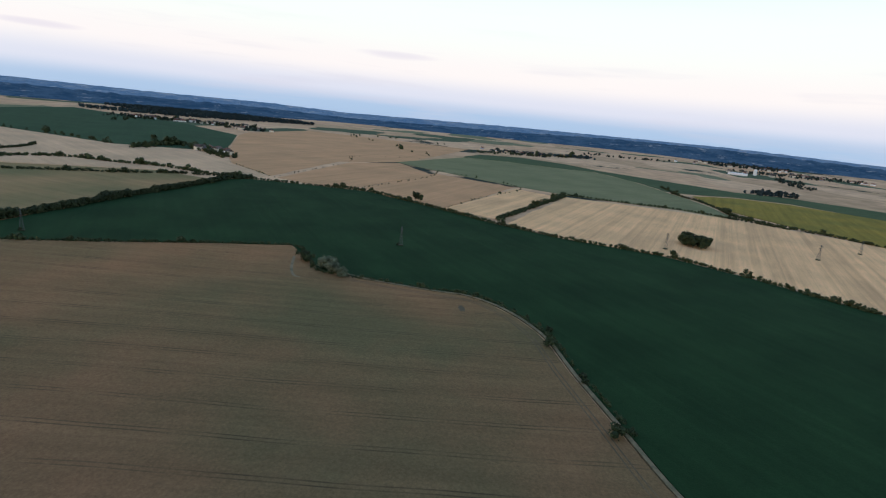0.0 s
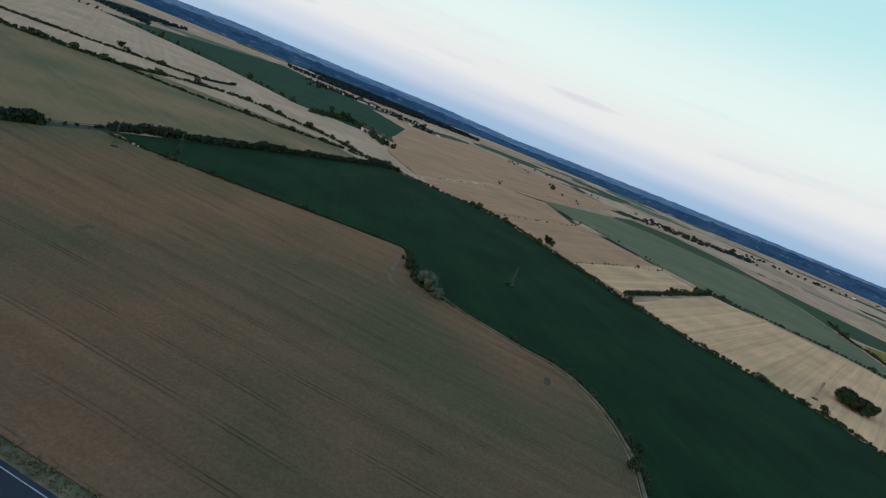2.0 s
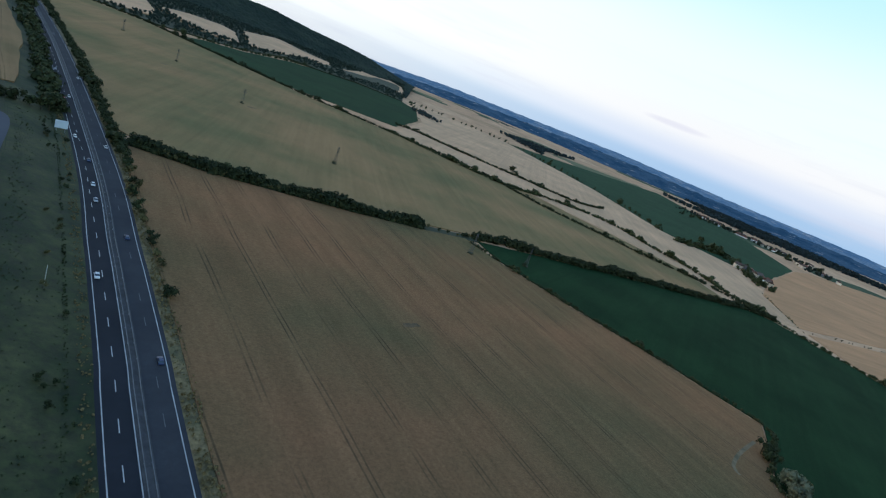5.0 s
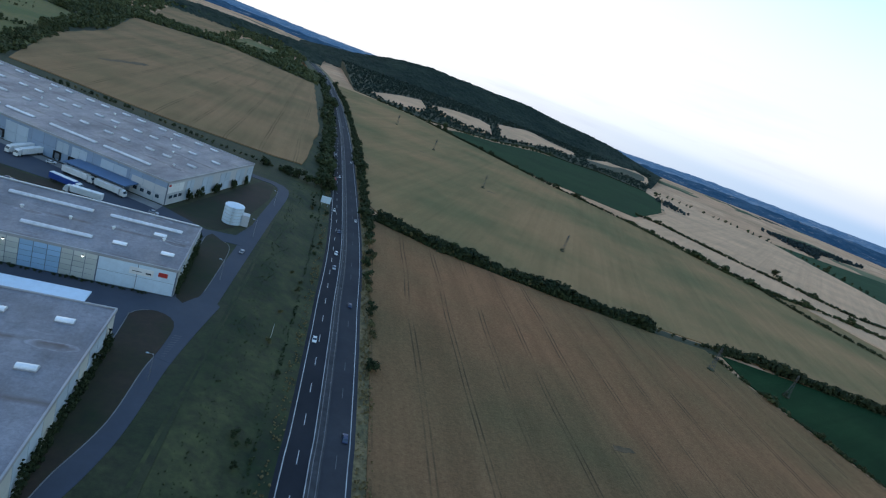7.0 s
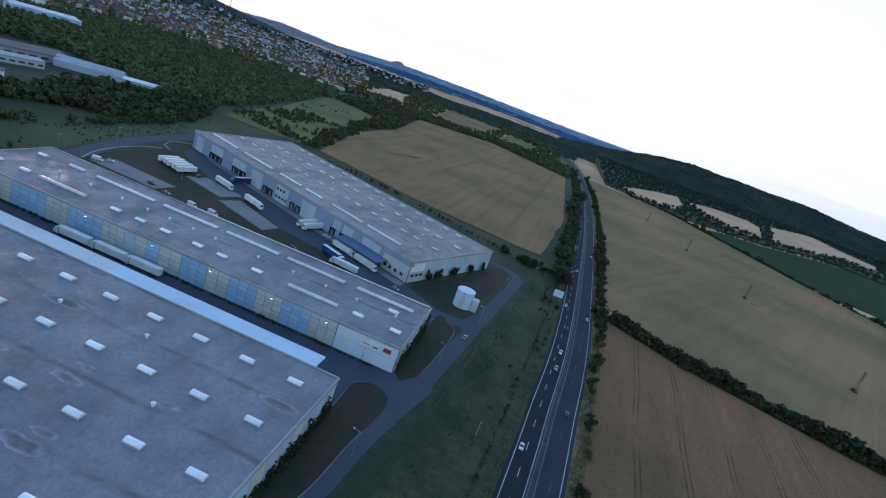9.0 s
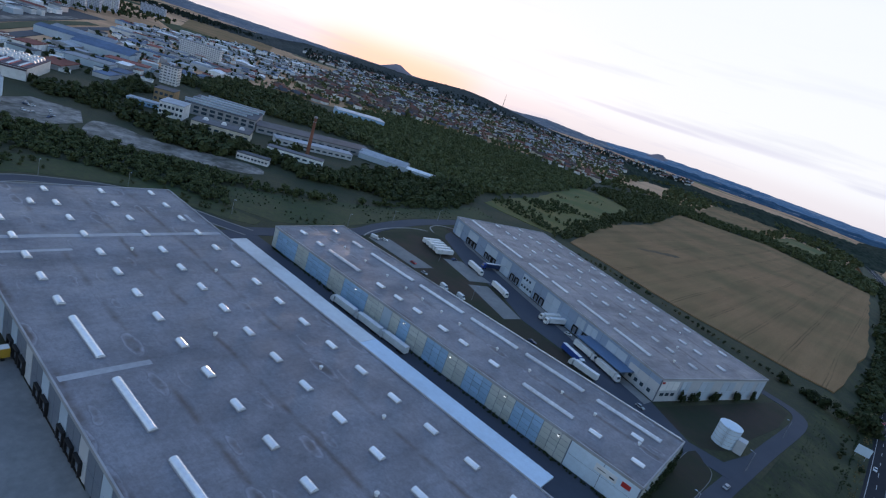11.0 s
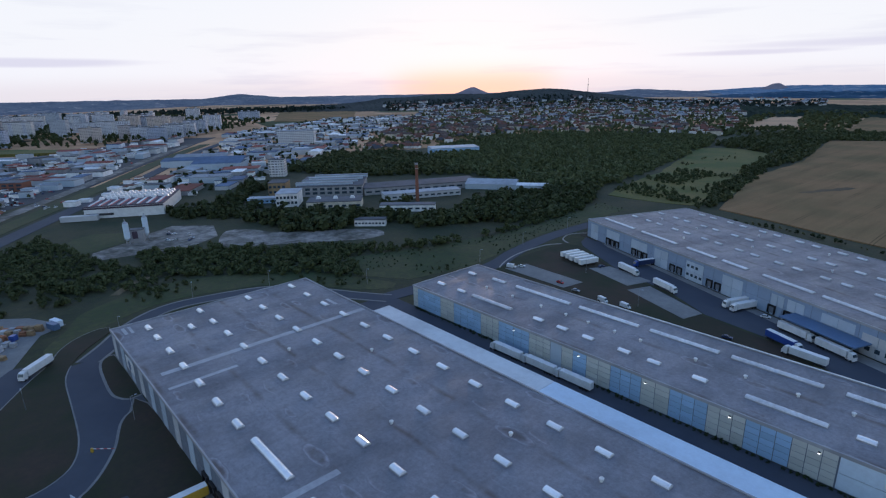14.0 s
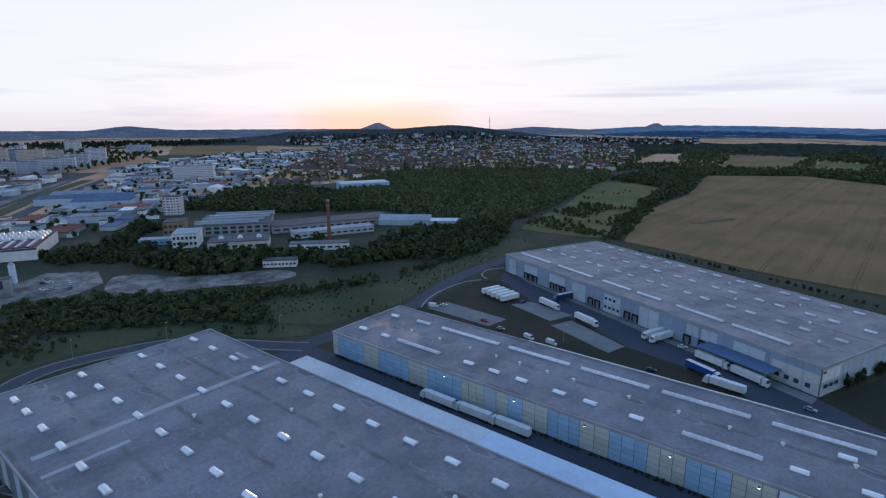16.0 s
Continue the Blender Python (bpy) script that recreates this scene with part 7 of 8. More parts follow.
town = [(-742, 463), (-690, 500), (-680, 570), (-735, 758), (-685, 868), (-590, 932), (-485, 985), (-394, 1000), (-420, 1120), (-560, 1560), (-700, 1853), (-1001, 1950), (-1400, 2100), (-1540, 1900), (-1560, 1650), (-1500, 1300), (-1300, 1050), (-1000, 760)]
spots = []
while len(spots) < 1000:
    d = 500 + 1700 * rnd.random() ** 1.1
    a = radians(rnd.uniform(14, 62))
    x, y = -math.sin(a) * d, math.cos(a) * d
    if inside(x, y, town) and noise.noise((x * 0.006, y * 0.006, 4)) > -0.3:
        spots.append((x, y))
CREST = ((23, 4), (26, 16), (29, 32), (31, 44), (33.5, 58), (36, 72), (38, 76), (40, 72), (43, 62), (46, 60), (50, 58), (54, 48), (57, 32), (60, 20), (63, 12), (68, 2))


def slope_z(x, y):
    """The height of the wooded slope behind the town."""
    k = max(0.0, (math.hypot(x, y) - 2150) / 500)
    return max(hill_height(x, y), float(np.interp(math.degrees(math.atan2(-x, y)), [c[0] for c in CREST], [c[1] for c in CREST])) * k ** 1.5 + 3)


spots.sort(key=lambda p: math.hypot(p[0], p[1]))
while len(spots) < 1330:
    d, a = rnd.uniform(1950, 2480), radians(rnd.uniform(14, 54))
    x, y = -math.sin(a) * d, math.cos(a) * d
    if noise.noise((x * 0.008, y * 0.008, 6)) > -0.05:
        spots.append((x, y))
for x, y in spots[:235]:
    settle(x, y, hill_height(x, y) - 0.3, 20 + rnd.choice((0, 90)) + rnd.uniform(-12, 12))
FAR_WALLS, FAR_ROOF_SETS = Build(), [Build(), Build(), Build(), Build()]
for x, y in spots[235:]:
    FAR_ROOFS = rnd.choice(FAR_ROOF_SETS)
    a = radians(20 + rnd.choice((0, 90)) + rnd.uniform(-12, 12))
    l, d, e, r_, z = rnd.uniform(5.5, 9), rnd.uniform(4.5, 6), rnd.uniform(3.5, 7), rnd.uniform(3, 4.5), slope_z(x, y)
    at = lambda u, v, w: (x + u * math.cos(a) - v * math.sin(a), y + u * math.sin(a) + v * math.cos(a), z + w)
    FAR_WALLS.add([at(u, v, w) for w in (-1, e) for u, v in ((-l, -d), (l, -d), (l, d), (-l, d))], [(0, 1, 5, 4), (1, 2, 6, 5), (2, 3, 7, 6), (3, 0, 4, 7)])
    l, d = l + 0.5, d + 0.5
    FAR_ROOFS.add([at(-l, -d, e), at(l, -d, e), at(l, d, e), at(-l, d, e), at(-l + 0.5, 0, e + r_), at(l - 0.5, 0, e + r_)], [(3, 2, 1, 0), (0, 1, 5, 4), (2, 3, 4, 5), (1, 2, 5), (3, 0, 4)])
tagged(part("far_house_walls", FAR_WALLS, PLASTER[0]), "pale plastered walls of far houses", "houses", kind="stuff")
for b, m, say in zip(FAR_ROOF_SETS, (TILES[0], TILES[1], TILES[2], SHEET[0]), ("red-tiled", "brown-tiled", "grey slate", "pale sheet")):
    tagged(part("far_house_roofs", b, m), say + " roofs of far houses", "houses", kind="stuff")
far_side = [(-math.sin(radians(h)) * d, math.cos(radians(h)) * d) for h, d in ((14, 1950), (30, 1980), (54, 1980), (54, 2520), (34, 2540), (14, 2300))]
wood("town_trees", far_side, 21, 8, 13, "dark garden trees on a slope above the town", material=FIR, height=slope_z, category="trees", bank_of=COARSE, patchy=-0.2)
wood("town_trees", town, 14.5, 5, 10, "dark garden trees between houses", height=hill_height, category="trees", bank_of=COARSE)
for cx, cy, sx, sy, n in ((1918, 700, 40, 130, 14), (1900, 480, 40, 140, 14), (1770, 306, 30, 60, 6), (985, 243, 34, 34, 9), (1800, -540, 50, 110, 14), (1789, -1390, 60, 90, 8), (1886, -1713, 60, 90, 12), (1800, -1930, 60, 90, 10), (2300, -1760, 160, 240, 26), (1100, 1640, 160, 90, 8)):
    for k in range(n):
        settle(cx + rnd.gauss(0, sx * 0.6), cy + rnd.gauss(0, sy * 0.6), 0.3, rnd.uniform(0, 180))
for poly in ([(1840, 800), (1980, 800), (1960, 380), (1720, 260), (1700, 330), (1860, 420)], [(1840, -480), (1780, -660), (1700, -640), (1740, -460)], [(1524, -1303), (1640, -1420), (1480, -1360), (1290, -1245), (1262, -1190)], [(1840, -1340), (1960, -1720), (1860, -1960), (1780, -1900), (1800, -1500)], [(2230, -1540), (2540, -1690), (2380, -2080), (2150, -1850)], [(2150, -900), (2200, -1300), (2160, -1320), (2110, -920)], [(1440, 250), (1500, 150), (1510, 160), (1450, 260)]):
    wood("far_wood", poly, 24, 8, 15, "dark trees round far village houses", 0.0, material=FIR, bank_of=COARSE)


def glazed(name, wall_col, storey=2.9, bay=3.3):
    """Panel-built facade with rows of small windows, for far blocks of flats."""
    m, nt, bsdf = tree_of(name)
    co = nt.nodes.new("ShaderNodeTexCoord").outputs["Object"]
    sep = nt.nodes.new("ShaderNodeSeparateXYZ")
    nt.links.new(co, sep.inputs[0])
    u = calc(nt, "MODULO", calc(nt, "ADD", calc(nt, "ADD", sep.outputs["X"], sep.outputs["Y"]), 1000.0), bay)
    v = calc(nt, "MODULO", calc(nt, "ADD", sep.outputs["Z"], 100.0), storey)
    wu = calc(nt, "LESS_THAN", calc(nt, "ABSOLUTE", calc(nt, "SUBTRACT", u, bay / 2)), bay * 0.29)
    wv = calc(nt, "LESS_THAN", calc(nt, "ABSOLUTE", calc(nt, "SUBTRACT", v, storey / 2)), storey * 0.24)
    info = nt.nodes.new("ShaderNodeObjectInfo").outputs["Random"]
    tone = blend(nt, info, wall_col, tuple(c * f for c, f in zip(wall_col, (0.85, 0.9, 1.05))))
    tone = blend(nt, 1.0, tone, span(nt, link_noise(nt, 0.15, 4, co), 0.3, 0.7, 0.88, 1.1), "MULTIPLY")
    tone = blend(nt, calc(nt, "MULTIPLY", wu, wv), tone, (0.10, 0.11, 0.13))
    nt.links.new(tone, bsdf.inputs["Base Color"])
    bsdf.inputs["Roughness"].default_value = 0.7
    return m


FLATS = [glazed("white_flats", (0.66, 0.64, 0.62)), glazed("buff_flats", (0.60, 0.50, 0.42)), glazed("grey_flats", (0.48, 0.50, 0.54))]


def flats(x, y, turn, length, height, m, depth=13):
    f = thing("apartment_block", "tall panel-built apartment block at the town's edge", "building", "apartment blocks", at=pose(x, y, hill_height(x, y), 0, 0, turn))
    part("wall", Build().box(-length / 2, -depth / 2, -2, length / 2, depth / 2, height), m, f)
    part("roof", Build().box(-length / 2 - 0.2, -depth / 2 - 0.2, height, length / 2 + 0.2, depth / 2 + 0.2, height + 0.7), SHEET[2], f)
    n = max(1, int(length / 20))
    for k in range(n):
        u = (k + 0.5) * length / n - length / 2
        part("lift_house", Build().box(u - 2.5, -3, height + 0.7, u + 2.5, 3, height + 3.4), m, f)
        for s in (-1, 1):
            part("stair_bay", Build().box(u - 3.2, s * depth / 2 - 0.1 if s > 0 else -depth / 2 - 1.0, 3, u + 3.2, s * depth / 2 + (1.0 if s > 0 else 0.1), height - 1), m, f)


for x, y, l, h in ((-1380, -99, 34, 34), (-1367, -79, 36, 36), (-1331, -4, 22, 40), (-1289, 24, 40, 34), (-1278, 60, 50, 34), (-1454, 116, 52, 38), (-1428, 184, 34, 40), (-1246, 208, 36, 30), (-1332, 267, 60, 36), (-1251, 273, 30, 30), (-1222, 290, 34, 28), (-1193, 312, 34, 26), (-1225, 351, 40, 28), (-1815, 587, 40, 34), (-1296, 421, 50, 30), (-1377, 488, 40, 36), (-1584, 668, 60, 28)):
    flats(x, y, 58 + rnd.uniform(-10, 10), l, h * 0.86, rnd.choice(FLATS))
for x, y in ((-1783, -135), (-1776, -89), (-1796, -41), (-1735, 8), (-1809, 62), (-1802, 116), (-1765, 169), (-1842, 221), (-1744, 268), (-1652, 311), (-1518, 340), (-1524, 371), (-1421, 379), (-1243, 375)):
    flats(x, y, 62 + rnd.uniform(-12, 12), rnd.uniform(40, 64), rnd.uniform(24, 36), rnd.choice(FLATS))
for k in range(34):
    flats(rnd.uniform(-2050, -1450), rnd.uniform(-180, 520), 60 + rnd.choice((0, 90)) + rnd.uniform(-8, 8), rnd.uniform(36, 60), rnd.uniform(18, 30), rnd.choice(FLATS))
wood("town_trees", [(-1260, -130), (-1150, 330), (-1500, 700), (-2100, 560), (-2100, -200)], 22, 8, 14, "dark trees between apartment blocks", material=HEDGE, height=hill_height, category="trees", bank_of=COARSE)
wood("far_wood", [(-math.sin(radians(h)) * d, math.cos(radians(h)) * d) for h, d in ((58, 2450), (70, 2350), (84, 2300), (98, 2350), (98, 2750), (84, 2700), (72, 2800), (58, 2750))], 26, 12, 19, "dark woods behind the apartment blocks", WEST + 4, material=FIR, bank_of=COARSE)
field("green_belt", [(-1240, -125), (-1065, 132), (-1087, 172), (-1312, -35)], MEADOW, "mown green belt before the apartment blocks", WEST + 4.0, 40, "grass", 0)


def hall_of(name, x, y, turn, length, depth, height, wall, roof, label, z=WEST, pitched=0.0, windows=0, category="building", group="industrial halls"):
    h = thing(name, label, category, group, at=pose(x, y, z, 0, 0, turn))
    part("wall", Build().box(-length / 2, -depth / 2, -1, length / 2, depth / 2, height), wall, h)
    if pitched:
        part("roof", Build().add([(sx * (length / 2 + 0.3), sy * (depth / 2 + 0.3), height) for sx in (-1, 1) for sy in (-1, 1)] + [(sx * (length / 2 + 0.3), 0, height + pitched) for sx in (-1, 1)],
             [(0, 2, 5, 4), (3, 1, 4, 5), (1, 0, 4), (2, 3, 5), (0, 1, 3, 2)]), roof, h)
    else:
        part("roof", Build().box(-length / 2 - 0.3, -depth / 2 - 0.3, height, length / 2 + 0.3, depth / 2 + 0.3, height + 0.6, 0.05), roof, h)
    for k in range(windows):
        u = (k + 0.5) * length / windows - length / 2
        w = length / windows * 0.32
        for z0 in ([height * 0.35] if height < 7 else [height * 0.22, height * 0.62]):
            part("window", Build().box(u - w, -depth / 2 - 0.08, z0, u + w, -depth / 2 + 0.05, z0 + min(2.2, height * 0.28), 0.02), PANE, h)
    return h


# the white hall with its domed roof lights
PLUM = mat("plum_roof_felt", (0.085, 0.06, 0.085), (0.065, 0.05, 0.07), fine=0.6, broad=0.1, rough=0.7, grain=0.15)
white_hall = hall_of("white_hall", -507, 107, 62, 58, 66, 9, WHITE, PLUM, "white industrial hall with rows of roof lights", group="")
cube = Build().add([(-2, -2, 0), (2, -2, 0), (2, 2, 0), (-2, 2, 0), (-1.2, -1.2, 2.0), (1.2, -1.2, 2.0), (1.2, 1.2, 2.0), (-1.2, 1.2, 2.0)], [(4, 5, 6, 7), (0, 1, 5, 4), (1, 2, 6, 5), (2, 3, 7, 6), (3, 0, 4, 7)]).mesh("roof_light", WHITE)
for i in range(11):
    for j in range(4):
        part("roof_light", cube, DOME, white_hall, at=pose(-25 + i * 5.0, -2 + j * 8.6 + (3.4 if i % 2 else 0), 9.6))
for j in range(8):
    part("roof_strip", Build().box(-26 + j * 7.0, -31, 9.6, -24.4 + j * 7.0, -6, 10.2, 0.05), SHEET[3], white_hall)
    part("roof_strip", Build().box(-24.3 + j * 7.0, -31, 9.6, -23.1 + j * 7.0, -6, 9.9, 0.05), RED, white_hall, "red roof strip")
part("dark_band", Build().box(-28, -33.3, 2.2, -8, -33.05, 4.0), DARK, white_hall, "dark window band")
part("red_band", Build().box(-29, -33.25, 7.3, 29, -33.05, 8.6), PLUM, white_hall, "plum band under the eaves")
part("annex", Build().box(-44, -40, -1, -18, -35, 4), WHITE_WALL, white_hall)
# a farm far off between the stubble fields
hall_of("farm_shed", 1700, -1300, 60, 60, 16, 6, WHITE, SHEET[3], "long white farm shed between stubble fields", z=0.3, pitched=2, group="")
farm_silo = thing("farm_silo", "tall pale farm silo with a domed top", "silo", at=pose(1775, -1420, 0.3))
part("shell", Build().tube((0, 0, -0.5), (0, 0, 18), 6.0, 6.0, 16), WHITE, farm_silo)
part("dome", Build().tube((0, 0, 18), (0, 0, 21), 6.0, 1.5, 16), WHITE, farm_silo)
# concrete works
for x, y, h in ((-384, 72, 17.0), (-390, 85, 18.0)):
    silo = thing("cement_silo", "pale concrete works silo on legs", "silo", "cement silos", at=pose(x, y, WEST))
    part("shell", Build().tube((0, 0, 4.2), (0, 0, h - 3), 1.75, 1.75, 14).tube((0, 0, 2.4), (0, 0, 4.2), 0.5, 1.75, 14), CANOPY, silo)
    part("cap", Build().tube((0, 0, h - 3), (0, 0, h - 1.6), 1.75, 0.5, 14).tube((0, 0, h - 1.6), (0, 0, h), 0.3, 0.2, 8), STEEL, silo)
    for a in range(4):
        part("leg", Build().box(1.3 * math.cos(a * 1.571 + 0.785) - 0.15, 1.3 * math.sin(a * 1.571 + 0.785) - 0.15, -1, 1.3 * math.cos(a * 1.571 + 0.785) + 0.15, 1.3 * math.sin(a * 1.571 + 0.785) + 0.15, 4.6), STEEL, silo)
tower = hall_of("mixing_tower", -388, 78.5, 65, 9, 5, 8, PLASTER[2], SHEET[2], "grey mixing tower of a concrete works", group="")
part("band", Build().box(-2.2, -2.66, 2.5, 1.2, -2.5, 7.4), PLUM, tower, "plum-coloured panel")
paved("works_yard", [(-358, 46), (-376, 50), (-390, 74), (-404, 90), (-416, 108), (-395, 131), (-362, 122), (-348, 100)], GRAVEL, "pale dusty yard of a concrete works", 0.1)
paved("gravel_ground", [(-335, 115), (-371, 131), (-364, 145), (-338, 158), (-307, 202), (-288, 208), (-281, 192), (-311, 144)], GRAVEL, "bare pale gravel ground", 0.12, smooth=6)
for k in range(8):
    copy_thing(rnd.choice((white_car, silver_car, dark_car)), pose(-362 - rnd.uniform(0, 34), 92 + rnd.uniform(0, 26), WEST + 0.1, 0, 0, rnd.uniform(0, 360)))
# the old factory
hall_of("factory_hall", -453, 268, 52, 60, 60, 9, PLASTER[2], SHEET[2], "old factory hall with a grey felt roof", windows=9, group="")
for k in range(4):
    hall_of("roof_lantern", -453 + (k - 1.5) * 9.5, 268 - (k - 1.5) * 12, 52, 52, 4, 1.8, PALE_GREY, SHEET[0], "long glazed roof lantern of a factory", z=WEST + 9.6, group="roof lanterns")
low = hall_of("factory_wing", -384, 228, 52, 44, 22, 6.5, PLASTER[1], SHEET[2], "low factory wing with small roof lights", windows=8, group="")
for u in (-14, 0, 14):
    part("roof_light", cube, DOME, low, at=pose(u, 2, 7.1))
hall_of("factory_office", -424, 207, 52, 18, 24, 11, PLASTER[0], SHEET[0], "white three-storey factory office", windows=6, group="")
hall_of("factory_hall", -398, 330, 66, 112, 30, 6, PLASTER[2], SHEET[2], "long grey factory shed", windows=14, group="")
hall_of("factory_hall", -366, 306, 66, 70, 14, 5, WHITE_WALL, SHEET[0], "long low white factory wing", windows=12, group="")
hall_of("factory_hall", -330, 262, 45, 44, 10, 5, PLASTER[0], SHEET[2], "low white service building", windows=8, group="")
hall_of("store_shed", -352, 384, 35, 48, 30, 5, PALE_GREY, SHEET[0], "white sheet-roofed store shed", pitched=3, group="")
hall_of("store_shed", -322, 396, 35, 44, 10, 4, PALE_GREY, SHEET[3], "narrow white store shed", pitched=2, group="")
hall_of("garage_row", -311, 213, 45, 22, 8, 4.5, PLASTER[0], SHEET[2], "low white garage row with dark openings", windows=9, group="")
stack = thing("factory_chimney", "tall red brick factory chimney", "chimney", at=pose(-352, 290, WEST))
part("shaft", Build().tube((0, 0, -1), (0, 0, 31.5), 1.7, 1.1, 14), BRICK, stack)
part("crown", Build().tube((0, 0, 31.5), (0, 0, 33), 1.4, 1.4, 14), PLASTER[2], stack)
part("ring", Build().tube((0, 0, 28), (0, 0, 28.4), 1.4, 1.4, 14), STEEL, stack)
hall_of("blue_store", -447, 196, 52, 30, 10, 4, PALE_BLUE, SHEET[0], "long pale blue store", windows=8, group="")
hall_of("yellow_house", -474, 222, 52, 16, 20, 12, PLASTER[3], SHEET[2], "ochre three-storey building near a factory", windows=4, group="")
flats(-580, 272, 52, 17, 19, FLATS[0], 15)
for x, y, s in ((-388, 176, 1.0), (-383, 180, 0.9), (-372, 192, 0.7)):
    plant(POPLAR, x, y, WEST, s)
# wide estate: halls in rows along a railway and a main road
setting("main_road", strip(curve([(-330, -95), (-373, -51), (-398, -24), (-488, 32), (-651, 135), (-887, 276), (-1035, 378)], 20), -7, 7, WEST - 1, WEST + 0.3), ROAD, "grey main road into the town", "road")
setting("railway", strip(curve([(-390, -110), (-440, -50), (-530, 8), (-660, 86), (-900, 226), (-1060, 330)], 20), -6, 6, WEST - 1, WEST + 0.35), GRAVEL, "pale gravel railway bed", "railway")
setting("rail_bank", strip(curve([(-360, -100), (-406, -48), (-508, 20), (-655, 110), (-893, 250), (-1040, 350)], 20), -8.5, 8.5, WEST - 1, WEST + 0.25), THICK_GRASS, "green bank beside the railway", "grass")
paved("car_park", [(-440, -120), (-475, -59), (-484, -36), (-571, -51), (-640, -110)], PAVING, "wide pale empty car park", 0.1)
field("estate_ground", [(-480, -60), (-560, 0), (-660, 96), (-890, 236), (-1080, 350), (-1180, 420), (-1250, 300), (-1060, 120), (-1200, -160), (-640, -160)], DARK_PAVING, "grey paved ground of an industrial estate", WEST + 0.15, 41, "ground", 0)
hall_of("factory_shed", -846, -50, 151, 200, 96, 13, PALE_GREY, SHEET[0], "very large pale factory hall", z=WEST, group="")
hall_of("factory_shed", -1090, -40, 151, 200, 60, 8, PALE_GREY, SHEET[0], "very large pale factory hall", z=WEST, group="")
hall_of("brick_hall", -712, 24, 56, 62, 16, 9, BRICK, SHEET[2], "long red brick industrial building", windows=9, group="")
setting("clay_bank", Build().add([(-545, -38, WEST), (-575, 22, WEST), (-600, 14, WEST), (-572, -46, WEST), (-560, -34, WEST + 7), (-584, 10, WEST + 7)], [(0, 1, 5, 4), (2, 3, 4, 5), (1, 2, 5), (3, 0, 4)]), mat("bare_clay", (0.24, 0.12, 0.06), (0.17, 0.09, 0.05), fine=0.3, broad=0.08, grain=0.3), "bare reddish earth bank", "bank")
rnd = random.Random(33)
halls, tries = [], 0
estate = [(-500, -40), (-590, 20), (-680, 85), (-900, 215), (-1080, 320), (-1150, 330), (-1060, 120), (-1000, 40), (-820, 30), (-740, -40), (-640, -100)]
centre = [(-640, 160), (-560, 130), (-520, 165), (-560, 240), (-620, 290), (-700, 400), (-742, 460), (-1000, 750), (-1300, 1040), (-1400, 800), (-1150, 430), (-1035, 400), (-887, 300), (-700, 190)]
while len(halls) < 400 and tries < 15000:
    tries += 1
    poly = estate if tries % 2 else centre
    x, y = rnd.uniform(-1400, -500), rnd.uniform(-110, 1040)
    size = rnd.choice((7, 8, 10, 11, 13, 15, 18, 22, 28))
    if not inside(x, y, poly) or (size > 10 and inside(x, y, [(-470, -60), (-560, 5), (-650, 40), (-720, -20), (-640, -120)])) or any(math.hypot(x - a, y - b_) < (size + c) * 0.62 for a, b_, c in halls) or math.hypot(x + 712, y - 24) < 45 or inside(x, y, [(-960, -20), (-940, 60), (-750, -30), (-700, -60), (-780, -160)]) or math.hypot(x + 583, y - 270) < 26:
        continue
    halls.append((x, y, size))
    k = rnd.randrange(5)
    hall_of("industrial_hall", x, y, 54 + rnd.choice((0, 90)) + rnd.uniform(-6, 6), size * 1.5, size * 0.8, rnd.uniform(3.5, 7.0), rnd.choice((PLASTER[0], PALE_GREY, PLASTER[2], WHITE_WALL)), rnd.choice((SHEET[0], SHEET[0], SHEET[1], SHEET[2], SHEET[3], SHEET[4])), "industrial hall with a sheet roof in the town", z=hill_height(x, y) - 0.2, pitched=rnd.choice((0, 0, 2.0)), windows=0)
hall_of("office_block", -885, 455, 48, 62, 18, 24, FLATS[0], SHEET[0], "seven-storey pale office block", z=hill_height(-885, 455), group="")
for pts in ((-760, 232, 1), (-735, 268, 1), (-700, 250, 1)):
    hall_of("market_hall", pts[0], pts[1], 54, 60, 34, 8, PALE_GREY, SHEET[pts[2]], "wide blue-roofed market hall", pitched=3, group="market halls")
hall_of("market_hall", -790, 262, 54, 70, 40, 8, PALE_GREY, SHEET[0], "wide pale-roofed market hall", pitched=3, group="market halls")
hall_of("white_works", -585, 548, 60, 70, 34, 9, PALE_BLUE, SHEET[3], "white works hall in a wood", group="")
wood("town_trees", centre, 19, 5, 9, "dark trees between halls", material=HEDGE, height=hill_height, category="trees", bank_of=COARSE)
wood("town_trees", estate, 30, 4, 8, "dark trees between halls", material=HEDGE, category="trees", bank_of=COARSE)
for x, y in [(-620 + rnd.uniform(-60, 60), 40 + rnd.uniform(-26, 26)) for k in range(36)]:
    copy_thing(rnd.choice((white_car, white_car, silver_car, dark_car, red_car)), pose(x, y, WEST + 0.16, 0, 0, 54 + rnd.choice((0, 90))))
SHED_ROOFS = [Build() for k in range(4)]
SHED_WALLS = Build()
gaps = [(-560, 60), (-700, 150), (-620, 200), (-520, 160)]
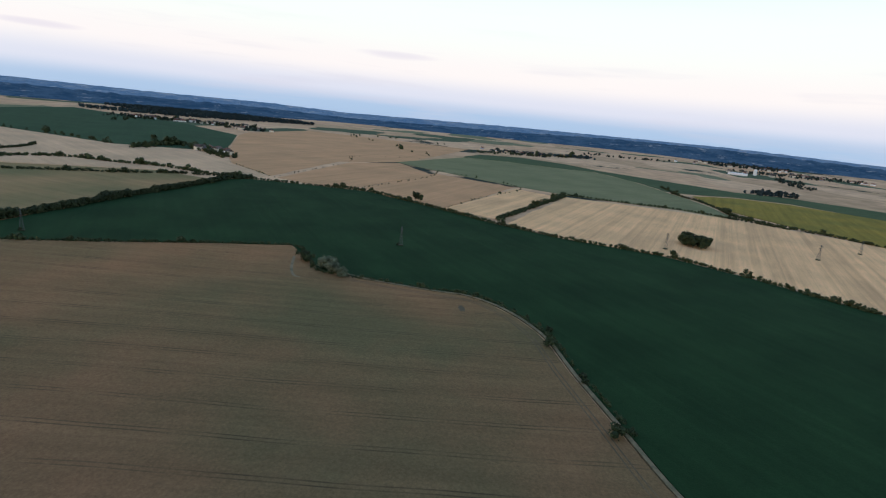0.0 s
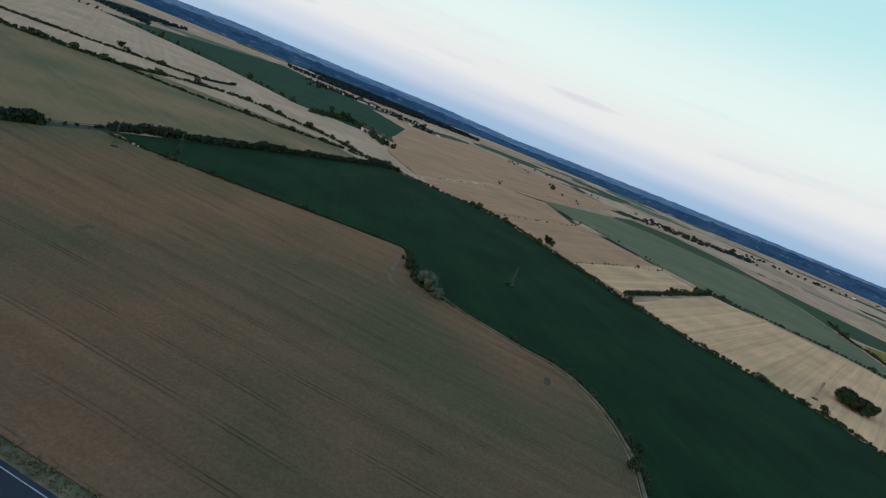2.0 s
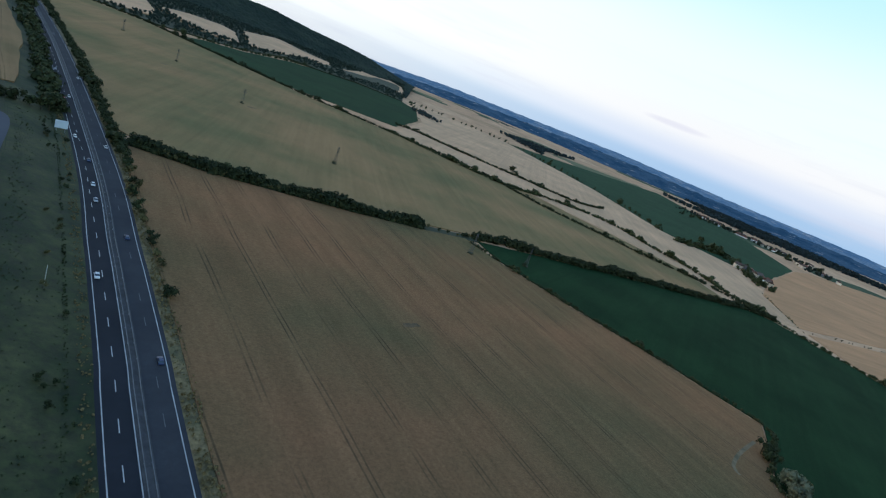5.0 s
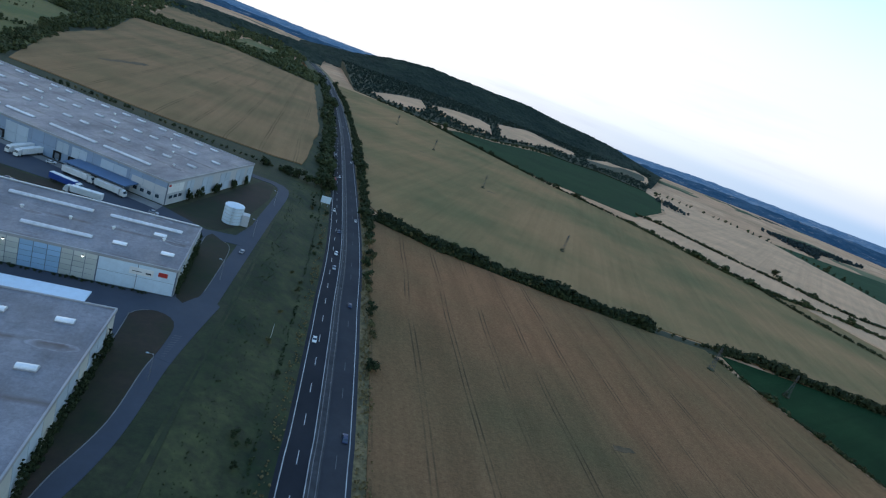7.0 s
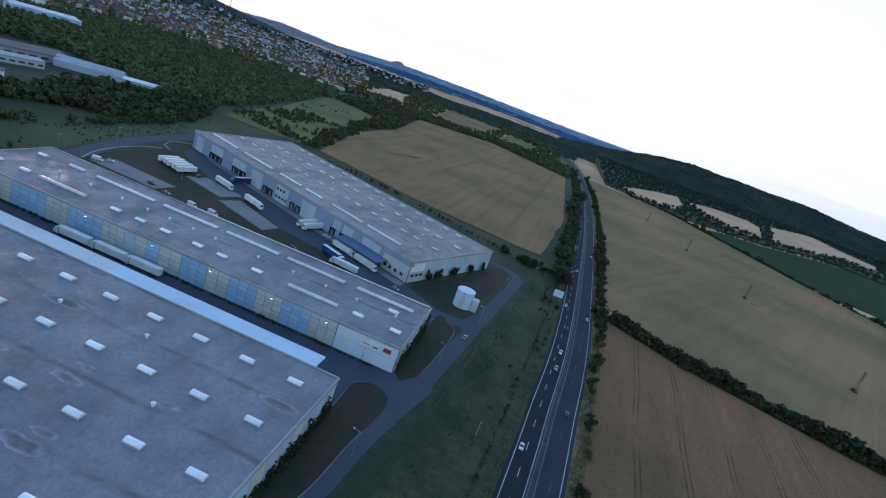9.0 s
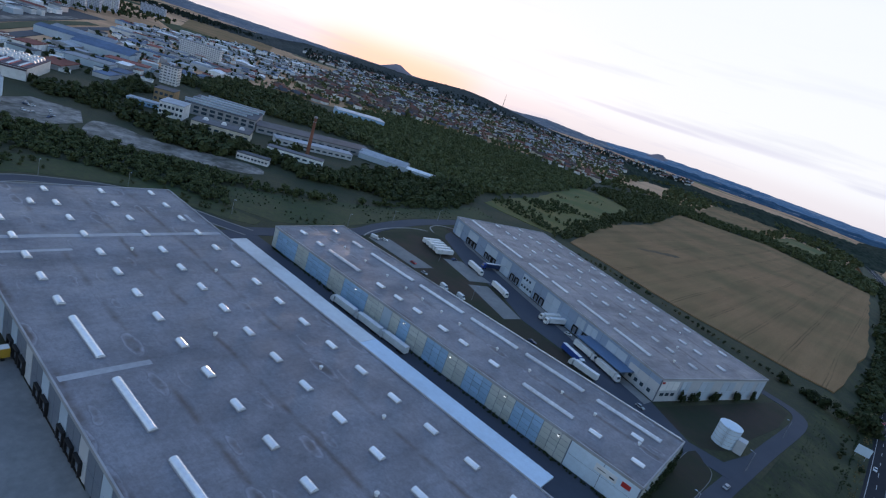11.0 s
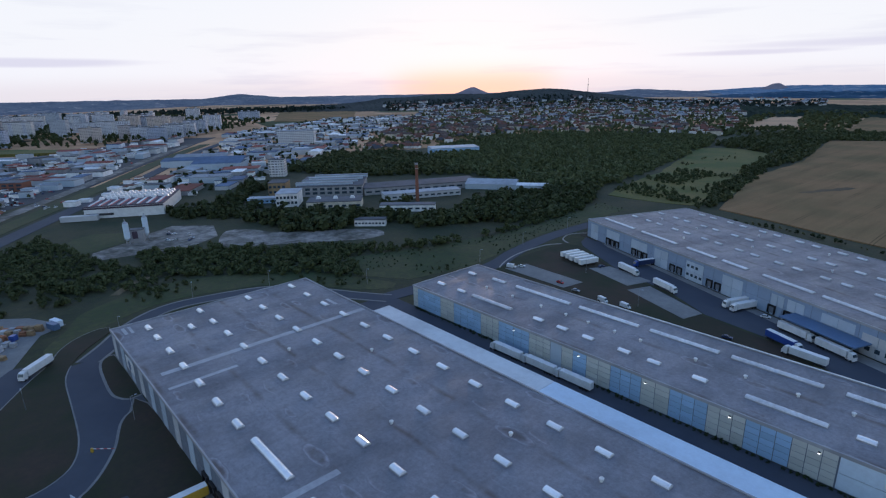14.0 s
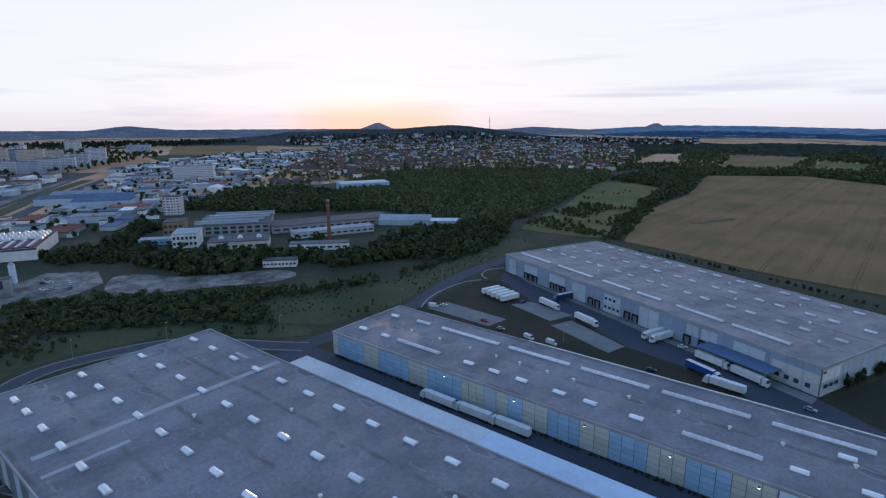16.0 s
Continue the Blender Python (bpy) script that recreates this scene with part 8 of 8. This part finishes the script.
for poly, count in ((estate, 420), (centre, 520), (gaps, 60), ([(-960, 60), (-1060, 40), (-1200, -120), (-1000, -150)], 120)):
    xs, ys = [p[0] for p in poly], [p[1] for p in poly]
    for k in range(count):
        x, y = rnd.uniform(min(xs), max(xs)), rnd.uniform(min(ys), max(ys))
        if not inside(x, y, poly) or any(math.hypot(x - a, y - b_) < c * 0.8 for a, b_, c in halls) or inside(x, y, [(-960, -20), (-940, 60), (-750, -30), (-700, -60), (-780, -160)]):
            continue
        z, w, d, h = hill_height(x, y) - 0.3, rnd.uniform(2.5, 7), rnd.uniform(2, 4), rnd.uniform(2.5, 5)
        a = radians(54 + rnd.choice((0, 90)))
        ring = [(x + u * math.cos(a) - v * math.sin(a), y + u * math.sin(a) + v * math.cos(a)) for u, v in ((-w, -d), (w, -d), (w, d), (-w, d))]
        SHED_WALLS.prism(ring, z, z + h)
        rnd.choice(SHED_ROOFS).prism([(x + (px - x) * 1.06, y + (py - y) * 1.06) for px, py in ring], z + h, z + h + 0.4)
tagged(part("far_shed_walls", SHED_WALLS, PLASTER[0]), "pale walls of small far sheds", "sheds", kind="stuff")
for b, m, say in zip(SHED_ROOFS, (SHEET[0], SHEET[1], SHEET[3], TILES[0]), ("grey", "blue", "white", "red")):
    tagged(part("far_shed_roofs", b, m), say + " roofs of small far sheds", "sheds", kind="stuff")
CAR_TONES = [Build() for k in range(4)]
for poly, count in (([(-500, -60), (-560, -10), (-640, 60), (-720, 80), (-700, 0), (-640, -90)], 240), (estate, 330), (centre, 260), ([(-960, 60), (-1060, 40), (-1180, -120), (-1000, -150)], 260)):
    xs, ys = [p[0] for p in poly], [p[1] for p in poly]
    for k in range(count):
        x, y = rnd.uniform(min(xs), max(xs)), rnd.uniform(min(ys), max(ys))
        x, y = round(x / 5.5) * 5.5, round(y / 3.2) * 3.2
        if inside(x, y, poly) and all(math.hypot(x - a, y - b_) > c * 0.95 for a, b_, c in halls):
            z = hill_height(x, y) + 0.1
            rnd.choice(CAR_TONES).box(x - 2.1, y - 0.85, z + 0.25, x + 2.1, y + 0.85, z + 0.95).box(x - 1.3, y - 0.75, z + 0.95, x + 1.0, y + 0.75, z + 1.5)
for b, m, say in zip(CAR_TONES, (WHITE, SILVER, NAVY, RED), ("white", "silver", "dark", "red")):
    tagged(part("far_parked_cars", b, m), say + " cars parked far off in the town", "cars", kind="stuff")
mast = thing("radio_mast", "thin radio mast on a wooded hill", "mast", at=pose(-1420, 2120, 60))
part("pole", Build().tube((0, 0, 0), (0, 0, 58), 1.2, 0.6, 6), PYLON_STEEL, mast)
part("dish_ring", Build().tube((0, 0, 30), (0, 0, 34), 2.0, 2.0, 8), PYLON_STEEL, mast)

# ---- the plan set out at full size; vehicles and the far hills already have theirs ----
for ob in list(scene.objects):
    if ob.parent or ob.type in ("CAMERA", "LIGHT") or ob.get("category") == "hills":
        continue
    at = Matrix.Scale(FULL, 4) @ ob.matrix_basis
    ob.matrix_basis = at @ Matrix.Scale(1 / FULL, 4) if ob.get("category") in ("lorry", "trailer", "car", "van") else at
